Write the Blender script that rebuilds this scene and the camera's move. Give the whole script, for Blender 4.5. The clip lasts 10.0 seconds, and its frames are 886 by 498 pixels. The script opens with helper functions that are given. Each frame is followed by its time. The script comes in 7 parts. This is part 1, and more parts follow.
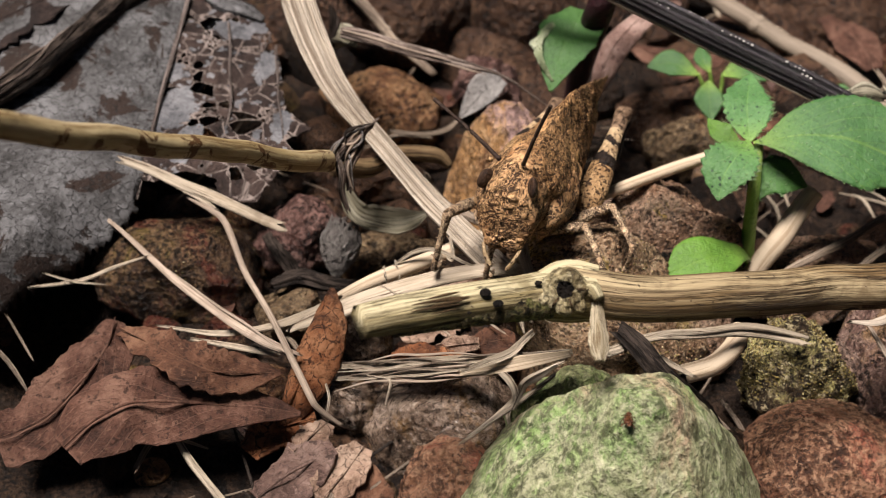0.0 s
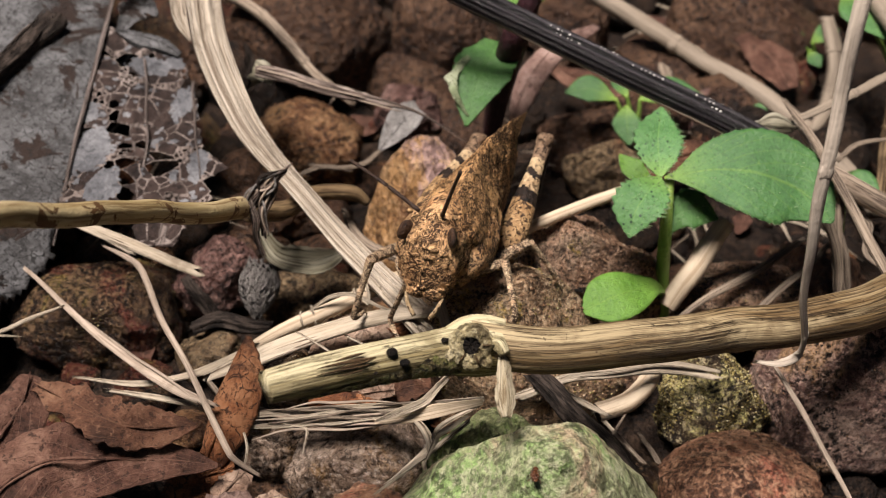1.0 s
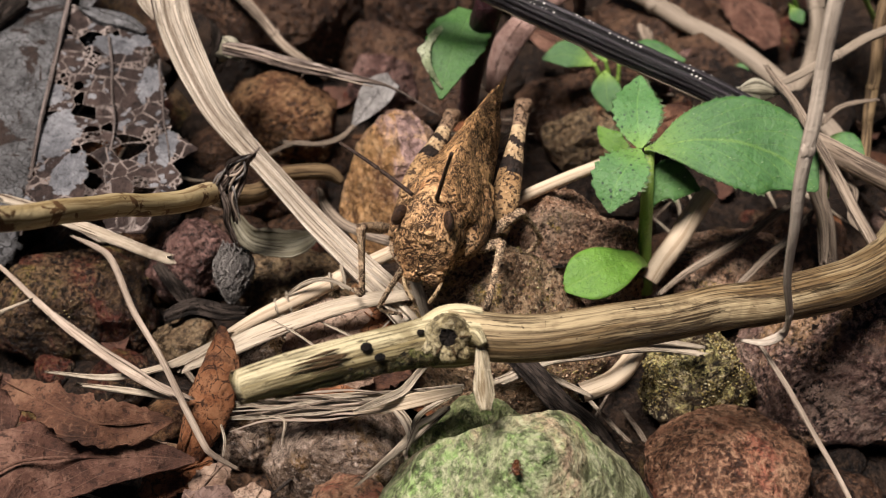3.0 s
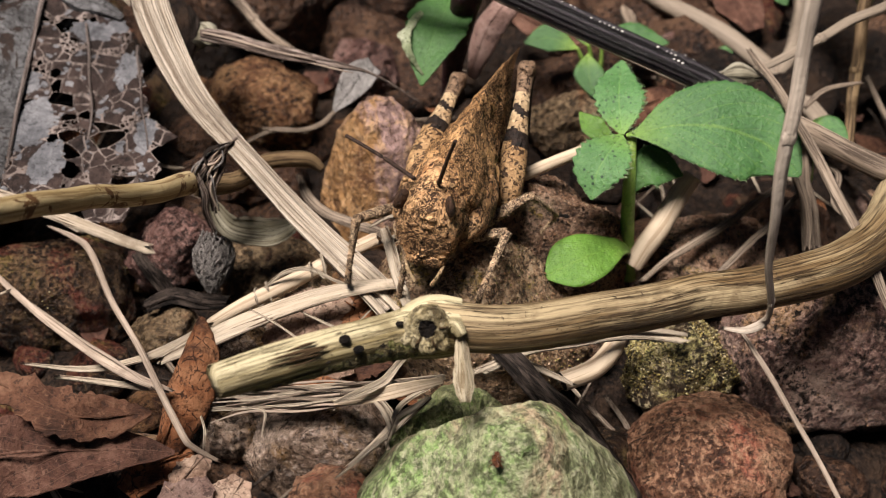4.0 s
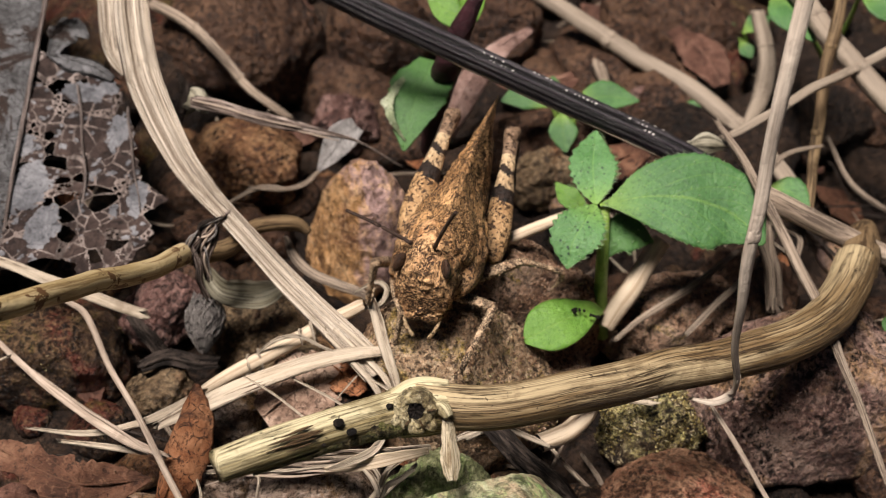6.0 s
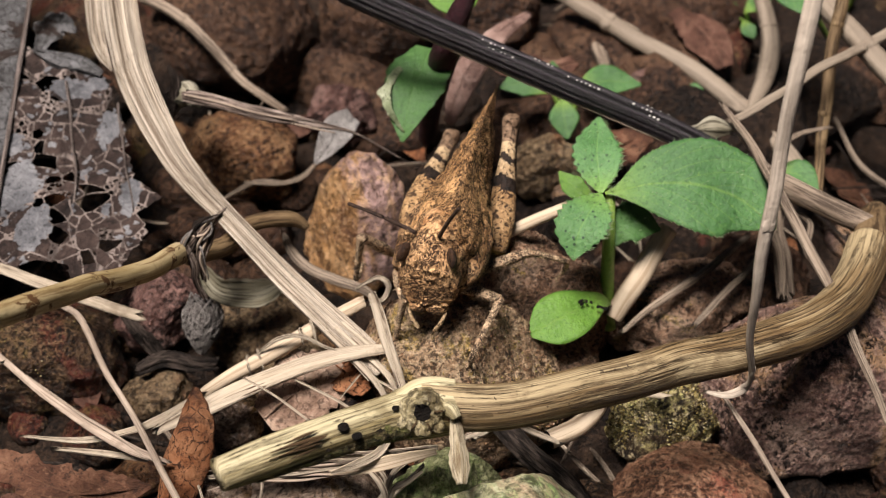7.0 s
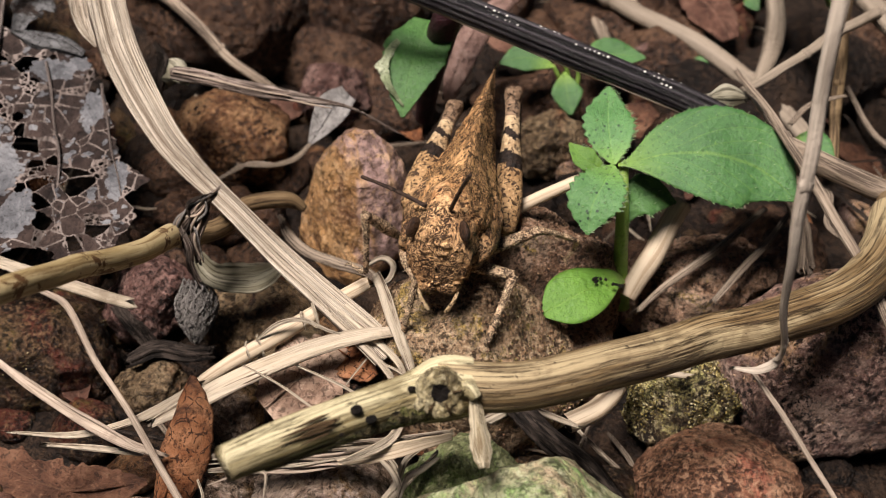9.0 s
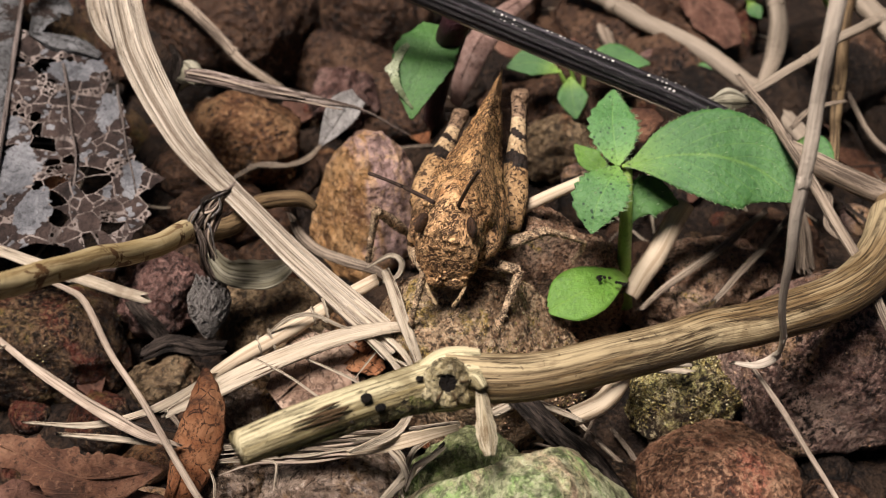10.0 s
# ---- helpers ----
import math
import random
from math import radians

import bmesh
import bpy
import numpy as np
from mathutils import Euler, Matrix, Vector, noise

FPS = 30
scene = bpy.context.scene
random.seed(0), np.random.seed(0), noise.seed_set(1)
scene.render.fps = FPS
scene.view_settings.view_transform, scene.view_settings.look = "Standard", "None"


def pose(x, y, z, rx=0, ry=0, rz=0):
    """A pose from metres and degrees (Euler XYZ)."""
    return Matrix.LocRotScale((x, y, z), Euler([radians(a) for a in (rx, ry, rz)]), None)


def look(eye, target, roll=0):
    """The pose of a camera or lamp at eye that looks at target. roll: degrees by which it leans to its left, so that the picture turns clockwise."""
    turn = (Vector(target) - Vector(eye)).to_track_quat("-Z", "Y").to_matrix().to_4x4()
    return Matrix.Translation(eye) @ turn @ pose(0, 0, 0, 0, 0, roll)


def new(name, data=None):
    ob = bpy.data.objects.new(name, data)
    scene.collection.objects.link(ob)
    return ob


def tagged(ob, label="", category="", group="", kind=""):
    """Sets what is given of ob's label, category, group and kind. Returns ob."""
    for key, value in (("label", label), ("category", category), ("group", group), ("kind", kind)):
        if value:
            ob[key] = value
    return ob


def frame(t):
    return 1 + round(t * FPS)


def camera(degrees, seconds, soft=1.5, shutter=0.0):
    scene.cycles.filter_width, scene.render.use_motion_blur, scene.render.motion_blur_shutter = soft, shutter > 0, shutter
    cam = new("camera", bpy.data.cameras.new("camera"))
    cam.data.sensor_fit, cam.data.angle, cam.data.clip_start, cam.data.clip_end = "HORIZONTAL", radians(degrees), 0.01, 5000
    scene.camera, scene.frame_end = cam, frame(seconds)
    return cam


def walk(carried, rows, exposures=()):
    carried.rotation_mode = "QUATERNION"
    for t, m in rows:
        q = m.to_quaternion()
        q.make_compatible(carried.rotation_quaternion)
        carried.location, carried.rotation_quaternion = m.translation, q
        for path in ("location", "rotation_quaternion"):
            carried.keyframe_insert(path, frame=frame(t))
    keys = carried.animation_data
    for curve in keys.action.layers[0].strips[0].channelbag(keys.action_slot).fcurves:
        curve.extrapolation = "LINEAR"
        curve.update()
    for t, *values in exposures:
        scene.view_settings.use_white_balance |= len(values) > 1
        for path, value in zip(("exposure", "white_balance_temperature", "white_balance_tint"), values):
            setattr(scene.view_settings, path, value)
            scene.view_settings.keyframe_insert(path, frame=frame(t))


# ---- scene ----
cam = camera(38, 10.0, soft=0.6)
PATH = [
    (0, pose(-0.00074, -0.07247, 0.08683, 50.237, -3.383, 9.497)),
    (0.5, pose(0.00096, -0.07053, 0.09048, 49.699, -3.559, 8.160)),
    (1, pose(0.00210, -0.06868, 0.09216, 49.308, -3.574, 7.066)),
    (1.5, pose(0.00209, -0.06783, 0.09219, 48.341, -3.249, 6.748)),
    (2, pose(0.00282, -0.06700, 0.09399, 48.178, -3.207, 6.219)),
    (2.5, pose(0.00146, -0.06692, 0.09244, 47.110, -2.606, 6.463)),
    (2.7, pose(0.00198, -0.06591, 0.09293, 47.200, -2.752, 6.061)),
    (3.8, pose(0.00339, -0.06331, 0.09217, 45.797, -2.568, 5.300)),
    (4, pose(0.00345, -0.06309, 0.09291, 45.991, -2.701, 5.056)),
    (4.5, pose(0.00386, -0.06222, 0.09457, 46.181, -3.019, 4.660)),
    (5, pose(0.00403, -0.06377, 0.09774, 45.662, -3.388, 4.536)),
    (5.5, pose(0.00386, -0.06393, 0.10282, 45.721, -3.651, 4.449)),
    (5.7, pose(0.00176, -0.06305, 0.10266, 45.195, -3.991, 4.074)),
    (6.8, pose(0.00077, -0.05995, 0.10184, 45.344, -2.765, 3.609)),
    (7, pose(0.00054, -0.05898, 0.10085, 44.562, -2.967, 2.878)),
    (7.5, pose(-0.00048, -0.05825, 0.09869, 44.226, -2.898, 2.135)),
    (8, pose(-0.00360, -0.05800, 0.09679, 43.975, -2.254, 2.335)),
    (8.5, pose(-0.00358, -0.05726, 0.09414, 43.842, -2.411, 1.972)),
    (9, pose(-0.00211, -0.05677, 0.09475, 44.925, -2.985, 1.301)),
    (9.5, pose(-0.00266, -0.05828, 0.09562, 45.390, -2.872, 1.618)),
    (10, pose(-0.00231, -0.05959, 0.09568, 45.465, -3.071, 1.705)),
]
walk(cam, PATH, [(0.0, -0.16, 6600, 18), (10.0, -0.16, 6600, 18)])
cam.data.dof.use_dof = True
cam.data.dof.focus_distance, cam.data.dof.aperture_fstop = 0.104, 58

# ---- light ----
world = bpy.data.worlds.new("world")
scene.world = world
world.use_nodes = True
sky = world.node_tree.nodes.new("ShaderNodeTexSky")
sky.sky_type, sky.sun_disc = "NISHITA", False
sky.sun_elevation, sky.sun_rotation = radians(73), radians(-115.5)
background = world.node_tree.nodes["Background"]
background.inputs["Strength"].default_value = 0.010
world.node_tree.links.new(sky.outputs[0], background.inputs["Color"])
sun = new("sun", bpy.data.lights.new("sun", "SUN"))
sun.data.energy, sun.data.angle, sun.data.color = 7.4, radians(22), (1.0, 0.94, 0.85)
sun.matrix_world = look((-0.42, -0.20, 1.5), (0, 0, 0))

# ---- geometry helpers: all lengths below are in centimetres ----
CM = 0.01
UP = Vector((0, 0, 1))


class Geo:
    """Points, faces, surface coordinates and material slots of one mesh, in centimetres."""

    def __init__(self):
        self.v, self.f, self.uv, self.mi = [], [], [], []

    def add(self, other, slot=None):
        k = len(self.v)
        self.v += other.v
        self.uv += other.uv
        self.f += [tuple(i + k for i in f) for f in other.f]
        self.mi += other.mi if slot is None else [slot] * len(other.f)
        return self

    def moved(self, m):
        self.v = [m @ Vector(p) for p in self.v]
        return self


def to_mesh(name, geo, mats, origin=(0, 0, 0), smooth=True):
    o = Vector(origin)
    me = bpy.data.meshes.new(name)
    me.from_pydata([(Vector(p) - o) * CM for p in geo.v], [], geo.f)
    mats = mats if isinstance(mats, (list, tuple)) else [mats]
    for m in mats:
        me.materials.append(m)
    if len(mats) > 1:
        me.polygons.foreach_set("material_index", geo.mi)
    me.polygons.foreach_set("use_smooth", [smooth] * len(geo.f))
    layer = me.uv_layers.new(name="surface")
    index = np.empty(len(me.loops), np.int32)
    me.loops.foreach_get("vertex_index", index)
    layer.data.foreach_set("uv", np.asarray(geo.uv, np.float32)[index].ravel())
    me.update()
    return me


BASE = {}


def thing(name, base, label, category, group="", kind=""):
    """An empty at the base of a thing, which its parts hang on."""
    ob = new(name)
    ob.empty_display_size = 0.002
    ob.location = Vector(base) * CM
    BASE[ob] = Vector(base)
    return tagged(ob, label, category, group, kind)


def solo(name, geo, mats, label, category, group="", kind="", base=None, smooth=True):
    """A thing of one mesh, whose origin lies at its foot."""
    if base is None:
        a = np.array([tuple(p) for p in geo.v])
        base = Vector((*a[:, :2].mean(0), a[:, 2].min()))
    ob = new(name, to_mesh(name, geo, mats, base, smooth))
    ob.location = Vector(base) * CM
    BASE[ob] = Vector(base)
    return tagged(ob, label, category, group, kind)


def part(name, geo, mats, parent, label="", smooth=True, kind=""):
    """One mesh under a thing or a part; its points are given in the place's own space."""
    ob = new(name, to_mesh(name, geo, mats, BASE[parent], smooth))
    ob.parent = parent
    BASE[ob] = BASE[parent]
    return tagged(ob, label, kind=kind)


def smooth_line(points, n):
    """n + 1 rows along a smooth line through the given rows."""
    p = np.array([tuple(q) if hasattr(q, "__len__") else (q,) for q in points], float)
    k = len(p) - 1
    out = []
    for i in range(n + 1):
        s = i / n * k
        a = min(int(s), k - 1)
        u = s - a
        p0, p1, p2, p3 = p[max(a - 1, 0)], p[a], p[a + 1], p[min(a + 2, k)]
        out.append(0.5 * (2 * p1 + (p2 - p0) * u + (2 * p0 - 5 * p1 + 4 * p2 - p3) * u * u + (3 * p1 - p0 - 3 * p2 + p3) * u ** 3))
    return np.array(out)


def tube(points, radii, seg=10, n=24, flat=1.0, up=UP, ridge=0.0, freq=3.0, wob=0.0, seed=0.0, roll=0.0, ends=True, jag=0.0, flutes=0):
    """A stem along a smooth line: radii along it, flattened across up, ridged lengthways; jag: splintered ends."""
    line, rad = smooth_line(points, n), smooth_line(radii, n)[:, 0]
    geo, along = Geo(), 0.0
    up = Vector(up)
    for i in range(n + 1):
        c = Vector(line[i])
        t = (Vector(line[min(i + 1, n)]) - Vector(line[max(i - 1, 0)])).normalized()
        side = t.cross(up)
        side = side.normalized() if side.length > 1e-4 else Vector((1, 0, 0))
        rise = side.cross(t)
        if i:
            along += (c - Vector(line[i - 1])).length
        if wob:
            c = c + wob * noise.noise_vector(Vector((along * 1.6, seed, 3.1)))
        turn = roll * i / n
        for j in range(seg + 1):
            a = 2 * math.pi * (j % seg) / seg - math.pi / 2
            ca, sa = math.cos(a), math.sin(a)
            r = max(rad[i], 0.002)
            if ridge:
                r *= 1 + ridge * noise.noise(Vector((ca * freq + seed, sa * freq, along * 0.5))) + 0.4 * ridge * noise.noise(Vector((ca * 2 + seed, sa * 2, along * 2.5)))
            if flutes:
                r *= 1 + 0.08 * math.cos(flutes * a + 0.6 * noise.noise(Vector((along * 0.8, seed, 0))))
            d = side * (math.cos(a + turn) * r) + rise * (math.sin(a + turn) * r * flat)
            e = Vector()
            if jag and i in (0, n):
                e = t * jag * noise.noise(Vector((ca * 4, sa * 4, seed + i)))
            geo.v.append(c + d + e)
            geo.uv.append((j / seg, along))
    w = seg + 1
    for i in range(n):
        for j in range(seg):
            a = i * w + j
            geo.f.append((a, a + 1, a + 1 + w, a + w))
    if ends:
        for i in (0, n):
            ring = [i * w + j for j in range(seg)]
            geo.f.append(tuple(ring if i else reversed(ring)))
    geo.mi = [0] * len(geo.f)
    return geo


def leaf(points, half, up=UP, nu=30, nv=10, fold=0.0, curl=0.0, serr=0.0, teeth=14, rough=0.0, thick=0.012, seed=0.0, ups=None, ragged=0.0, arch=0.0):
    """A blade of two faces along a smooth midrib: half widths along it, folded, curled at the rims, toothed, uneven."""
    line, wid = smooth_line(points, nu), smooth_line(half, nu)[:, 0]
    tops = smooth_line(ups, nu) if ups else None
    geo, along = Geo(), 0.0
    sheets = [[], []]
    uvs = []
    for i in range(nu + 1):
        c = Vector(line[i])
        t = (Vector(line[min(i + 1, nu)]) - Vector(line[max(i - 1, 0)])).normalized()
        u = Vector(tops[i]) if ups else Vector(up)
        side = t.cross(u).normalized()
        rise = side.cross(t).normalized()
        if i:
            along += (c - Vector(line[i - 1])).length
        s = i / nu
        for j in range(nv + 1):
            v = 2 * j / nv - 1
            w = max(wid[i], 0.004)
            edge = abs(v) ** 6
            w *= 1 + edge * (serr * (abs(((s * teeth) % 1) - 0.5) * 2 - 0.5) + ragged * noise.noise(Vector((s * 9 + seed, v * 2, seed))) + 0.5 * ragged * noise.noise(Vector((s * 31, v * 2, seed))))
            p = c + side * (v * w) + rise * (fold * abs(v) * w + curl * v * v * w + arch * math.sin(s * math.pi))
            if rough:
                p += rise * rough * (noise.noise(p * 1.3 + Vector((seed, 0, 0))) + 0.5 * noise.noise(p * 3.7 + Vector((0, seed, 0))))
            sheets[0].append(p)
            sheets[1].append(p - rise * thick)
            uvs.append((j / nv, s))
    geo.v = sheets[0] + sheets[1]
    geo.uv = uvs + uvs
    w, k = nv + 1, (nu + 1) * (nv + 1)
    for i in range(nu):
        for j in range(nv):
            a = i * w + j
            geo.f += [(a, a + 1, a + 1 + w, a + w), (k + a + w, k + a + w + 1, k + a + 1, k + a)]
        for a, b in ((i * w, (i + 1) * w), ((i + 1) * w + nv, i * w + nv)):
            geo.f.append((a, b, k + b, k + a))
    for j in range(nv):
        a, b = j, nu * w + j
        geo.f += [(a + 1, a, k + a, k + a + 1), (b, b + 1, k + b + 1, k + b)]
    geo.mi = [0] * len(geo.f)
    return geo


BALLS = {}


def ball(level):
    if level not in BALLS:
        bm = bmesh.new()
        bmesh.ops.create_icosphere(bm, subdivisions=level, radius=1)
        BALLS[level] = ([v.co.copy() for v in bm.verts], [tuple(v.index for v in f.verts) for f in bm.faces])
        bm.free()
    return BALLS[level]


def boulder(center, radii, turn=0.0, seed=0, facets=9, lump=0.10, grain=0.025, level=4, tilt=0.0, taper=0.0):
    """A weathered stone: a lumpy ball with worn flat faces; taper: how much it narrows upwards."""
    rng = random.Random(seed)
    cuts = []
    for _ in range(facets):
        n = Vector((rng.gauss(0, 1), rng.gauss(0, 1), rng.gauss(0, 1))).normalized()
        cuts.append((n, rng.uniform(0.66, 0.9)))
    m = Matrix.Translation(center) @ Euler((radians(tilt), 0, radians(turn))).to_matrix().to_4x4() @ Matrix.Diagonal((*radii, 1))
    verts, faces = ball(level)
    geo = Geo()
    off = Vector((seed * 3.7, seed * 1.3, seed * 7.1))
    size = sum(radii) / 3
    for q in verts:
        p = q.copy()
        for n, d in cuts:
            over = p.dot(n) - d
            if over > 0:
                p -= n * over * 0.82
        p *= 1.12 + lump * noise.noise(q * 1.6 + off) + lump * 0.6 * noise.noise(q * 3.4 + off)
        p += q * grain / max(size, 0.2) * (noise.noise(q * 7 * size + off) + 0.7 * noise.noise(q * 17 * size + off) + 0.45 * noise.noise(q * 38 * size + off))
        k = 1 - taper * p.z
        geo.v.append(m @ Vector((p.x * k, p.y * k, p.z)))
        geo.uv.append((q.x, q.z))
    geo.f = list(faces)
    geo.mi = [0] * len(geo.f)
    return geo


# ---- materials ----
def rgb(*c):
    return (*c, 1.0)


def base_mat(name, rough=0.7, spec=0.3):
    m = bpy.data.materials.new(name)
    m.use_nodes = True
    nt = m.node_tree
    b = nt.nodes["Principled BSDF"]
    b.inputs["Roughness"].default_value = rough
    b.inputs["Specular IOR Level"].default_value = spec
    return m, nt, b


def node(nt, kind, **inputs):
    n = nt.nodes.new(kind)
    for k, v in inputs.items():
        n.inputs[k.replace("_", " ")].default_value = v
    return n


def coords(nt, kind="Object", scale=(100, 100, 100)):
    tc = nt.nodes.new("ShaderNodeTexCoord")
    mp = nt.nodes.new("ShaderNodeMapping")
    mp.inputs["Scale"].default_value = scale
    nt.links.new(tc.outputs[kind], mp.inputs["Vector"])
    return mp.outputs[0]


def tex_noise(nt, vec, scale, detail=6.0, rough=0.6, distort=0.0):
    n = node(nt, "ShaderNodeTexNoise", Scale=scale, Detail=detail, Roughness=rough, Distortion=distort)
    nt.links.new(vec, n.inputs["Vector"])
    return n.outputs["Fac"]


def node_noise(nt, vec, scale):
    n = node(nt, "ShaderNodeTexNoise", Scale=scale, Detail=3.0)
    nt.links.new(vec, n.inputs["Vector"])
    return n.outputs["Color"]


def ramp(nt, fac, stops):
    r = nt.nodes.new("ShaderNodeValToRGB")
    e = r.color_ramp.elements
    while len(e) < len(stops):
        e.new(0.5)
    for k, (p, c) in zip(e, stops):
        k.position, k.color = p, rgb(*c)
    nt.links.new(fac, r.inputs[0])
    return r.outputs[0]


def steps(nt, fac, a, b):
    r = nt.nodes.new("ShaderNodeMapRange")
    r.interpolation_type = "SMOOTHSTEP"
    r.inputs["From Min"].default_value, r.inputs["From Max"].default_value = a, b
    nt.links.new(fac, r.inputs["Value"])
    return r.outputs[0]


def mix(nt, fac, a, b, kind="MIX"):
    m = nt.nodes.new("ShaderNodeMix")
    m.data_type, m.blend_type = "RGBA", kind
    for s, v in ((m.inputs[0], fac), (m.inputs[6], a), (m.inputs[7], b)):
        if isinstance(v, bpy.types.NodeSocket):
            nt.links.new(v, s)
        else:
            s.default_value = v if isinstance(v, float) else rgb(*v)
    return m.outputs[2]


def math_node(nt, op, a, b=0.0):
    m = nt.nodes.new("ShaderNodeMath")
    m.operation = op
    for s, v in ((m.inputs[0], a), (m.inputs[1], b)):
        if isinstance(v, bpy.types.NodeSocket):
            nt.links.new(v, s)
        else:
            s.default_value = v
    return m.outputs[0]


def relief(nt, bsdf, heights):
    """Bump from (height, depth in cm) pairs, coarse first."""
    last = None
    for h, depth in heights:
        b = nt.nodes.new("ShaderNodeBump")
        b.inputs["Strength"].default_value = 1.0
        b.inputs["Distance"].default_value = depth * CM
        nt.links.new(h, b.inputs["Height"])
        if last:
            nt.links.new(last, b.inputs["Normal"])
        last = b.outputs[0]
    nt.links.new(last, bsdf.inputs["Normal"])


def vary(nt, color, amount=0.25):
    """A shift of lightness from one object to the next."""
    info = nt.nodes.new("ShaderNodeObjectInfo")
    h = node(nt, "ShaderNodeHueSaturation")
    nt.links.new(color, h.inputs["Color"])
    v = nt.nodes.new("ShaderNodeMapRange")
    v.inputs["To Min"].default_value, v.inputs["To Max"].default_value = 1 - amount, 1 + amount
    nt.links.new(info.outputs["Random"], v.inputs["Value"])
    nt.links.new(v.outputs[0], h.inputs["Value"])
    return h.outputs[0]


def fibre_mat(name, dark, mid, light, around=14.0, along=0.5, rough=0.65, depth=0.012, blotch=None, blotch_at=(0.55, 0.68), shift=0.15, spec=0.25, crack=0.40, lines=None, streak=0.9, band=None):
    """Dry plant fibre, streaked along the stem."""
    m, nt, b = base_mat(name, rough, spec)
    o = coords(nt)
    s = tex_noise(nt, coords(nt, "UV", (around, along, 1)), 1.0, 8, 0.68, 0.35)
    f = tex_noise(nt, coords(nt, "UV", (around * 4.0, along * 1.6, 1)), 1.0, 5, 0.65, 0.3)
    wear = tex_noise(nt, o, 2.2, 7, 0.7, 0.5)
    c = ramp(nt, s, ((crack - 0.06, dark), (crack + 0.05, mid), (0.60, light), (0.72, mid)))
    c = mix(nt, math_node(nt, "MULTIPLY", steps(nt, f, 0.50, 0.59), streak), c, dark)
    c = mix(nt, math_node(nt, "MULTIPLY", steps(nt, f, 0.44, 0.34), 0.5), c, light)
    c = mix(nt, math_node(nt, "MULTIPLY", steps(nt, wear, 0.54, 0.70), 0.7), c, mix(nt, 0.5, mid, dark))
    if lines:
        # thin dark splits along the grain: across, along, width, how much of the surface has them
        across, run, width, share = lines
        split = math_node(nt, "ABSOLUTE", math_node(nt, "SUBTRACT", tex_noise(nt, coords(nt, "UV", (across, run, 1)), 1.0, 2, 0.5, 0.15), 0.5))
        some = steps(nt, tex_noise(nt, coords(nt, "UV", (across * 0.35, run * 2.2, 1)), 1.0, 4, 0.65), 0.56 - share, 0.62 - share)
        split = math_node(nt, "MULTIPLY", math_node(nt, "SUBTRACT", 1.0, steps(nt, split, width * 0.4, width)), some)
        c = mix(nt, math_node(nt, "MULTIPLY", split, 0.92), c, dark)
    if band:
        # weathered brown bands that follow the grain
        zone = steps(nt, tex_noise(nt, coords(nt, "UV", (2.6, 0.45, 1)), 1.0, 5, 0.6, 0.4), 0.50, 0.62)
        hair = steps(nt, tex_noise(nt, coords(nt, "UV", (60.0, 1.1, 1)), 1.0, 4, 0.65, 0.2), 0.40, 0.54)
        c = mix(nt, math_node(nt, "MULTIPLY", math_node(nt, "MULTIPLY", zone, hair), 0.85), c, band)
    if blotch:
        c = mix(nt, steps(nt, tex_noise(nt, o, 3.2, 8, 0.72, 0.8), *blotch_at), c, blotch)
    c = vary(nt, c, shift)
    nt.links.new(c, b.inputs["Base Color"])
    relief(nt, b, ((s, depth * 2.5), (f, depth * 1.6), (wear, 0.03), (tex_noise(nt, o, 34, 4, 0.7), 0.005)))
    return m


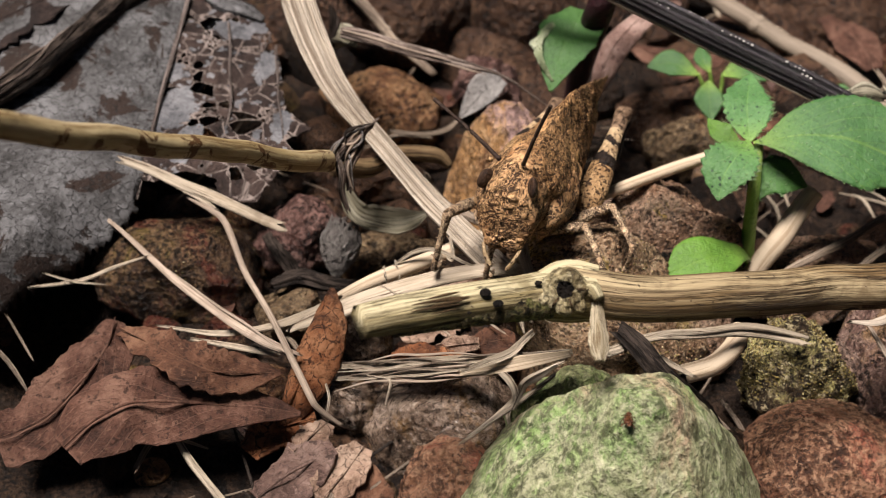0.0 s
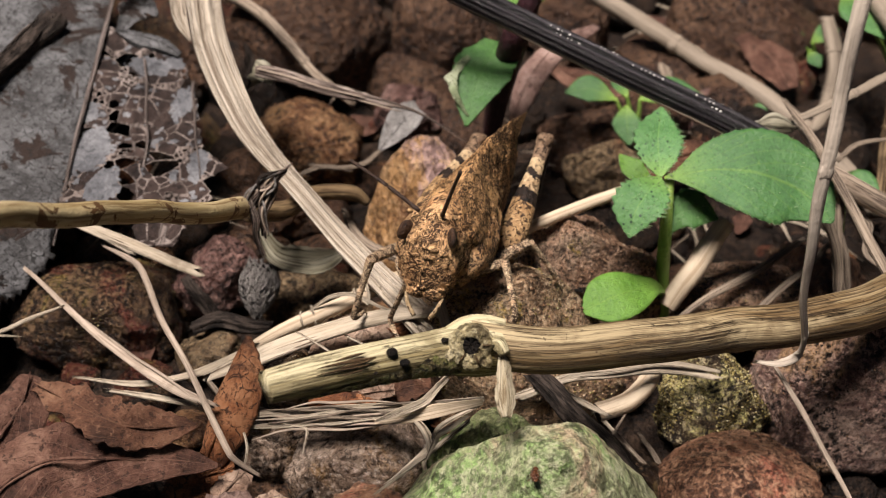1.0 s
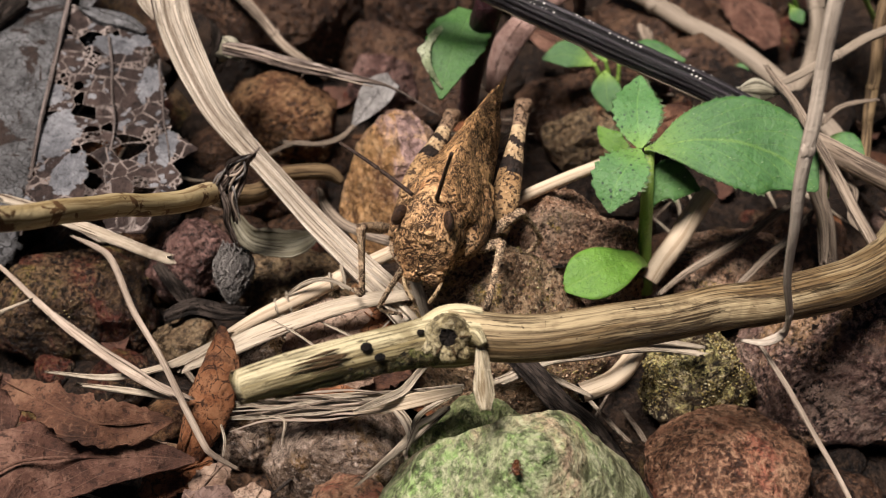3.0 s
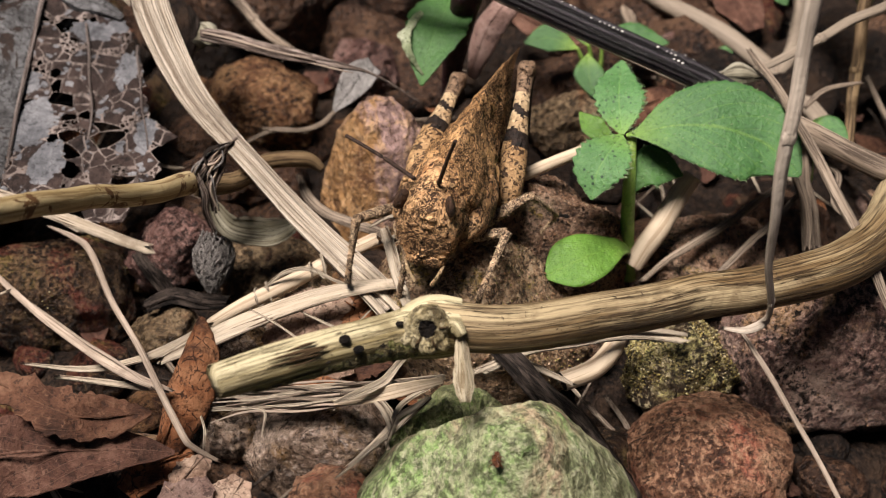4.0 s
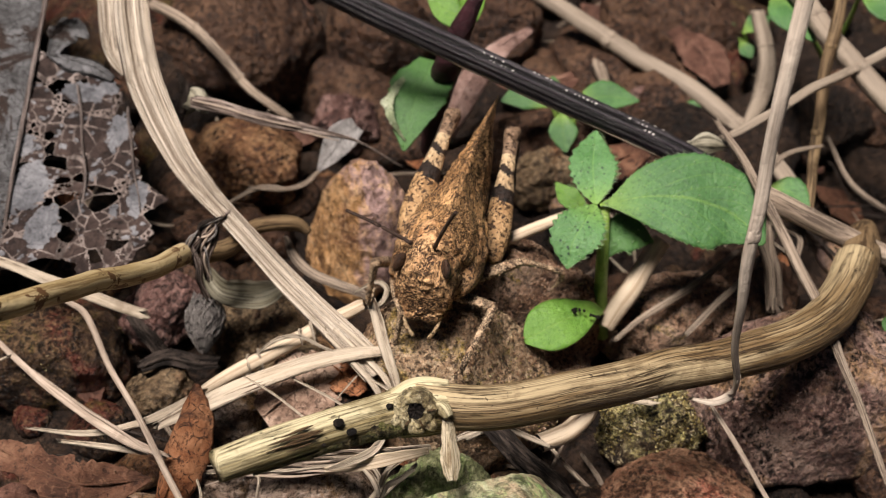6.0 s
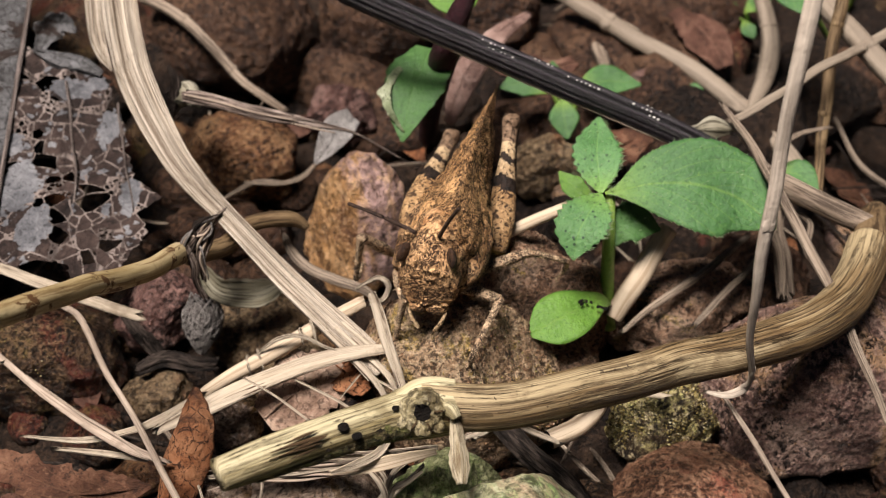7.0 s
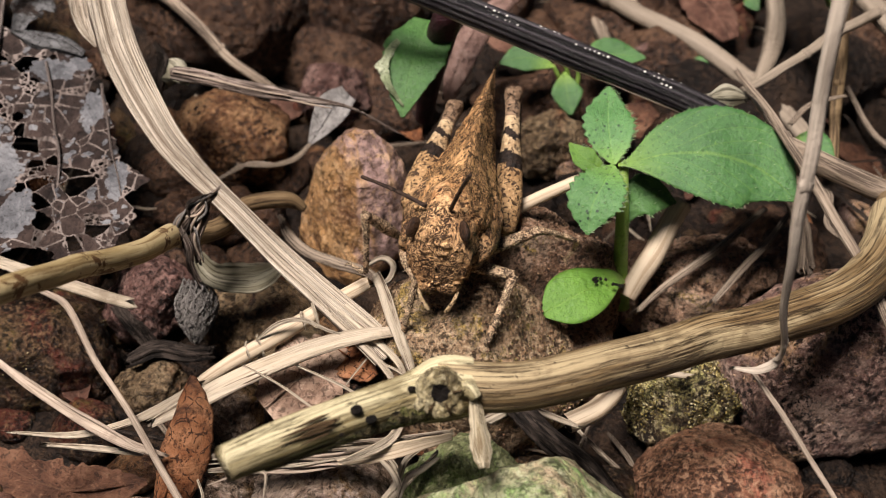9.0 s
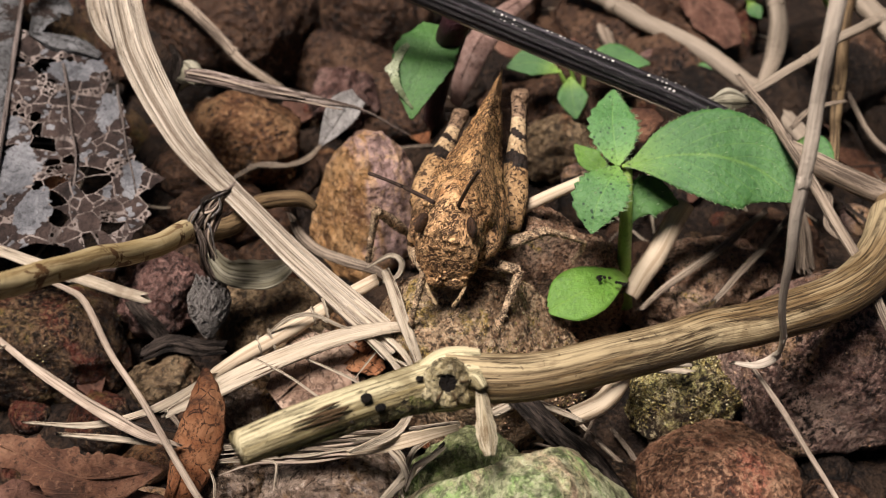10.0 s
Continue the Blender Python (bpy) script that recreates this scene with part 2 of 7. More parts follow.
def stalk_mat(name, dark, tan, cream, dashes=0.58, patch=(0.55, 0.66), rough=0.6):
    """A weathered woody stalk: cream and tan bands, long hair-fine dark streaks along the grain, worn spots."""
    m, nt, b = base_mat(name, rough, 0.3)
    o = coords(nt)
    tone = tex_noise(nt, coords(nt, "UV", (3.2, 0.30, 1)), 1.0, 6, 0.6, 0.5)
    grain = tex_noise(nt, coords(nt, "UV", (44.0, 0.40, 1)), 1.0, 5, 0.65, 0.2)
    hair = tex_noise(nt, coords(nt, "UV", (85.0, 0.9, 1)), 1.0, 4, 0.65, 0.3)
    dash = tex_noise(nt, coords(nt, "UV", (34.0, 0.9, 1)), 1.0, 5, 0.7, 0.25)
    gate = tex_noise(nt, o, 1.3, 5, 0.65, 0.4)
    c = ramp(nt, tone, ((0.33, mix_rgb(dark, tan, 0.75)), (0.42, tan), (0.49, mix_rgb(tan, cream, 0.55)), (0.58, cream)))
    c = mix(nt, math_node(nt, "MULTIPLY", steps(nt, grain, 0.50, 0.58), 0.5), c, mix_rgb(dark, tan, 0.35))
    c = mix(nt, math_node(nt, "MULTIPLY", steps(nt, grain, 0.46, 0.36), 0.35), c, cream)
    streaky = math_node(nt, "MULTIPLY", steps(nt, hair, 0.53, 0.59), steps(nt, tone, 0.60, 0.44))
    c = mix(nt, math_node(nt, "MULTIPLY", streaky, 0.8), c, mix_rgb(dark, tan, 0.15))
    cut = math_node(nt, "MULTIPLY", steps(nt, dash, dashes, dashes + 0.05), steps(nt, gate, 0.40, 0.55))
    c = mix(nt, math_node(nt, "MULTIPLY", cut, 0.9), c, dark)
    c = mix(nt, math_node(nt, "MULTIPLY", steps(nt, gate, *patch), 0.6), c, mix_rgb(dark, tan, 0.5))
    dot = tex_noise(nt, o, 15.0, 3, 0.6, 0.6)
    c = mix(nt, math_node(nt, "MULTIPLY", steps(nt, dot, 0.665, 0.70), 0.8), c, dark)
    nt.links.new(c, b.inputs["Base Color"])
    relief(nt, b, ((tone, 0.03), (math_node(nt, "SUBTRACT", 1.0, cut), 0.022), (grain, 0.016), (math_node(nt, "SUBTRACT", 1.0, streaky), 0.008), (tex_noise(nt, o, 34, 4, 0.7), 0.005)))
    return m


def mix_rgb(a, b, k):
    return [p + (q - p) * k for p, q in zip(a, b)]


def stone_mat(name, dark, mid, light, rough=0.75, scale=1.6, moss=None, moss_at=(0.50, 0.58), stain=None, stain_at=(0.52, 0.62), pits=0.05, spec=0.35, fleck=0.85):
    """Damp laterite pebble: mottled at three scales, pitted, with moss or a stain."""
    m, nt, b = base_mat(name, rough, spec)
    o = coords(nt)
    big = tex_noise(nt, o, scale, 8, 0.70, 0.6)
    fine = tex_noise(nt, o, scale * 6, 6, 0.7, 0.3)
    grit = tex_noise(nt, o, scale * 11, 4, 0.7, 0.3)
    c = ramp(nt, big, ((0.34, dark), (0.47, mid), (0.62, light)))
    if stain:
        c = mix(nt, steps(nt, tex_noise(nt, o, scale * 0.55, 7, 0.65, 0.8), *stain_at), c, stain)
    if moss:
        mm = tex_noise(nt, o, scale * 1.0, 9, 0.75, 0.7)
        g = ramp(nt, tex_noise(nt, o, scale * 9, 6, 0.75), ((0.36, [q * 0.25 for q in moss]), (0.48, moss), (0.62, [min(1, q * 1.9) for q in moss])))
        c = mix(nt, steps(nt, mm, *moss_at), c, g)
    c = mix(nt, math_node(nt, "MULTIPLY", steps(nt, fine, 0.46, 0.38), 0.75), c, [q * 0.5 for q in dark])
    c = mix(nt, math_node(nt, "MULTIPLY", steps(nt, fine, 0.55, 0.68), 0.7), c, light)
    c = mix(nt, math_node(nt, "MULTIPLY", steps(nt, grit, 0.46, 0.40), 0.55), c, [q * 0.4 for q in dark])
    c = mix(nt, math_node(nt, "MULTIPLY", steps(nt, grit, 0.55, 0.63), 0.5), c, [min(1, q * 1.25) for q in light])
    fl = tex_noise(nt, o, 19.0, 4, 0.7, 0.4)
    worn = tex_noise(nt, o, scale * 1.7, 4, 0.6, 0.8)
    fleck = math_node(nt, "MULTIPLY", steps(nt, worn, 0.40, 0.56), fleck)
    c = mix(nt, math_node(nt, "MULTIPLY", steps(nt, fl, 0.48, 0.435), fleck), c, [q * 0.3 for q in dark])
    c = mix(nt, math_node(nt, "MULTIPLY", steps(nt, fl, 0.545, 0.60), math_node(nt, "MULTIPLY", fleck, 0.7)), c, [min(1, q * 1.35) for q in light])
    nt.links.new(vary(nt, c, 0.10), b.inputs["Base Color"])
    w = node(nt, "ShaderNodeTexVoronoi", Scale=scale * 8)
    nt.links.new(o, w.inputs["Vector"])
    relief(nt, b, ((big, 0.14), (fine, pits * 2.6), (w.outputs["Distance"], pits * 0.9), (grit, pits * 0.9), (fl, 0.014)))
    r = ramp(nt, fine, ((0.35, (rough * 0.6,) * 3), (0.65, (min(1, rough * 1.15),) * 3)))
    nt.links.new(r, b.inputs["Roughness"])
    return m


def vein_field(nt, pairs=7.0, slant=0.9):
    """Midrib and side veins over a leaf's own coordinates: 1 on a vein."""
    tc = nt.nodes.new("ShaderNodeTexCoord")
    sp = nt.nodes.new("ShaderNodeSeparateXYZ")
    nt.links.new(tc.outputs["UV"], sp.inputs[0])
    half = math_node(nt, "ABSOLUTE", math_node(nt, "SUBTRACT", sp.outputs[0], 0.5))
    rib = math_node(nt, "SUBTRACT", 1.0, steps(nt, half, 0.004, 0.03))
    run = math_node(nt, "MULTIPLY", math_node(nt, "SUBTRACT", sp.outputs[1], math_node(nt, "MULTIPLY", half, slant)), pairs)
    tri = math_node(nt, "ABSOLUTE", math_node(nt, "SUBTRACT", math_node(nt, "FRACT", run), 0.5))
    side = math_node(nt, "SUBTRACT", 1.0, steps(nt, tri, 0.01, 0.07))
    return math_node(nt, "MAXIMUM", rib, math_node(nt, "MULTIPLY", side, 0.6)), half, sp.outputs[1]


def green_mat(name, deep, fresh, pale, bright_base=0.4, spots=0.0, shift=0.1):
    m, nt, b = base_mat(name, 0.42, 0.45)
    o = coords(nt)
    veins, half, along = vein_field(nt, 7.0, 1.0)
    n = tex_noise(nt, o, 3.0, 6, 0.65)
    c = ramp(nt, n, ((0.3, deep), (0.65, fresh)))
    c = mix(nt, math_node(nt, "MULTIPLY", steps(nt, along, 0.45, 0.0), bright_base), c, pale)
    c = mix(nt, math_node(nt, "MULTIPLY", veins, 0.22), c, pale)
    mote = tex_noise(nt, o, 26.0, 4, 0.75, 0.5)
    c = mix(nt, math_node(nt, "MULTIPLY", steps(nt, mote, 0.46, 0.38), 0.55), c, [q * 0.55 for q in deep])
    c = mix(nt, math_node(nt, "MULTIPLY", steps(nt, mote, 0.58, 0.68), 0.2), c, [min(1.0, q * 1.2 + 0.03) for q in pale])
    cells = node(nt, "ShaderNodeTexVoronoi", Scale=16.0)
    nt.links.new(o, cells.inputs["Vector"])
    if spots:
        dots = node(nt, "ShaderNodeTexVoronoi", Scale=15.0)
        nt.links.new(o, dots.inputs["Vector"])
        k = math_node(nt, "MULTIPLY", math_node(nt, "SUBTRACT", 1.0, steps(nt, dots.outputs["Distance"], 0.14, 0.26)), steps(nt, n, 0.40, 0.55))
        c = mix(nt, math_node(nt, "MULTIPLY", k, spots), c, (0.01, 0.03, 0.02))
    nt.links.new(vary(nt, c, shift), b.inputs["Base Color"])
    b.inputs["Subsurface Weight"].default_value = 0.12
    b.inputs["Subsurface Radius"].default_value = (0.0006, 0.0012, 0.0003)
    relief(nt, b, ((math_node(nt, "SUBTRACT", 1.0, veins), 0.002), (cells.outputs["Distance"], 0.006), (tex_noise(nt, o, 30, 5, 0.7), 0.014)))
    return m


def litter_mat(name, dark, mid, light, pairs=6.0, rough=0.7, stain=None, stain_at=(0.55, 0.7), vein_tone=0.3, spec=0.3, crackle=0.35):
    """A dead leaf: veined, mottled, finely cracked."""
    m, nt, b = base_mat(name, rough, spec)
    o = coords(nt)
    veins, half, along = vein_field(nt, pairs, 0.9)
    n = tex_noise(nt, o, 1.8, 8, 0.7, 0.4)
    f = tex_noise(nt, o, 12, 6, 0.7)
    c = ramp(nt, n, ((0.36, dark), (0.5, mid), (0.64, light)))
    c = mix(nt, math_node(nt, "MULTIPLY", steps(nt, f, 0.54, 0.68), 0.7), c, light)
    c = mix(nt, math_node(nt, "MULTIPLY", steps(nt, f, 0.47, 0.36), 0.8), c, [q * 0.6 for q in dark])
    net = node(nt, "ShaderNodeTexVoronoi", Scale=13.0)
    net.feature = "DISTANCE_TO_EDGE"
    nt.links.new(o, net.inputs["Vector"])
    lines = math_node(nt, "SUBTRACT", 1.0, steps(nt, net.outputs["Distance"], 0.0, 0.08))
    c = mix(nt, math_node(nt, "MULTIPLY", math_node(nt, "MAXIMUM", veins, math_node(nt, "MULTIPLY", lines, 0.12)), vein_tone), c, light)
    if stain:
        c = mix(nt, steps(nt, tex_noise(nt, o, 1.1, 7, 0.7, 0.8), *stain_at), c, stain)
    cr = node(nt, "ShaderNodeTexVoronoi", Scale=9.0)
    cr.feature = "DISTANCE_TO_EDGE"
    nt.links.new(mix(nt, 0.12, o, node_noise(nt, o, 7.0), "ADD"), cr.inputs["Vector"])
    split = math_node(nt, "MULTIPLY", math_node(nt, "SUBTRACT", 1.0, steps(nt, cr.outputs["Distance"], 0.02, 0.09)), steps(nt, f, 0.46, 0.54))
    c = mix(nt, math_node(nt, "MULTIPLY", split, crackle), c, [q * 0.35 for q in dark])
    nt.links.new(vary(nt, c, 0.1), b.inputs["Base Color"])
    relief(nt, b, ((veins, 0.007), (n, 0.10), (lines, 0.0015), (f, 0.04)))
    return m


STRAW = fibre_mat("dry_straw", (0.075, 0.045, 0.026), (0.43, 0.35, 0.25), (0.66, 0.575, 0.45), 4, 0.6, shift=0.15, crack=0.30, lines=(7, 0.4, 0.03, 0.05), streak=0.3)
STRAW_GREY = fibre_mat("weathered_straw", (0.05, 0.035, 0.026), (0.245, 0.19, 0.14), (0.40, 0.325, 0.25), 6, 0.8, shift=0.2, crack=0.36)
SMOOTH = fibre_mat("smooth_cream_straw", (0.40, 0.30, 0.20), (0.52, 0.415, 0.285), (0.64, 0.535, 0.395), 3, 0.25, depth=0.003, shift=0.08, crack=0.22)
BLADE = fibre_mat("dry_grass_blade", (0.035, 0.019, 0.011), (0.45, 0.37, 0.275), (0.76, 0.68, 0.56), 9, 2.0, depth=0.008, shift=0.0, crack=0.32, lines=(26, 1.6, 0.036, 0.24), streak=0.6, band=(0.13, 0.085, 0.05))
STICK = stalk_mat("bleached_stalk", (0.035, 0.02, 0.011), (0.205, 0.132, 0.058), (0.50, 0.40, 0.235), 0.545, (0.48, 0.62))
STICK_END = stalk_mat("peeled_pith", (0.045, 0.03, 0.012), (0.33, 0.26, 0.115), (0.66, 0.59, 0.37), 0.54, (0.50, 0.58))
TWIG = fibre_mat("ochre_twig", (0.20, 0.13, 0.055), (0.36, 0.275, 0.13), (0.52, 0.43, 0.26), 2, 0.4, blotch=(0.10, 0.05, 0.02), blotch_at=(0.56, 0.572), shift=0.0, depth=0.006, crack=0.34)
BARK = fibre_mat("dark_dry_bark", (0.007, 0.005, 0.004), (0.036, 0.026, 0.020), (0.13, 0.10, 0.082), 8, 3.5, rough=0.75, depth=0.05, shift=0.1)
GREYROOT = fibre_mat("grey_fibrous_root", (0.04, 0.035, 0.032), (0.21, 0.19, 0.175), (0.45, 0.42, 0.395), 8, 2.5, rough=0.85, depth=0.02, shift=0.2)
BLACKSTEM = fibre_mat("black_dry_stem", (0.003, 0.0025, 0.003), (0.012, 0.0095, 0.012), (0.12, 0.105, 0.12), 22, 0.03, rough=0.33, depth=0.02, shift=0.0, spec=0.7, crack=0.46)
POD = fibre_mat("olive_husk", (0.05, 0.042, 0.024), (0.22, 0.20, 0.135), (0.42, 0.40, 0.31), 3, 0.8, shift=0.0, crack=0.36)
WHITE_DOT = base_mat("white_speck", 0.6)[0]
WHITE_DOT.node_tree.nodes["Principled BSDF"].inputs["Base Color"].default_value = rgb(0.72, 0.70, 0.66)
DARK_PITH = stone_mat("dark_pith", (0.006, 0.004, 0.003), (0.012, 0.008, 0.006), (0.03, 0.02, 0.012), 0.9, 6)
SOIL = stone_mat("damp_soil", (0.006, 0.0035, 0.002), (0.024, 0.013, 0.008), (0.075, 0.044, 0.026), 0.9, 1.3, pits=0.12)
R_DARKMOSS = stone_mat("dark_mossy_stone", (0.008, 0.005, 0.003), (0.058, 0.028, 0.016), (0.27, 0.17, 0.09), 0.6, 1.8, moss=(0.20, 0.14, 0.04), moss_at=(0.54, 0.62), stain=(0.16, 0.042, 0.026), stain_at=(0.48, 0.57), pits=0.09)
R_PURPLE = stone_mat("plum_stone", (0.05, 0.022, 0.019), (0.20, 0.098, 0.08), (0.37, 0.23, 0.195), 0.6, 2.0)
R_KHAKI = stone_mat("khaki_stone", (0.08, 0.05, 0.025), (0.22, 0.145, 0.08), (0.38, 0.28, 0.165), 0.6, 1.6, stain=(0.27, 0.10, 0.04))
R_ORANGE = stone_mat("orange_laterite", (0.06, 0.02, 0.009), (0.25, 0.115, 0.05), (0.42, 0.25, 0.125), 0.65, 1.6, stain=(0.10, 0.04, 0.022))
R_PINK = stone_mat("pink_ochre_stone", (0.16, 0.07, 0.035), (0.58, 0.32, 0.13), (0.72, 0.48, 0.27), 0.6, 0.9, stain=(0.50, 0.33, 0.30), stain_at=(0.46, 0.52), fleck=0.45)
R_BROWN = stone_mat("brown_stone", (0.014, 0.006, 0.004), (0.075, 0.036, 0.02), (0.18, 0.10, 0.058), 0.6, 1.4)
R_GREY = stone_mat("grey_brown_stone", (0.035, 0.022, 0.014), (0.215, 0.148, 0.105), (0.46, 0.36, 0.285), 0.2, 1.5, stain=(0.30, 0.175, 0.07), stain_at=(0.47, 0.58), spec=0.9, fleck=0.3)
R_GREEN = stone_mat("algae_green_stone", (0.12, 0.13, 0.06), (0.33, 0.36, 0.19), (0.54, 0.535, 0.36), 0.65, 0.9, moss=(0.19, 0.29, 0.10), moss_at=(0.47, 0.60), stain=(0.56, 0.40, 0.27), stain_at=(0.47, 0.58), pits=0.024, fleck=0.45)
R_SHOULDER = stone_mat("dark_mossy_green_stone", (0.08, 0.088, 0.036), (0.26, 0.28, 0.13), (0.48, 0.48, 0.28), 0.75, 1.4, moss=(0.15, 0.22, 0.065), moss_at=(0.42, 0.58), pits=0.03, fleck=0.5)
R_RED = stone_mat("rust_red_stone", (0.07, 0.028, 0.016), (0.27, 0.132, 0.075), (0.45, 0.275, 0.17), 0.6, 1.1, stain=(0.36, 0.12, 0.075), stain_at=(0.48, 0.58), pits=0.05, fleck=0.8)
R_EARTH = stone_mat("mossy_earthy_stone", (0.13, 0.07, 0.035), (0.55, 0.345, 0.195), (0.78, 0.60, 0.41), 0.7, 2.4, moss=(0.46, 0.32, 0.10), moss_at=(0.53, 0.60), pits=0.09)
R_MOSSY = stone_mat("yellow_mossy_stone", (0.014, 0.009, 0.006), (0.10, 0.058, 0.026), (0.72, 0.62, 0.38), 0.8, 2.0, moss=(0.58, 0.49, 0.20), moss_at=(0.48, 0.53), pits=0.10, fleck=0.95)
R_MAROON = stone_mat("maroon_brown_stone", (0.04, 0.02, 0.016), (0.25, 0.14, 0.115), (0.56, 0.40, 0.32), 0.5, 1.4, stain=(0.58, 0.36, 0.20), stain_at=(0.47, 0.55), pits=0.11, fleck=1.0)
R_PORE = stone_mat("porous_brown_stone", (0.085, 0.04, 0.024), (0.46, 0.26, 0.155), (0.72, 0.52, 0.375), 0.7, 2.6, pits=0.10, moss=(0.44, 0.30, 0.08), moss_at=(0.58, 0.64))
G_LEAF = green_mat("fresh_green_leaf", (0.04, 0.125, 0.036), (0.078, 0.20, 0.06), (0.26, 0.42, 0.06), 0.75)
G_SPOT = green_mat("speckled_green_leaf", (0.06, 0.17, 0.05), (0.105, 0.255, 0.085), (0.24, 0.43, 0.09), 0.7, spots=0.9)
G_LOW = green_mat("bright_green_seed_leaf", (0.075, 0.19, 0.024), (0.135, 0.29, 0.042), (0.22, 0.36, 0.06), 0.3)
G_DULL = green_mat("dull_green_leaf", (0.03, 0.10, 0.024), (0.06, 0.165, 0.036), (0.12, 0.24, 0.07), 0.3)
G_STEM = green_mat("green_stem", (0.20, 0.36, 0.06), (0.30, 0.48, 0.10), (0.42, 0.52, 0.16), 0.2)
WINE = litter_mat("wine_red_stem", (0.012, 0.003, 0.005), (0.034, 0.008, 0.013), (0.075, 0.02, 0.028), rough=0.5)
L_BROWN = litter_mat("brown_dead_leaf", (0.032, 0.013, 0.008), (0.118, 0.053, 0.035), (0.25, 0.138, 0.096), 7.0, crackle=0.15, vein_tone=0.55)
L_TORN = litter_mat("torn_brown_leaf", (0.035, 0.014, 0.008), (0.145, 0.064, 0.036), (0.28, 0.15, 0.09), 5.0, crackle=0.15)
L_RUST = litter_mat("rust_curled_leaf", (0.08, 0.027, 0.012), (0.29, 0.108, 0.043), (0.45, 0.215, 0.105), 9.0, stain=(0.06, 0.026, 0.015), crackle=0.9)
L_PALE = litter_mat("pale_leaf_scrap", (0.18, 0.105, 0.07), (0.46, 0.31, 0.225), (0.66, 0.50, 0.38), 5.0, stain=(0.24, 0.11, 0.055), crackle=0.7)
L_PURPLE = litter_mat("mauve_dry_leaf", (0.07, 0.04, 0.033), (0.21, 0.13, 0.105), (0.37, 0.26, 0.215), 5.0)
L_ASH = litter_mat("ash_grey_petal", (0.18, 0.17, 0.165), (0.38, 0.365, 0.35), (0.56, 0.54, 0.52), 8.0, vein_tone=0.1)
GREY_FILM = litter_mat("grey_leaf_film", (0.041, 0.0394, 0.0385), (0.1271, 0.1271, 0.1296), (0.2378, 0.2419, 0.2501), 5.0, rough=0.6, stain=(0.034, 0.021, 0.016), stain_at=(0.545, 0.565), vein_tone=0.1, crackle=0.8)
WHITE_FILM = litter_mat("white_leaf_film", (0.0595, 0.0612, 0.068), (0.1573, 0.1615, 0.1742), (0.2805, 0.2848, 0.2975), 5.0, rough=0.6, vein_tone=0.05)
MEMBRANE = litter_mat("brown_leaf_membrane", (0.010, 0.006, 0.005), (0.028, 0.017, 0.014), (0.075, 0.05, 0.042), 5.0, vein_tone=0.1)
NET = fibre_mat("leaf_vein_net", (0.05, 0.038, 0.033), (0.165, 0.132, 0.116), (0.31, 0.26, 0.235), 4, 1.0, shift=0.0)
STALK_TAN = fibre_mat("smooth_tan_stalk", (0.072, 0.052, 0.036), (0.228, 0.184, 0.136), (0.32, 0.268, 0.208), 4, 0.5, depth=0.005, shift=0.1, crack=0.27, streak=0.3)
PALE_REED = fibre_mat("pale_grey_reed", (0.12, 0.09, 0.065), (0.45, 0.375, 0.30), (0.64, 0.56, 0.46), 4, 0.8, depth=0.004, shift=0.0, crack=0.30, streak=0.3)
CHEWED = litter_mat("pale_chewed_margin", (0.14, 0.18, 0.09), (0.32, 0.38, 0.22), (0.52, 0.55, 0.40), 8.0, vein_tone=0.1)
REED = fibre_mat("beige_reed_skin", (0.08, 0.055, 0.04), (0.34, 0.265, 0.205), (0.52, 0.425, 0.335), 4, 1.2, depth=0.005, shift=0.06, crack=0.32, streak=0.4)
PITH = fibre_mat("torn_cream_pith", (0.22, 0.15, 0.075), (0.60, 0.50, 0.32), (0.80, 0.72, 0.54), 4, 1.5, depth=0.02, shift=0.0, crack=0.36)
NEEDLE = fibre_mat("splintered_grey_twig", (0.03, 0.02, 0.015), (0.22, 0.165, 0.135), (0.46, 0.385, 0.33), 5, 1.2, depth=0.012, shift=0.0, crack=0.42, lines=(10, 0.9, 0.04, 0.15))
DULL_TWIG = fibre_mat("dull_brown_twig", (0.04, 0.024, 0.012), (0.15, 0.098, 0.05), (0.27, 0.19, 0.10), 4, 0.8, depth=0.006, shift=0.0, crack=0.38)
L_MAUVE = litter_mat("arched_mauve_leaf", (0.16, 0.09, 0.07), (0.38, 0.24, 0.20), (0.54, 0.38, 0.325), 4.0, crackle=0.1)


def speck_mat(name, stops):
    """Loose grains, each of its own tone."""
    m, nt, b = base_mat(name, 0.85, 0.2)
    g = nt.nodes.new("ShaderNodeNewGeometry")
    c = ramp(nt, g.outputs["Random Per Island"], stops)
    c = mix(nt, math_node(nt, "MULTIPLY", tex_noise(nt, coords(nt), 40.0, 3), 0.5), c, stops[0][1])
    nt.links.new(c, b.inputs["Base Color"])
    return m


MOSS = speck_mat("yellow_moss", ((0.0, (0.03, 0.022, 0.010)), (0.45, (0.18, 0.135, 0.04)), (0.8, (0.42, 0.34, 0.12)), (1.0, (0.75, 0.68, 0.44))))
GRAIN = speck_mat("earth_grains", ((0.0, (0.035, 0.017, 0.010)), (0.45, (0.19, 0.10, 0.056)), (0.8, (0.38, 0.24, 0.14)), (1.0, (0.60, 0.45, 0.32))))



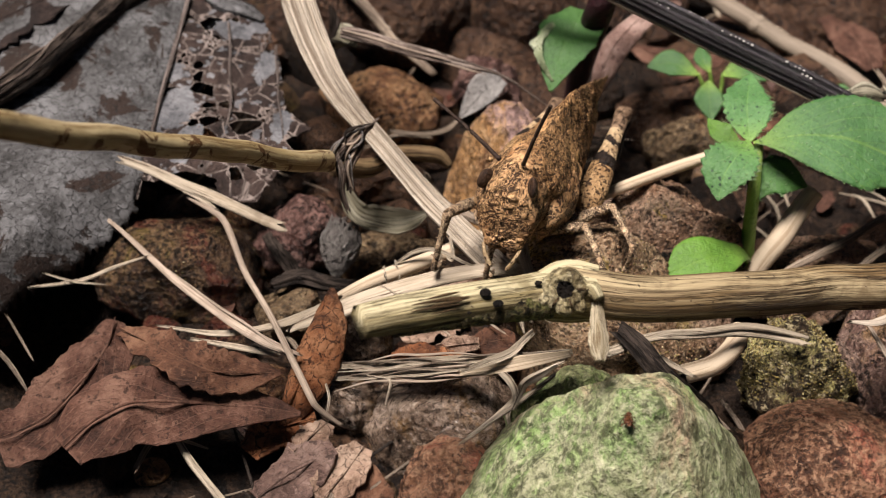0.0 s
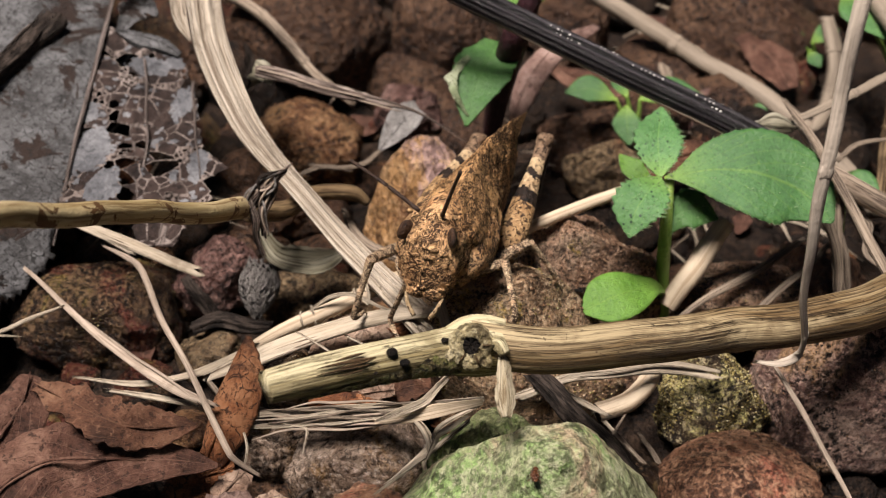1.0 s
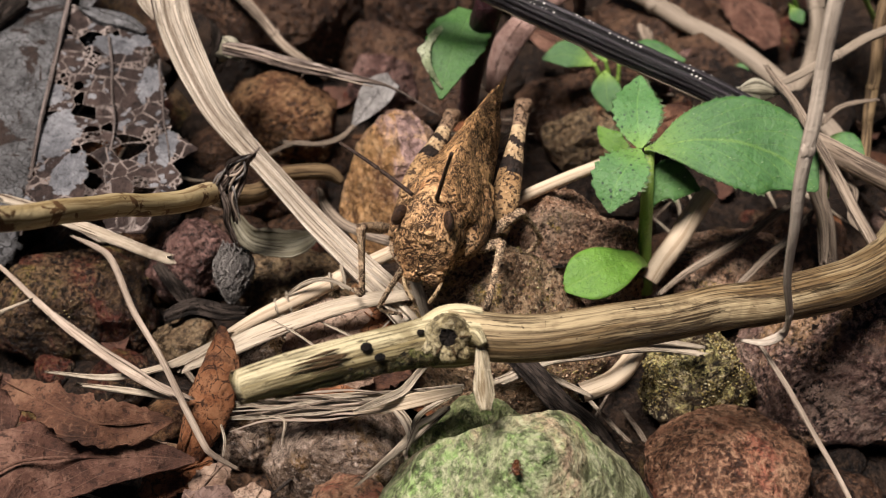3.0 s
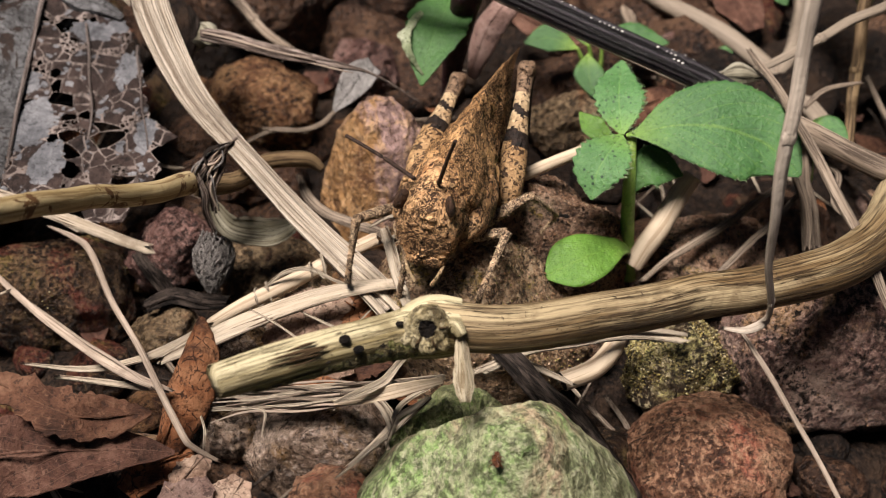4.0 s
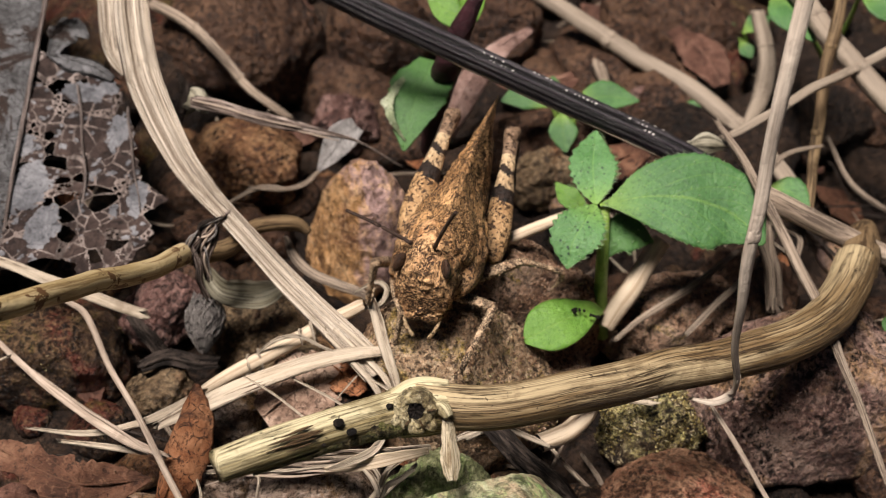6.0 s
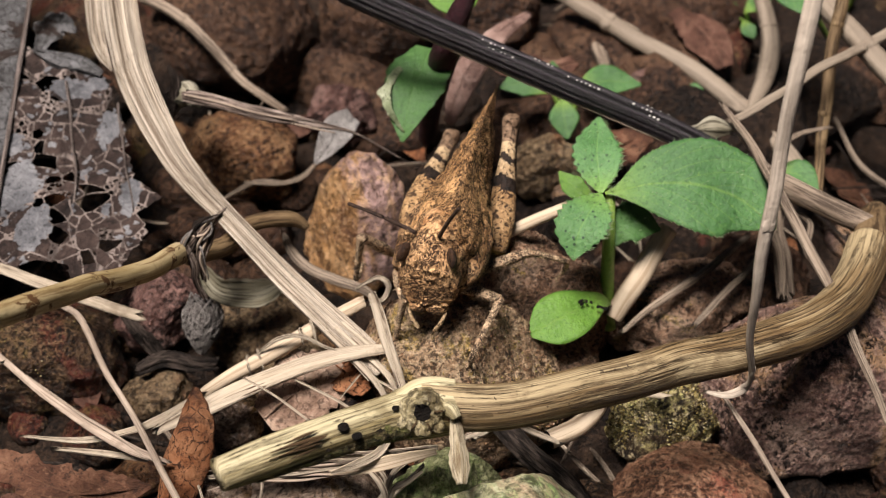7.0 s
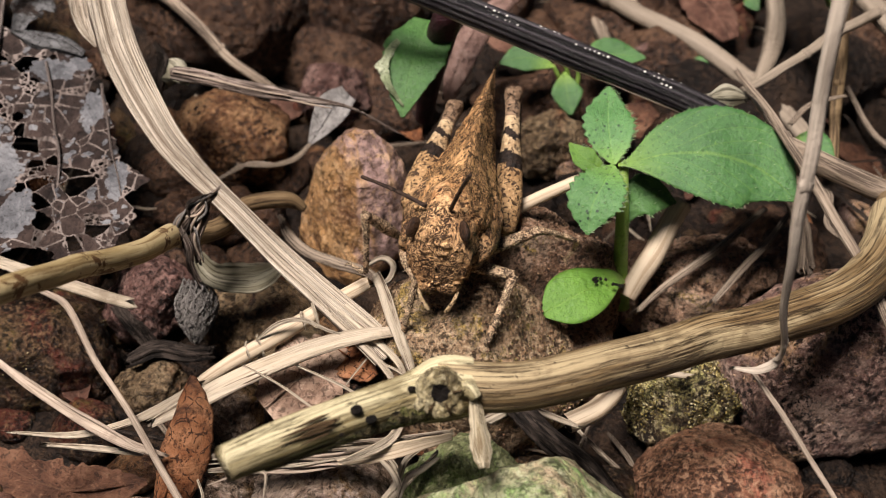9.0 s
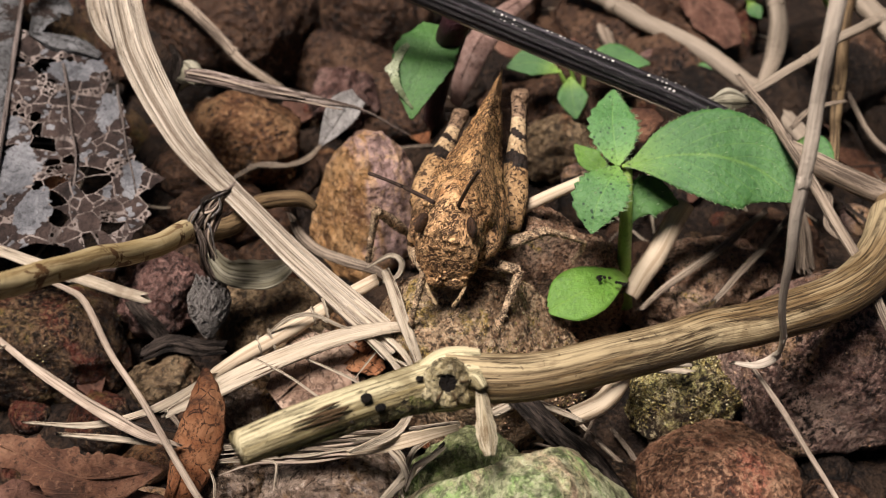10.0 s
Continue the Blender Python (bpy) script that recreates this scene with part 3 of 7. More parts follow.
# ---- ground ----
def ground_height(x, y):
    gap = -0.7 * math.exp(-((x + 4.6) / 0.7) ** 2 - ((y - 0.95) / 0.75) ** 2)
    return gap + 0.16 * noise.noise(Vector((x * 0.5, y * 0.5, 1.7))) + 0.10 * noise.noise(Vector((x * 1.7, y * 1.7, 4.2))) + 0.05 * noise.noise(Vector((x * 5, y * 5, 8.2)))


def build_ground():
    fine = [-10 + 0.14 * i for i in range(144)]
    xs = [-20000, -2000, -300, -60, -25, -15] + fine + [15, 25, 60, 300, 2000, 20000]
    ys = [-20000, -2000, -300, -60, -25, -15] + [v + 4 for v in fine] + [20, 30, 60, 300, 2000, 20000]
    geo = Geo()
    for y in ys:
        for x in xs:
            geo.v.append(Vector((x, y, ground_height(x, y))))
            geo.uv.append((x, y))
    w = len(xs)
    geo.f = [(j * w + i, j * w + i + 1, (j + 1) * w + i + 1, (j + 1) * w + i) for j in range(len(ys) - 1) for i in range(w - 1)]
    geo.mi = [0] * len(geo.f)
    ob = new("ground", to_mesh("ground", geo, SOIL))
    tagged(ob, "dark damp crumbly soil under leaf litter and gravel", "ground", kind="structure")


build_ground()


def scatter_gravel():
    rng = random.Random(11)
    mats = [R_BROWN, R_ORANGE, R_KHAKI, R_MAROON, R_DARKMOSS, SOIL]
    geo = Geo()
    for k in range(520):
        far = k >= 330
        x = rng.uniform(-7, 7) if not far else rng.uniform(-9, 9)
        y = rng.uniform(-3, 6.5) if not far else rng.uniform(6, 15)
        r = rng.uniform(0.08, 0.3) if not far else rng.uniform(0.25, 0.75)
        if x < -3.9 and y < 1.8:
            continue
        z = ground_height(x, y) + r * 0.25
        b = boulder((x, y, z), (r * rng.uniform(0.8, 1.3), r * rng.uniform(0.8, 1.2), r * rng.uniform(0.6, 0.9)), rng.uniform(0, 180), k + 500, 6, 0.12, 0.02, 2 if not far else 3)
        # far gravel uses only dark materials, so background shade sits in its colour
        geo.add(b, rng.choice([0, 0, 4, 5, 5]) if far else rng.choice([0, 0, 1, 0, 3, 4, 4, 5, 5]))
    solo("gravel", geo, mats, "small brown and rusty laterite gravel on soil", "gravel", kind="stuff", base=(0, 0, 0))


scatter_gravel()


def scatter_litter():
    rng = random.Random(5)
    geo = Geo()
    for k in range(240):
        x, y = rng.uniform(-7, 7), rng.uniform(-2.5, 12)
        a, n = rng.uniform(0, 6.28), rng.uniform(0.25, 1.1)
        if x > 2.4 and y < 1.8 or x < -3.6 and y < 2:
            continue
        z = 0.12 + ground_height(x, y) + rng.uniform(0, 0.22)
        d = Vector((math.cos(a), math.sin(a), rng.uniform(-0.15, 0.15))) * n
        c = Vector((x, y, z))
        bend = Vector((rng.uniform(-0.1, 0.1), rng.uniform(-0.1, 0.1), 0.03))
        geo.add(tube([c - d, c + bend, c + d], [0.012, rng.uniform(0.015, 0.035), 0.01], 5, 6, 0.5, seed=k), rng.choice([0, 1, 1, 2]))
    for k in range(110):
        x, y = rng.uniform(-7, 7), rng.uniform(-2.5, 13)
        a, n = rng.uniform(0, 6.28), rng.uniform(0.15, 0.45)
        c = Vector((x, y, 0.12 + ground_height(x, y) + rng.uniform(0, 0.15)))
        d = Vector((math.cos(a), math.sin(a), rng.uniform(-0.2, 0.2))) * n
        geo.add(leaf([c - d, c, c + d], [0.03, n * 0.55, 0.03], nu=8, nv=5, curl=0.3, rough=0.08, ragged=0.4, seed=k), rng.choice([3, 4, 5]))
    solo("leaf_litter", geo, [STRAW, STRAW_GREY, BARK, L_BROWN, L_TORN, L_RUST], "scraps of dry straw and crumbled dead leaves", "litter", kind="stuff", base=(0, 0, 0))


scatter_litter()


# ---- stones ----
def stone(center, radii, turn, seed, mat, label, facets=9, lump=0.10, tilt=0.0, level=5, grain=0.032, taper=0.0):
    geo = boulder(center, radii, turn, seed, facets, lump, grain, level, tilt, taper)
    return solo("stone", geo, mat, label, "stone", "stones on the ground")


stone((0.65, -0.54, 0.85), (1.0, 0.95, 1.18), 20, 21, R_GREEN, "large peaked stone coated with pale green algae", 6, 0.06, taper=0.42)
stone((0.26, 0.40, 0.55), (0.54, 0.42, 0.58), 10, 62, R_SHOULDER, "dark mossy green stone behind the pale green one", 7, 0.08, taper=0.2)
stone((-0.70, -0.36, 0.35), (0.42, 0.4, 0.42), 0, 61, R_RED, "small pinkish red stone beside the green one", 7)
DARK_STONE = stone((-3.71, 1.91, 0.20), (0.74, 0.6, 0.52), 10, 3, R_DARKMOSS, "dark brown stone with yellowish moss patches")
stone((-2.70, 2.54, 0.35), (0.40, 0.38, 0.42), 30, 4, R_PURPLE, "plum-brown angular pebble beside a grey root")
stone((-1.65, 2.61, 0.05), (0.62, 0.45, 0.34), 0, 5, R_KHAKI, "flat khaki stone with a rusty edge")
stone((-2.51, 1.69, 0.10), (0.34, 0.3, 0.28), 0, 6, R_KHAKI, "small buff pebble under dry straws")
stone((-1.74, 1.26, 0.40), (0.30, 0.28, 0.34), 50, 7, R_GREY, "wet grey-brown pebble behind a curled leaf")
stone((-1.72, 0.51, 0.22), (0.26, 0.24, 0.27), 15, 8, R_GREY, "small dark glossy pebble in shade", 6)
stone((-0.83, 0.47, 0.20), (0.68, 0.52, 0.57), -10, 9, R_GREY, "grey-brown smooth stone with ochre stains", 7, 0.07)
stone((2.55, 0.75, 0.12), (0.74, 0.62, 0.50), 5, 10, R_RED, "rust-red rounded laterite stone", 7, 0.07)
MOSSY_STONE = stone((2.22, 1.66, 0.35), (0.52, 0.42, 0.55), 0, 12, R_MOSSY, "knobbly stone covered with yellow-green moss", 10, 0.16)
MAROON_STONE = stone((3.8, 2.0, 0.45), (1.2, 0.72, 0.98), 12, 13, R_MAROON, "large maroon-brown stone under the thick stalk", 11, 0.15)
PORE_STONE = stone((0.92, 2.72, 0.62), (0.80, 0.45, 0.86), 12, 14, R_PORE, "porous reddish brown stone beneath the seedling", 8, 0.12, taper=0.12)
stone((2.54, 3.10, 0.35), (0.75, 0.5, 0.42), 20, 41, R_PORE, "low crumbly brown stone behind the thick stalk", 8, 0.14)
stone((3.36, 3.64, 0.30), (0.6, 0.5, 0.40), 60, 42, R_BROWN, "low brown stone behind the thick stalk", 8, 0.14)
EARTH_STONE = stone((0.30, 1.66, 0.60), (0.92, 0.66, 0.90), -8, 15, R_EARTH, "earthy brown stone with yellow moss under the grasshopper", 8, 0.12)
stone((-0.65, 1.55, 0.45), (0.55, 0.5, 0.40), 40, 35, R_BROWN, "brown stone under a tangle of straws", 8, 0.12)
stone((-0.79, 3.84, 0.45), (0.54, 0.5, 0.92), 0, 16, R_PINK, "pink and ochre upright stone with brown patches", 6, 0.08, taper=0.28)
stone((-2.24, 4.88, 0.45), (0.66, 0.5, 0.46), -8, 17, R_ORANGE, "orange-brown laterite stone beneath a dry twig", 7, 0.08)
stone((-2.37, 3.89, 0.15), (0.5, 0.42, 0.35), 20, 18, R_BROWN, "dark reddish stone in the shade of a twig")
stone((-1.22, 5.75, 0.40), (0.36, 0.34, 0.36), 10, 19, R_PURPLE, "round greyish plum pebble")
stone((-2.58, 6.91, 0.60), (1.05, 0.8, 0.72), 10, 20, R_BROWN, "large dark brown stone with mossy crown", 7)
stone((-1.00, 7.30, 0.60), (0.62, 0.55, 0.78), 0, 22, R_BROWN, "tall dark brown stone among shaded gravel", 7)
stone((0.56, 7.92, 0.40), (0.55, 0.5, 0.5), 0, 23, R_BROWN, "dark reddish brown stone behind a black stem")
stone((2.74, 8.21, 0.50), (1.0, 0.7, 0.62), -12, 24, R_BROWN, "broad rust-brown stone among shaded gravel", 7)
stone((1.14, 5.19, 0.30), (0.42, 0.36, 0.42), 0, 25, R_KHAKI, "yellowish brown stone behind the hind legs")
stone((1.56, 6.10, 0.35), (0.6, 0.5, 0.42), 30, 26, R_BROWN, "dark brown stone behind the seedling")
stone((2.50, 6.59, 0.30), (0.4, 0.35, 0.38), 0, 27, R_PURPLE, "plum-brown pebble in deep shade")
stone((5.20, 7.02, 0.30), (0.8, 0.6, 0.55), 0, 28, R_BROWN, "dark brown stone among dry stalks")
stone((-3.70, 6.65, 0.30), (0.5, 0.5, 0.42), 60, 29, R_BROWN, "dark stone behind the broad grass blade")
stone((4.70, 1.72, 0.20), (0.6, 0.6, 0.45), 60, 30, R_BROWN, "dark brown stone beside loose gravel")
stone((1.32, 2.05, 0.25), (0.45, 0.36, 0.42), 30, 33, R_PORE, "rusty crumbly stone below the thick stalk")
stone((-0.05, 1.77, 0.30), (0.5, 0.36, 0.42), 10, 34, R_BROWN, "dark stone behind the thick stalk")


def scatter_on(ob, count, sizes, mat, name, label, category, seed, keep):
    """Small clumps on the upper faces of a stone, where keep(point) says so."""
    rng = random.Random(seed)
    base = BASE[ob]
    spots = [v.co / CM + base for v in ob.data.vertices if v.normal.z > -0.1]
    spots = [p for p in spots if noise.noise(p * 2.3 + Vector((seed, 0, 0))) > -0.15 and keep(p)]
    geo = Geo()
    for _ in range(count):
        p = rng.choice(spots)
        r = rng.uniform(*sizes)
        p = p + Vector((rng.uniform(-1, 1), rng.uniform(-1, 1), rng.uniform(-0.3, 0.3))) * r
        geo.add(boulder(p, (r * rng.uniform(0.8, 1.6), r, r * 0.7), rng.uniform(0, 180), rng.randint(0, 9999), 3, 0.3, 0.0, 1))
    solo(name, geo, mat, label, category, kind="stuff", base=base)


scatter_on(MOSSY_STONE, 2600, (0.004, 0.011), MOSS, "moss", "yellow-green moss specks on a knobbly stone", "moss", 3, lambda p: True)
scatter_on(EARTH_STONE, 700, (0.004, 0.009), MOSS, "moss", "bright yellow moss flecks on an earthy stone", "moss", 4, lambda p: p.x + 0.5 * p.y > 1.05)
scatter_on(EARTH_STONE, 1200, (0.004, 0.012), GRAIN, "soil_grains", "brown crumbs of soil on an earthy stone", "soil", 5, lambda p: True)
scatter_on(PORE_STONE, 1200, (0.004, 0.012), GRAIN, "soil_grains", "brown crumbs of soil on a porous stone", "soil", 6, lambda p: True)
scatter_on(DARK_STONE, 300, (0.003, 0.007), MOSS, "moss", "sparse yellowish moss specks on a dark stone", "moss", 7, lambda p: noise.noise(p * 1.5) > 0.05)
scatter_on(MAROON_STONE, 500, (0.004, 0.010), GRAIN, "soil_grains", "brown crumbs of soil on a maroon stone", "soil", 8, lambda p: True)


# ---- thick stalk ----
STALK_BARK = stone_mat("mossy_stalk_bark", (0.02, 0.014, 0.006), (0.14, 0.10, 0.04), (0.42, 0.35, 0.17), 0.8, 4.0, moss=(0.17, 0.18, 0.05), moss_at=(0.48, 0.56), pits=0.03)
CALLUS = stone_mat("pale_callus", (0.07, 0.046, 0.018), (0.45, 0.37, 0.19), (0.70, 0.62, 0.40), 0.65, 2.2, pits=0.02, fleck=0.6)
SCAR = fibre_mat("dark_scar", (0.02, 0.011, 0.006), (0.10, 0.058, 0.026), (0.24, 0.155, 0.075), 8, 0.5, shift=0.0)


def build_stalk():
    line = [(-1.34, -0.78, 2.53), (-0.72, -0.36, 2.44), (-0.02, 0.05, 2.37), (0.55, 0.08, 2.36), (1.40, 0.50, 2.22), (2.37, 1.06, 2.02), (3.00, 1.35, 1.99), (3.46, 1.71, 1.92), (3.79, 2.18, 1.83), (4.09, 2.85, 1.65)]
    base = (-1.2, -0.7, 2.4)
    ob = thing("dry_stalk", base, "thick bleached tan stalk with broken end and hollow knot", "stick")
    part("shaft", tube(line[2:], [0.185, 0.175, 0.175, 0.185, 0.195, 0.205, 0.21, 0.205], 22, 90, 1.0, ridge=0.10, freq=2.2, wob=0.02, seed=2.0), STICK, ob, "fibrous tan shaft with dark cracks")
    part("broken_end", tube([(-1.37, -0.80, 2.53), (-1.1, -0.62, 2.5), (-0.72, -0.36, 2.44), (-0.4, -0.17, 2.40), (0.0, 0.05, 2.37)], [0.125, 0.14, 0.15, 0.155, 0.17], 20, 40, 0.95, ridge=0.12, freq=1.8, wob=0.012, seed=5.0, jag=0.05), STICK_END, ob, "pale yellowish broken end with dark spots")
    # the last stretch is coloured darker than the shaft to paint in its shade
    part("far_end", tube([(4.02, 2.68, 1.70), (4.18, 3.05, 1.57), (4.35, 3.53, 1.35), (4.56, 4.05, 1.02)], [0.20, 0.19, 0.17, 0.12], 18, 24, 1.0, ridge=0.12, freq=2.2, seed=4.0), DULL_TWIG, ob, "rooting end with shade put into its darker brown")
    # knot: a swollen collar with a hollow branch scar that faces up and forward
    part("collar", tube([(-0.16, -0.06, 2.385), (-0.03, 0.02, 2.375), (0.10, 0.06, 2.37), (0.24, 0.08, 2.365)], [0.17, 0.20, 0.20, 0.18], 22, 18, 1.0, ridge=0.28, freq=2.5, seed=9.0), STICK_END, ob, "swollen pale knot")
    face = Vector((0.02, -0.66, 0.62)).normalized()
    c = Vector((0.0, 0.03, 2.38)) + face * 0.265
    side = face.cross(UP).normalized()
    rise = side.cross(face)
    ring, pit = Geo(), Geo()
    n, prof = 36, [(0.175, -0.14), (0.155, -0.04), (0.115, 0.0), (0.080, -0.01), (0.062, -0.025), (0.055, -0.035)]
    for k, (r, h) in enumerate(prof):
        for j in range(n):
            a = 2 * math.pi * j / n
            rr = r * (1 + 0.22 * noise.noise(Vector((math.cos(a) * 2.2, math.sin(a) * 2.2, k * 0.25))))
            ring.v.append(c + side * math.cos(a) * rr + rise * math.sin(a) * rr + face * (h + 0.05 * noise.noise(Vector((math.cos(a) * 3, math.sin(a) * 3, k)))))
            ring.uv.append((k * 0.2 + 0.1 * noise.noise(Vector((math.cos(a), math.sin(a), 4))), 2.0 * abs(j / n - 0.5)))
    for k in range(len(prof) - 1):
        for j in range(n):
            a, b = k * n + j, k * n + (j + 1) % n
            ring.f.append((a, b, b + n, a + n))
    ring.mi = [0] * len(ring.f)
    part("branch_scar", ring, CALLUS, ob, "raised pale ring round a hollow")
    k = (len(prof) - 2) * n
    pit.v = ring.v[k:] + [c - face * 0.045]
    pit.uv = ring.uv[k:] + [(0, 0)]
    pit.f = [(j, (j + 1) % n, n + (j + 1) % n, n + j) for j in range(n)] + [(n + j, n + (j + 1) % n, 2 * n) for j in range(n)]
    pit.v = [p + face * 0.004 for p in pit.v]
    pit.mi = [0] * len(pit.f)
    part("hollow", pit, DARK_PITH, ob, "dark hollow pith")
    part("splinter", leaf([(0.25, -0.10, 2.50), (0.28, -0.28, 2.47), (0.31, -0.46, 2.42), (0.33, -0.60, 2.36)], [0.04, 0.06, 0.075, 0.035], up=(0.1, -0.7, 0.7), nu=44, nv=16, fold=-0.9, rough=0.07, ragged=0.18, thick=0.03, seed=4.0), PITH, ob, "pale torn bark flap")
    part("stub", tube([(0.16, -0.06, 2.46), (0.21, -0.08, 2.52), (0.26, -0.14, 2.50)], [0.05, 0.06, 0.04], 10, 10, ridge=0.2, seed=3), STICK_END, ob)
    # callus lumps round the scar, split by dark cracks
    for k, (turn_, far, size, sink) in enumerate(((-95, 0.135, 0.050, 0.055), (-30, 0.150, 0.050, 0.08), (-140, 0.145, 0.050, 0.07))):
        a = radians(turn_)
        p = c + side * math.cos(a) * far + rise * math.sin(a) * far - face * sink
        part("callus", boulder(p, (size * 1.2, size, size), turn_ + 90, 40 + k, 3, 0.10, 0.008, 4), CALLUS, ob, "lumpy callus beside the hollow")
    for k, turn_ in enumerate((-62, 172, -118)):
        a = radians(turn_)
        out = side * math.cos(a) + rise * math.sin(a)
        part("crack", tube([c + out * 0.075 + face * 0.006, c + out * 0.125 + face * 0.004, c + out * 0.175 - face * 0.045], [0.006, 0.009, 0.004], 6, 10, wob=0.02, seed=k * 2.3), SCAR, ob, "dark crack in the scar's rim")
    # mossy bark that still clings to the underside of the broken end
    bark = Geo()
    line, rad = smooth_line([(-1.18, -0.67, 2.51), (-0.72, -0.36, 2.44), (-0.4, -0.17, 2.40), (-0.12, -0.03, 2.375)], 70), smooth_line([0.137, 0.15, 0.155, 0.166], 70)[:, 0]
    for i in range(71):
        p = Vector(line[i])
        t = (Vector(line[min(i + 1, 70)]) - Vector(line[max(i - 1, 0)])).normalized()
        out = Vector((t.y, -t.x, 0)).normalized()
        top = float(np.interp(i, [0, 12, 30, 50, 70], [0.9, 1.35, 1.75, 2.05, 1.95])) + 0.38 * noise.noise(Vector((i * 0.16, 1.5, 0))) + 0.22 * noise.noise(Vector((i * 0.6, 4.5, 0)))
        for m in range(13):
            a = -0.5 + (top + 0.5) * m / 12
            r = rad[i] * (1.05 + (0.10 + 0.08 * noise.noise(Vector((i * 0.25, m * 0.5, 2)))) * min(1.0, (12 - m) / 1.5))
            bark.v.append(p + (out * math.sin(a) - UP * math.cos(a)) * r)
            bark.uv.append((m / 12, i * 0.022))
    bark.f = [(i * 13 + m, i * 13 + m + 1, i * 13 + m + 14, i * 13 + m + 13) for i in range(70) for m in range(12)]
    bark.mi = [0] * len(bark.f)
    part("bark_remnant", bark, STALK_BARK, ob, "dark mossy bark on the stalk's underside")
    # rot spots and long splits on the peeled face: distance from the knot, turn round the shaft, size
    tip, heart = Vector((-1.37, -0.80, 2.53)), Vector((0.0, 0.05, 2.37))
    along = (tip - heart).normalized()
    front = (face - along * face.dot(along)).normalized()
    down = front.cross(along)
    turn = math.degrees(math.atan2(along.y, along.x))

    def on_face(s, lift, q):
        r = float(np.interp(s, [0, 0.5, 0.9, 1.6], [0.17, 0.155, 0.15, 0.13])) * 0.99
        return heart + along * s + (front * math.cos(q) + down * math.sin(q)) * (r + lift)

    for s, q, r in ((0.70, -0.45, 0.032), (0.62, 0.2, 0.030), (0.27, -0.5, 0.022), (0.85, 0.42, 0.012)):
        part("dark_spot", boulder(on_face(s, -0.003, q), (r * 1.2, r, r * 0.7), turn, int(s * 100), 4, 0.15, 0.004, 3), DARK_PITH, ob, "small black rot spot")
    for k, (s, q, a, w) in enumerate(((1.02, -0.62, 0.13, 0.012), (1.05, -0.36, 0.22, 0.017), (0.98, -0.22, 0.15, 0.014), (1.10, -0.06, 0.20, 0.011), (1.05, 0.14, 0.10, 0.008))):
        pts = [on_face(s + a * m, 0.006, q + 0.03 * m) for m in (-1, -0.4, 0.3, 1)]
        part("scar", tube(pts, [0.003, w, w * 0.8, 0.003], 8, 24, 0.8, ridge=0.5, wob=0.02, seed=k * 3.1), SCAR, ob, "long dark split in the grain")


build_stalk()


# ---- ochre twig that rises towards the viewer's left ----
def build_twig():
    ob = thing("ochre_twig", (-2.26, 2.2, 1.5), "smooth ochre-yellow twig with peeling brown skin", "twig")
    part("shaft", tube([(-3.75, -2.34, 4.90), (-3.27, -1.07, 3.98), (-2.98, -0.28, 3.41), (-2.62, 0.73, 2.68), (-2.36, 1.54, 2.09), (-2.27, 2.02, 1.76)], [0.088, 0.090, 0.090, 0.092, 0.095, 0.105], 14, 60, ridge=0.05, wob=0.03, seed=1), TWIG, ob)
    rng = random.Random(17)
    ways = ([(-2.25, 2.01, 1.75), (-2.17, 2.08, 1.89), (-2.07, 2.15, 2.00), (-1.94, 2.22, 2.10)], [(-2.01, 2.22, 2.03), (-2.05, 2.13, 1.89), (-2.10, 2.01, 1.75), (-2.08, 1.95, 1.55)], [(-2.20, 2.02, 1.84), (-2.13, 1.96, 1.70), (-2.12, 1.92, 1.52), (-2.05, 1.88, 1.34)])
    for way, width in zip(ways, (0.05, 0.045, 0.03)):
        part("sheath", tube(way, [width * 0.7, width, width * 0.9, width * 0.5], 14, 40, 0.5, up=(0.2, -0.8, 0.5), ridge=0.9, freq=3.5, wob=0.05, seed=width * 90, jag=0.15), NEEDLE, ob, "dark shredded dry sheath")
    for k in range(11):
        way = ways[k % 2]
        off = [Vector((rng.uniform(-0.07, 0.07), rng.uniform(-0.05, 0.02), rng.uniform(-0.05, 0.06))) for _ in range(4)]
        part("fibre", tube([Vector(p) + o for p, o in zip(way, off)], [0.008, 0.013, 0.012, 0.004], 5, 20, wob=0.03, seed=k * 1.7), (REED, GREYROOT, BARK)[k % 3], ob, "thin frayed fibre")
    part("far_end", tube([(-2.24, 2.15, 1.62), (-1.98, 2.5, 1.40), (-1.80, 2.95, 1.28), (-1.45, 3.14, 1.20), (-1.28, 3.13, 1.10)], [0.10, 0.09, 0.08, 0.08, 0.04], 12, 24, ridge=0.1, seed=3), DULL_TWIG, ob, "brownish continuation behind the grass blade")


build_twig()


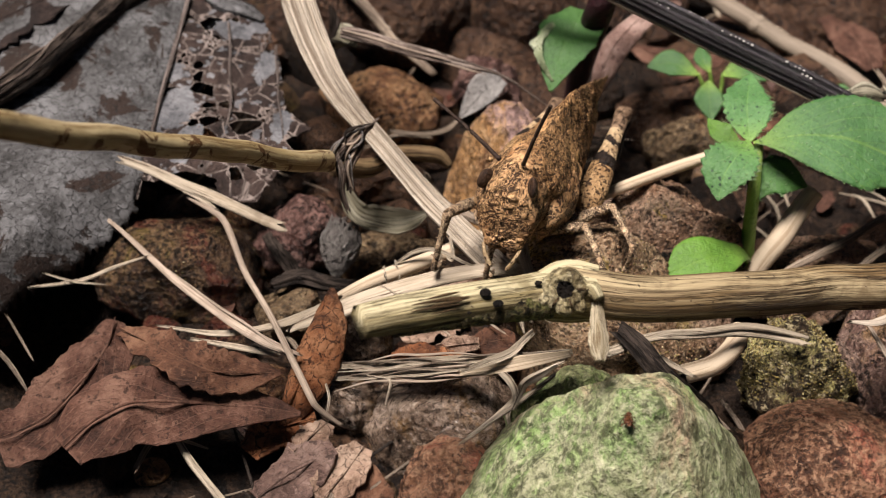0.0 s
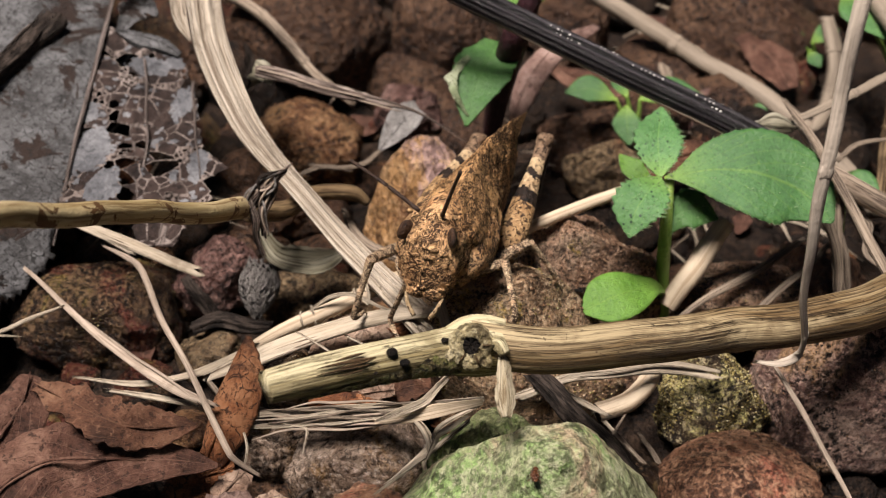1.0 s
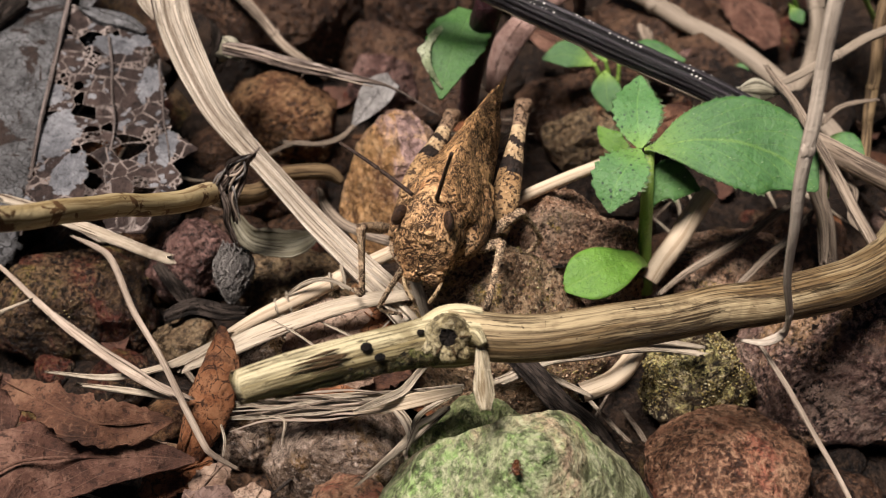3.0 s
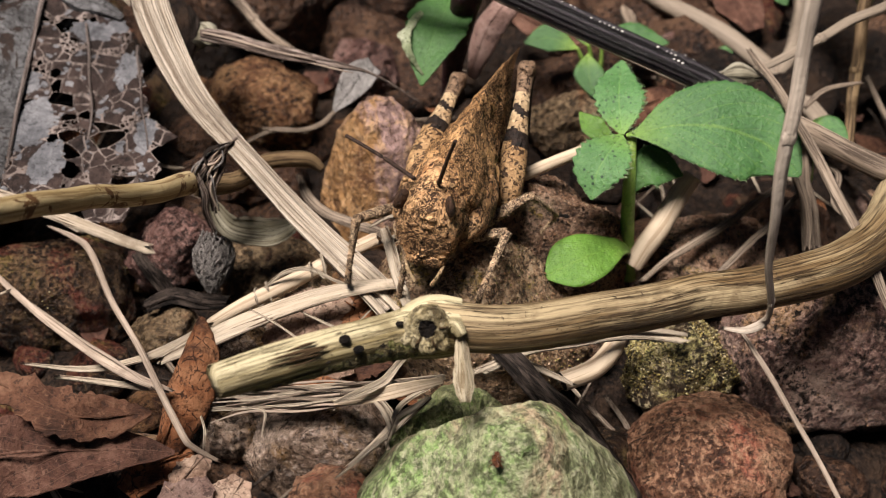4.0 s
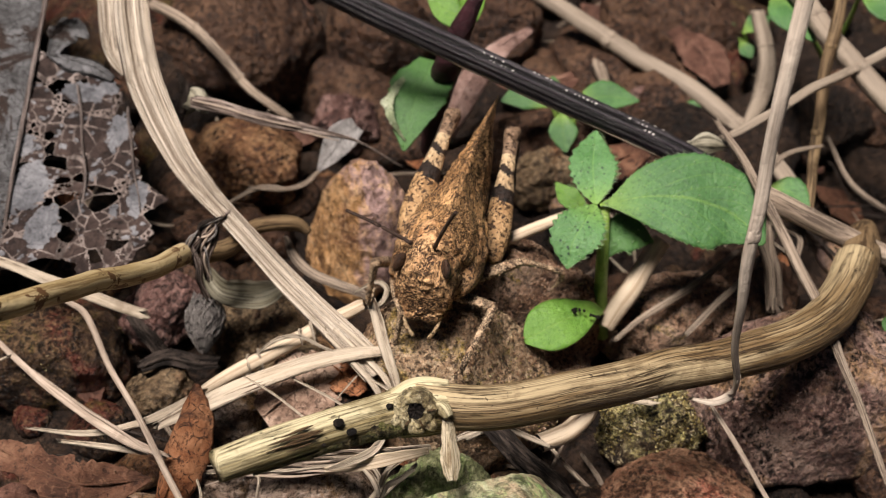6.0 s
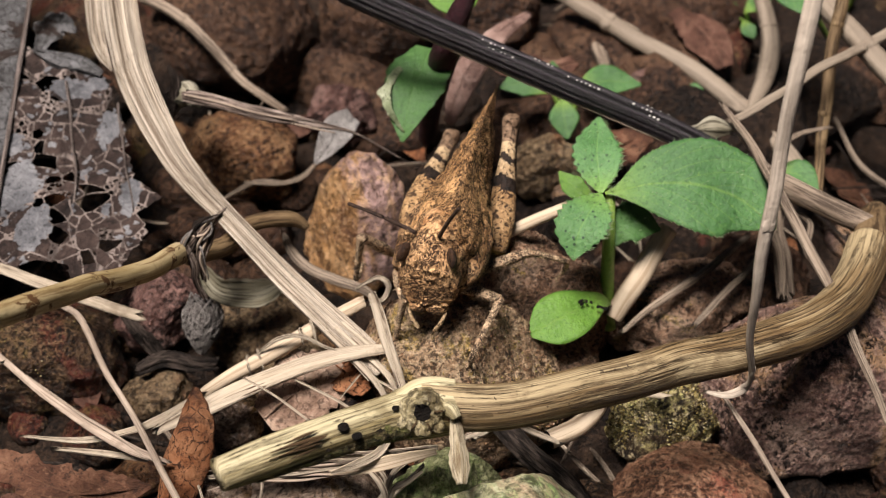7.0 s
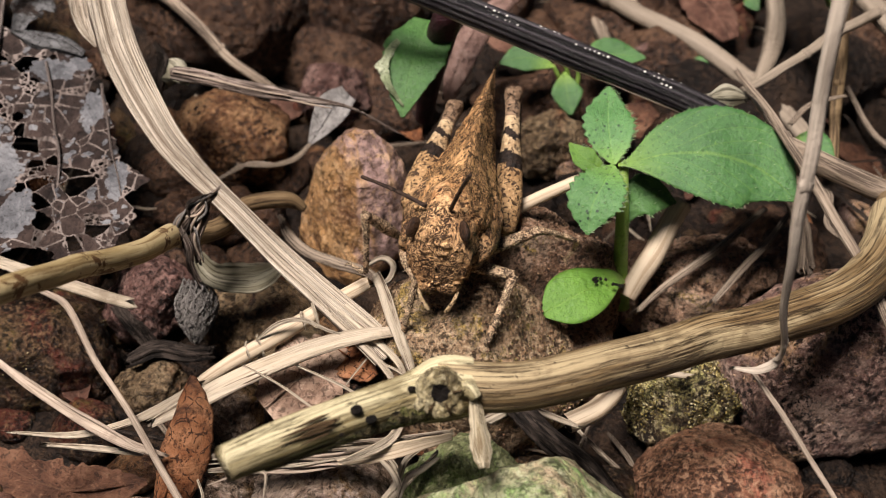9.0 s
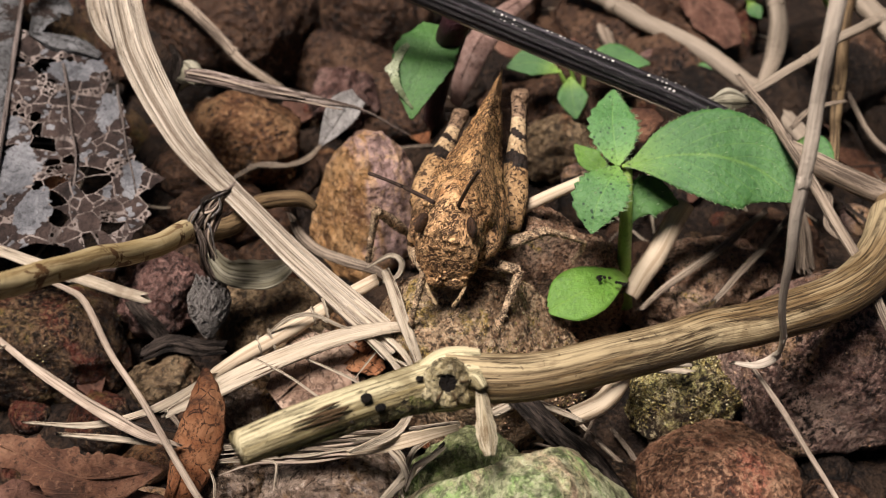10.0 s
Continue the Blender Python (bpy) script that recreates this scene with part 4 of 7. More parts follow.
# ---- broad dry grass blade ----
def build_blade():
    pts = [(-3.50, 5.47, 2.75), (-3.33, 4.71, 2.60), (-3.15, 4.14, 2.45), (-2.94, 3.69, 2.27), (-2.54, 3.14, 1.97), (-2.25, 2.86, 1.81), (-1.93, 2.60, 1.67), (-1.32, 2.10, 1.43), (-0.84, 1.71, 1.29), (-0.39, 1.33, 1.17)]
    ob = thing("grass_blade", pts[-1], "broad dry straw-coloured grass blade with fine ribs", "grass blade")
    tops = [(0.25, -0.5, 0.8), (0.4, -0.45, 0.8), (0.5, -0.4, 0.75), (0.3, -0.4, 0.85), (0.05, -0.5, 0.85), (-0.15, -0.5, 0.85), (0.15, -0.5, 0.85), (0.25, -0.4, 0.9), (0.1, -0.3, 0.95), (0.1, -0.3, 0.95)]
    g = leaf(pts, [0.15, 0.175, 0.19, 0.18, 0.14, 0.12, 0.098, 0.122, 0.14, 0.16], nu=110, nv=36, fold=0.12, rough=0.03, thick=0.02, ragged=0.05, ups=tops)
    k = len(g.v) // 2
    for i, p in enumerate(g.v[:k]):
        u, s = g.uv[i]
        p.z += 0.03 * noise.noise(Vector((u * 7, s * 4, 0))) + 0.008 * noise.noise(Vector((u * 30, s * 3, 3)))
    part("blade", g, BLADE, ob)
    part("sheath", leaf([(-3.84, 5.74, 2.55), (-3.61, 4.86, 2.42), (-3.41, 4.21, 2.32), (-3.26, 4.01, 2.20)], [0.10, 0.12, 0.10, 0.03], up=(0.3, -0.5, 0.8), nu=24, nv=8, curl=0.4, rough=0.03), BLADE, ob, "curled dry edge of the blade")
    for k, (a, b) in enumerate(((0.25, 0.55), (0.5, 0.3), (0.8, 0.7))):
        p, q = Vector(pts[-2]), Vector(pts[-1])
        s = (q - p).cross(UP).normalized() * (a - 0.5) * 0.34
        part("strand", tube([p + s, q + s * 1.3 + Vector((0.05, -0.05, 0.02)), q + s * 2.0 + Vector((0.22 * b + 0.1, -0.25, -0.12))], [0.03, 0.035, 0.012], 6, 12, 0.4, seed=k), STRAW, ob, "frayed straw strand")


build_blade()


# ---- loose straws ----
def straw(pts, r, mat=None, label="thin pale dry straw on the gravel", flat=0.42, strands=1, spread=0.05, seed=0, jag=0.12, name="straw", ridge=0.5, n=30):
    radii = [v * 0.9 for v in r] if isinstance(r, (list, tuple)) else [r * 0.8, r, r, r * 0.55]
    mat = mat or STRAW
    rng = random.Random(seed)
    tip = Vector((rng.uniform(-0.5, 0.5), -0.35, 0.9))
    if strands == 1 and name == "straw":
        return solo(name, tube(pts, radii, 14, n, flat, up=tip, ridge=ridge, freq=3.0, wob=0.025, seed=seed + 0.5, jag=jag), mat, label, "straw", "straws")
    ob = thing(name, pts[-1], label, "straw" if name == "straw" else "dry reed", "straws" if name == "straw" else "dry reeds")
    if strands == 1:
        part("shaft", tube(pts, radii, 16, n, max(flat, 0.6), up=tip, ridge=ridge * 0.5, freq=3.0, wob=0.03, seed=seed + 0.5, jag=jag), mat, ob)
        line = smooth_line(pts, 100)
        for s in (0.33, 0.7):
            i = int(s * 96)
            w = float(np.interp(s, np.linspace(0, 1, len(radii)), radii)) * 1.05
            part("node", tube([line[i], line[i + 1], line[i + 2]], [w * 0.95, w * 1.08, w * 0.92], 12, 6, max(flat, 0.6), up=tip, ridge=0.25, seed=seed), mat, ob, "slightly swollen joint")
        return ob
    for k in range(strands):
        d0 = Vector((rng.uniform(-1, 1), rng.uniform(-1, 1), rng.uniform(-0.5, 0.5))) * spread
        d1 = Vector((rng.uniform(-1, 1), rng.uniform(-1, 1), rng.uniform(-0.5, 0.5))) * spread
        m = len(pts) - 1
        p = [Vector(q) + d0.lerp(d1, i / m) for i, q in enumerate(pts)]
        part("strand", tube(p, [v / strands ** 0.5 * rng.uniform(0.7, 1.2) for v in radii], 10, n, flat, up=tip, ridge=0.5, wob=0.05 if name == "straw" else 0.09, seed=(seed + k) * 1.37, jag=jag), mat, ob)
    return ob


straw([(-4.36, 2.25, 1.25), (-3.90, 2.15, 1.20), (-3.23, 1.98, 1.12), (-2.69, 1.93, 1.00)], [0.05, 0.06, 0.065, 0.06], label="flat white split straw below the ochre twig", seed=1, ridge=0.2, flat=0.35)
straw([(-3.99, 2.35, 1.00), (-3.67, 2.26, 0.95), (-3.42, 2.15, 0.90)], [0.02, 0.035, 0.02], seed=2)
straw([(-3.55, 1.90, 1.18), (-3.34, 1.84, 1.12), (-3.17, 1.74, 1.05), (-2.83, 1.26, 0.92), (-2.48, 0.75, 0.92), (-2.12, 0.22, 0.92), (-1.93, -0.03, 0.85), (-1.85, -0.07, 0.78), (-1.65, -0.05, 0.60)], [0.015, 0.03, 0.034, 0.032, 0.032, 0.034, 0.032, 0.028, 0.018], mat=REED, label="sharply bent beige straw across dead leaves", seed=3, n=48, flat=0.8, ridge=0.15)
straw([(-4.56, 2.01, 0.75), (-3.89, 1.46, 0.82), (-3.30, 1.00, 0.84), (-2.56, 0.56, 0.86), (-2.17, 0.40, 0.86)], [0.02, 0.032, 0.042, 0.052, 0.03], REED, label="long greyish beige split straw", seed=4, flat=0.45, ridge=0.3, n=40)
straw([(-3.60, 1.26, 0.85), (-3.10, 0.90, 0.88), (-2.70, 0.66, 0.90), (-2.30, 0.43, 0.88)], [0.008, 0.014, 0.016, 0.01], REED, "thin fibre split from a straw", seed=53)
straw([(-3.54, 0.76, 0.60), (-2.97, 0.72, 0.66), (-2.56, 0.80, 0.74), (-2.24, 0.94, 0.84), (-1.97, 1.12, 0.92)], [0.012, 0.03, 0.035, 0.045, 0.03], seed=5)
straw([(-3.18, 0.64, 0.62), (-2.76, 0.61, 0.66), (-2.37, 0.53, 0.70)], [0.02, 0.03, 0.025], seed=6)
straw([(-1.95, 1.11, 0.97), (-1.52, 1.37, 1.12), (-1.06, 1.76, 1.16), (-0.62, 2.04, 1.28)], [0.06, 0.08, 0.08, 0.07], SMOOTH, "stout round pale straw leading to the grasshopper", flat=0.9, ridge=0.12, seed=7)
for k, (s0, turns) in enumerate(((0.27, 1.6), (0.60, 2.2))):
    axis = [Vector((-1.95, 1.11, 0.97)).lerp(Vector((-0.62, 1.94, 1.38)), s0 + 0.012 * i / 8) for i in range(int(turns * 8) + 1)]
    along = Vector((1.33, 0.83, 0.41)).normalized()
    side = along.cross(UP).normalized()
    ring = [c + along * 0.012 * i + (side * math.cos(i * math.pi / 4) + side.cross(along) * math.sin(i * math.pi / 4)) * (0.088 + 0.012 * math.sin(i * 1.9)) for i, c in enumerate(axis)]
    straw(ring, 0.014, label="thin fibre wound round the stout pale straw", seed=90 + k, jag=0.0, ridge=0.2, n=60)
straw([(-2.30, 0.76, 0.82), (-1.90, 0.94, 0.98), (-1.31, 1.20, 1.16), (-0.71, 1.40, 1.29), (-0.12, 1.47, 1.35)], [0.04, 0.095, 0.095, 0.08, 0.03], label="flat pale split straw curving under the grasshopper", seed=8, flat=0.35, ridge=0.25)
straw([(-1.52, 1.40, 1.20), (-1.36, 1.48, 1.30), (-1.15, 1.54, 1.30), (-0.90, 1.45, 1.30), (-0.66, 1.40, 1.30)], [0.01, 0.022, 0.02, 0.016, 0.008], label="curled pale straw shred", seed=9)
straw([(-0.53, 1.94, 1.50), (-0.42, 1.67, 1.45), (-0.31, 1.36, 1.38), (-0.19, 1.06, 1.25)], [0.045, 0.06, 0.055, 0.04], label="short flat pale straw under the head", seed=10)
straw([(-1.52, 3.21, 0.90), (-1.43, 3.07, 0.80), (-1.23, 2.90, 0.75), (-0.95, 2.74, 0.80), (-0.64, 2.53, 0.90), (-0.47, 2.03, 1.20)], [0.03, 0.05, 0.055, 0.06, 0.05, 0.03], STRAW_GREY, "curled brownish straw shaving", seed=11)
straw([(-0.71, 2.29, 1.20), (-0.52, 2.30, 1.35), (-0.40, 2.17, 1.40), (-0.43, 1.98, 1.40), (-0.56, 1.95, 1.35)], [0.015, 0.03, 0.032, 0.03, 0.015], label="small pale straw curl", seed=12)


def build_bundle():
    """Split, flattened straw lying across the grey stone: ribbons, one folded over, and loose fibres."""
    ob = thing("straw", (-0.9, 0.4, 1.05), "bundle of split straw ribbons beneath the thick stalk", "straw", "straws")
    view = (0.1, -0.75, 0.65)
    ways = (
        ([(-1.89, 0.58, 0.61), (-1.37, 0.50, 0.86), (-0.85, 0.41, 1.10), (-0.31, 0.32, 1.34), (0.14, 0.28, 1.54)], [0.02, 0.03, 0.035, 0.035, 0.02]),
        ([(-1.89, 0.47, 0.57), (-1.40, 0.40, 0.80), (-0.92, 0.33, 1.03), (-0.43, 0.26, 1.27), (0.09, 0.24, 1.50)], [0.015, 0.03, 0.03, 0.035, 0.02]),
        ([(-0.73, 0.23, 1.15), (-0.46, 0.19, 1.31), (-0.20, 0.19, 1.44), (0.13, 0.21, 1.58)], [0.02, 0.05, 0.055, 0.025]),
        ([(-0.72, 0.17, 1.22), (-0.53, 0.14, 1.40), (-0.34, 0.22, 1.48), (-0.25, 0.42, 1.46), (-0.20, 0.69, 1.30)], [0.012, 0.032, 0.035, 0.03, 0.025]),
    )
    for k, (way, half) in enumerate(ways):
        part("ribbon", leaf(way, half, up=view, nu=60, nv=12, fold=0.25, rough=0.03, ragged=0.15, thick=0.02, seed=30 + k), STRAW if k != 2 else SMOOTH, ob, "flattened split straw ribbon")
    rng = random.Random(77)
    for k in range(16):
        way = ways[k % 2][0]
        drop = Vector((0, -0.04, -0.04)) * rng.uniform(-1.2, 1.6)
        a, b = rng.uniform(0, 0.35), rng.uniform(0.6, 1.0)
        line = smooth_line(way, 40)
        pts = [Vector(line[int(40 * (a + (b - a) * m / 4))]) + drop + Vector((rng.uniform(-1, 1), rng.uniform(-1, 0.3), rng.uniform(-0.5, 1))) * 0.035 for m in range(5)]
        part("fibre", tube(pts, [0.006, 0.014, 0.016, 0.012, 0.005], 6, 24, 0.6, wob=0.03, seed=k * 1.9), (STRAW, STRAW_GREY, REED)[k % 3], ob, "thin loose fibre")


build_bundle()
straw([(1.85, 0.79, 2.03), (2.07, 0.81, 1.98), (2.31, 0.88, 1.96), (2.56, 1.05, 1.88)], [0.012, 0.022, 0.02, 0.01], BARK, "thin dark rootlet under the thick stalk", seed=75, jag=0.02)
straw([(-0.39, 0.16, 1.31), (-0.30, 0.05, 1.33), (-0.24, -0.08, 1.32), (-0.24, -0.17, 1.26)], [0.022, 0.03, 0.026, 0.015], label="short white forked straw beside the green stone", seed=71, jag=0.03)
straw([(-0.25, -0.19, 1.27), (-0.20, -0.08, 1.38), (-0.17, -0.08, 1.47), (-0.07, -0.10, 1.60), (0.03, -0.10, 1.73)], [0.012, 0.028, 0.03, 0.028, 0.014], label="curved white straw leaning on the green stone", seed=72, jag=0.03)
straw([(-1.91, 0.38, 0.62), (-1.85, 0.23, 0.60), (-1.85, 0.14, 0.49)], 0.012, label="hair-thin fibre hanging from the straw bundle", seed=73)
straw([(-1.48, 0.34, 0.84), (-1.32, 0.27, 0.90), (-1.32, 0.16, 0.77)], 0.012, label="hair-thin fibre hanging from the straw bundle", seed=74)
straw([(-1.90, 0.73, 0.55), (-1.55, 0.64, 0.60), (-1.07, 0.58, 0.75)], [0.02, 0.04, 0.03], STRAW_GREY, seed=15)
straw([(-0.44, 0.57, 0.90), (-0.28, 0.42, 0.85), (-0.30, 0.20, 0.80), (-0.25, 0.02, 0.80)], 0.02, label="thin white curled fibre", seed=16)
straw([(0.05, 0.57, 1.10), (-0.19, 0.40, 1.00), (-0.28, 0.18, 0.95), (-0.56, -0.17, 0.90)], 0.02, label="thin white fibre over the green stone", seed=17)
straw([(0.03, 0.32, 1.20), (-0.18, 0.09, 1.10), (-0.39, -0.13, 1.05), (-0.59, -0.34, 1.00)], 0.022, label="thin white fibre over the green stone", seed=18)
straw([(0.43, 0.62, 1.25), (0.79, 0.86, 1.30), (1.27, 1.10, 1.25), (1.74, 1.35, 1.15), (2.20, 1.43, 1.00)], [0.05, 0.06, 0.065, 0.07, 0.035], label="flat pale straw below the thick stalk", seed=19, strands=2, spread=0.03)


def build_hollow_straw():
    pts = [(1.62, 1.48, 1.02), (1.55, 1.29, 0.93), (1.40, 1.13, 0.84), (1.14, 0.99, 0.80)]
    ob = thing("straw", pts[-1], "short curved pale hollow straw piece", "straw", "straws")
    part("shaft", tube(pts, [0.085, 0.092, 0.09, 0.086], 18, 30, 1.0, ridge=0.06, seed=20, ends=False), SMOOTH, ob)
    end, back = Vector(pts[-1]), (Vector(pts[-2]) - Vector(pts[-1])).normalized()
    # near-black plug stands in for the shade within the open end
    part("rim", tube([end, end + back * 0.01, end + back * 0.07, end + back * 0.10], [0.086, 0.066, 0.058, 0.02], 18, 8, 1.0, seed=3), DARK_PITH, ob, "dark plug painting the shade of the hollow")
    part("torn_edge", tube([end + Vector((0.02, -0.02, 0.075)), end + Vector((-0.03, -0.03, 0.04)), end + Vector((-0.05, -0.02, -0.03))], [0.016, 0.02, 0.01], 7, 12, 0.6, ridge=0.4, seed=5), PITH, ob, "pale torn rim")


build_hollow_straw()
straw([(0.69, 0.88, 1.20), (0.97, 0.91, 1.00), (1.22, 0.88, 0.90)], 0.025, label="thin torn shred of pale straw", seed=21)
straw([(1.37, 1.15, 0.40), (1.57, 1.03, 0.28), (1.79, 0.87, 0.20)], 0.026, STRAW_GREY, seed=22)
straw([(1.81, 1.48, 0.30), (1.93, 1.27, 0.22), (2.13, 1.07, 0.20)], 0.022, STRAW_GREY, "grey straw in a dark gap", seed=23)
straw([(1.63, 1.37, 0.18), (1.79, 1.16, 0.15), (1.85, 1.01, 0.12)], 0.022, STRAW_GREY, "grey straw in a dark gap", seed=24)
straw([(2.45, 0.79, 1.85), (2.68, 0.57, 1.65), (2.97, 0.27, 1.35), (3.33, -0.15, 1.00)], [0.02, 0.028, 0.028, 0.024], REED, label="thin grey-beige straw hanging over a stone", seed=25)
straw([(2.32, 0.80, 1.85), (2.45, 0.69, 1.98), (2.57, 0.70, 2.10), (2.55, 0.63, 2.40), (2.43, 0.58, 2.85), (2.36, 0.58, 3.35), (2.33, 0.65, 3.85), (2.33, 0.85, 4.35), (2.33, 1.08, 5.05), (2.40, 1.46, 5.60)], [0.02, 0.035, 0.04, 0.045, 0.05, 0.055, 0.06, 0.06, 0.065, 0.065], PALE_REED, "upright grey-brown stem with a hooked foot", seed=26, n=50, name="dry_reed")
straw([(2.71, 4.04, 2.30), (2.89, 3.64, 2.25), (3.14, 2.89, 2.20), (3.49, 1.96, 1.98), (3.83, 1.25, 1.60), (4.16, 0.38, 1.20)], [0.03, 0.045, 0.055, 0.06, 0.045, 0.03], STRAW_GREY, "slender grey-brown stem crossing the thick stalk", seed=27, n=40, name="dry_reed")
straw([(3.25, 3.71, 1.75), (3.34, 3.37, 1.40), (3.48, 2.87, 0.90)], [0.09, 0.105, 0.11], STRAW_GREY, "splintered upright grey stub", seed=28, strands=6, spread=0.08, name="dry_reed")
straw([(3.45, 3.40, 1.55), (3.65, 3.31, 1.50), (3.60, 3.05, 1.35), (3.74, 2.88, 1.30)], 0.03, STRAW_GREY, "kinked grey straw shred", seed=29)
straw([(4.20, 6.29, 2.75), (4.11, 5.76, 2.35), (4.05, 5.32, 1.90), (4.02, 4.83, 1.40), (4.00, 4.26, 0.95)], [0.075, 0.075, 0.07, 0.065, 0.05], DULL_TWIG, "tall upright brown stalk", seed=30, name="dry_reed")
straw([(3.65, 7.16, 2.30), (4.03, 6.19, 2.20), (4.40, 5.46, 2.10), (5.08, 4.40, 1.90)], [0.12, 0.13, 0.13, 0.12], STALK_TAN, "broad flat grey grass stem", flat=0.35, seed=31, name="dry_reed")
straw([(0.55, 8.50, 0.95), (1.37, 7.78, 0.90), (2.28, 7.07, 0.80), (3.12, 6.46, 0.70), (3.92, 5.58, 0.50), (4.21, 4.93, 0.40)], [0.10, 0.12, 0.12, 0.12, 0.12, 0.10], STALK_TAN, "long pale grey stalk lying behind", seed=32, n=40, name="dry_reed", flat=0.9)
straw([(2.66, 3.94, 2.08), (3.29, 4.43, 2.14), (3.95, 5.02, 2.17), (4.53, 5.55, 2.13), (5.38, 6.35, 2.08)], [0.04, 0.055, 0.06, 0.06, 0.055], STALK_TAN, "thin beige twig across the dry stalks", seed=33, name="dry_reed")
straw([(2.83, 4.09, 2.12), (2.93, 3.78, 2.10), (3.07, 3.61, 2.00)], 0.045, STRAW, "short beige straw stub", seed=34)
straw([(1.76, 2.52, 0.78), (1.85, 2.64, 0.93), (2.02, 2.85, 1.10), (2.27, 3.22, 1.35)], [0.10, 0.115, 0.12, 0.11], SMOOTH, "thick smooth pale stalk behind the seedling", seed=35, flat=0.95, ridge=0.04, jag=0.015)
straw([(0.2, 2.62, 1.36), (0.55, 2.74, 1.52), (0.9, 2.86, 1.66), (1.3, 3.0, 1.82)], [0.06, 0.065, 0.065, 0.06], SMOOTH, "smooth cream straw behind the hind legs", seed=36, flat=1.0, ridge=0.04)
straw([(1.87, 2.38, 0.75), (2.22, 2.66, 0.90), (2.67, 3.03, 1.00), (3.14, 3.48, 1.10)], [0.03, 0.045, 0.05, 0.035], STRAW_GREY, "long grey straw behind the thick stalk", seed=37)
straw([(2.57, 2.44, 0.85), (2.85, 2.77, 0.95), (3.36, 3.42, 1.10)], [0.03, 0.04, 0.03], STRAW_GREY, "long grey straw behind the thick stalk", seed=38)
straw([(-4.76, 0.90, 0.70), (-4.34, 1.05, 0.75), (-4.12, 1.20, 0.80), (-3.84, 1.38, 0.85)], [0.018, 0.024, 0.024, 0.012], label="forked thin white straw", seed=39)
straw([(-4.73, 1.09, 0.70), (-4.43, 1.01, 0.75), (-4.17, 1.02, 0.75)], 0.014, label="thin white straw splinter", seed=40)
straw([(-3.09, -0.22, 0.42), (-2.81, -0.49, 0.36), (-2.37, -0.92, 0.30)], [0.02, 0.036, 0.034], label="pale straw poking from under a dead leaf", seed=41)
straw([(-4.78, 0.05, 0.80), (-4.59, -0.03, 0.65), (-4.38, -0.18, 0.50)], 0.02, STRAW_GREY, seed=42)
straw([(-4.77, 0.38, 0.80), (-4.62, 0.28, 0.65), (-4.45, 0.14, 0.55)], 0.016, STRAW_GREY, seed=43)
straw([(-3.27, -0.63, 0.30), (-3.23, -0.41, 0.35), (-3.13, -0.19, 0.35)], 0.03, STRAW_GREY, seed=44)
straw([(-3.63, 6.53, 1.30), (-3.19, 6.32, 1.25), (-2.75, 5.88, 1.20), (-2.28, 5.43, 1.05), (-1.79, 5.25, 0.80)], [0.07, 0.075, 0.07, 0.065, 0.05], STRAW_GREY, "curved brown dry reed among stones", seed=45, name="dry_reed", flat=1.0)
straw([(1.56, 7.77, 0.80), (2.10, 7.28, 0.85), (2.36, 7.15, 0.80)], [0.05, 0.10, 0.04], STRAW, "ragged pale husk on a stalk", seed=46)
straw([(1.88, 6.80, 0.60), (1.81, 7.27, 0.60), (1.78, 7.90, 0.60)], 0.08, STRAW_GREY, seed=47)
straw([(3.68, 7.43, 1.40), (3.82, 6.81, 1.00), (3.58, 6.03, 0.70)], 0.11, STALK_TAN, "upright blurred grey stalk", seed=48, name="dry_reed")
straw([(4.31, 5.32, 1.20), (4.55, 4.80, 1.00), (5.07, 4.53, 0.80)], 0.035, STRAW_GREY, seed=49)
straw([(3.44, 4.34, 1.50), (3.61, 4.48, 1.60), (4.00, 4.67, 1.60)], 0.03, STRAW_GREY, seed=50)
straw([(-2.32, 4.07, 0.50), (-2.00, 4.31, 0.55), (-1.64, 4.30, 0.60)], 0.035, STRAW_GREY, seed=51)


rng_bits = random.Random(31)
for k in range(4):
    c = Vector((-1.15 + 0.3 * k + rng_bits.uniform(-0.1, 0.1), 1.15 + rng_bits.uniform(-0.25, 0.25), 1.12 + rng_bits.uniform(-0.1, 0.1)))
    d = Vector((rng_bits.uniform(0.15, 0.45), rng_bits.uniform(-0.3, 0.3), rng_bits.uniform(-0.05, 0.1)))
    straw([c - d, c + Vector((0, 0, 0.03)), c + d], rng_bits.uniform(0.009, 0.016), label="short pale straw chip under the grasshopper", seed=70 + k)


# ---- dark bark, roots, husks ----
def dark_piece(pts, radii, mat, label, name="bark_strip", seed=0, flat=0.7):
    return solo(name, tube(pts, radii, 18, 50, flat, ridge=0.6, freq=3.0, wob=0.05, seed=seed, jag=0.12), mat, label, "bark")


dark_piece([(0.50, 0.85, 1.34), (0.80, 0.62, 1.26), (1.18, 0.37, 1.08), (1.52, 0.13, 0.85), (1.76, -0.08, 0.70)], [0.07, 0.105, 0.11, 0.10, 0.06], BARK, "blackish strip of rotten bark beside the green stone", seed=1)
dark_piece([(-2.94, 2.26, 0.55), (-2.75, 2.06, 0.50), (-2.57, 1.91, 0.40)], [0.06, 0.07, 0.06], BARK, "dark broken twig piece", "broken_twig", 2, 0.9)
dark_piece([(-2.75, 1.77, 0.40), (-2.53, 1.87, 0.42), (-2.22, 1.84, 0.42), (-2.00, 1.90, 0.42)], [0.055, 0.075, 0.075, 0.06], BARK, "dark broken twig piece", "broken_twig", 3, 0.9)
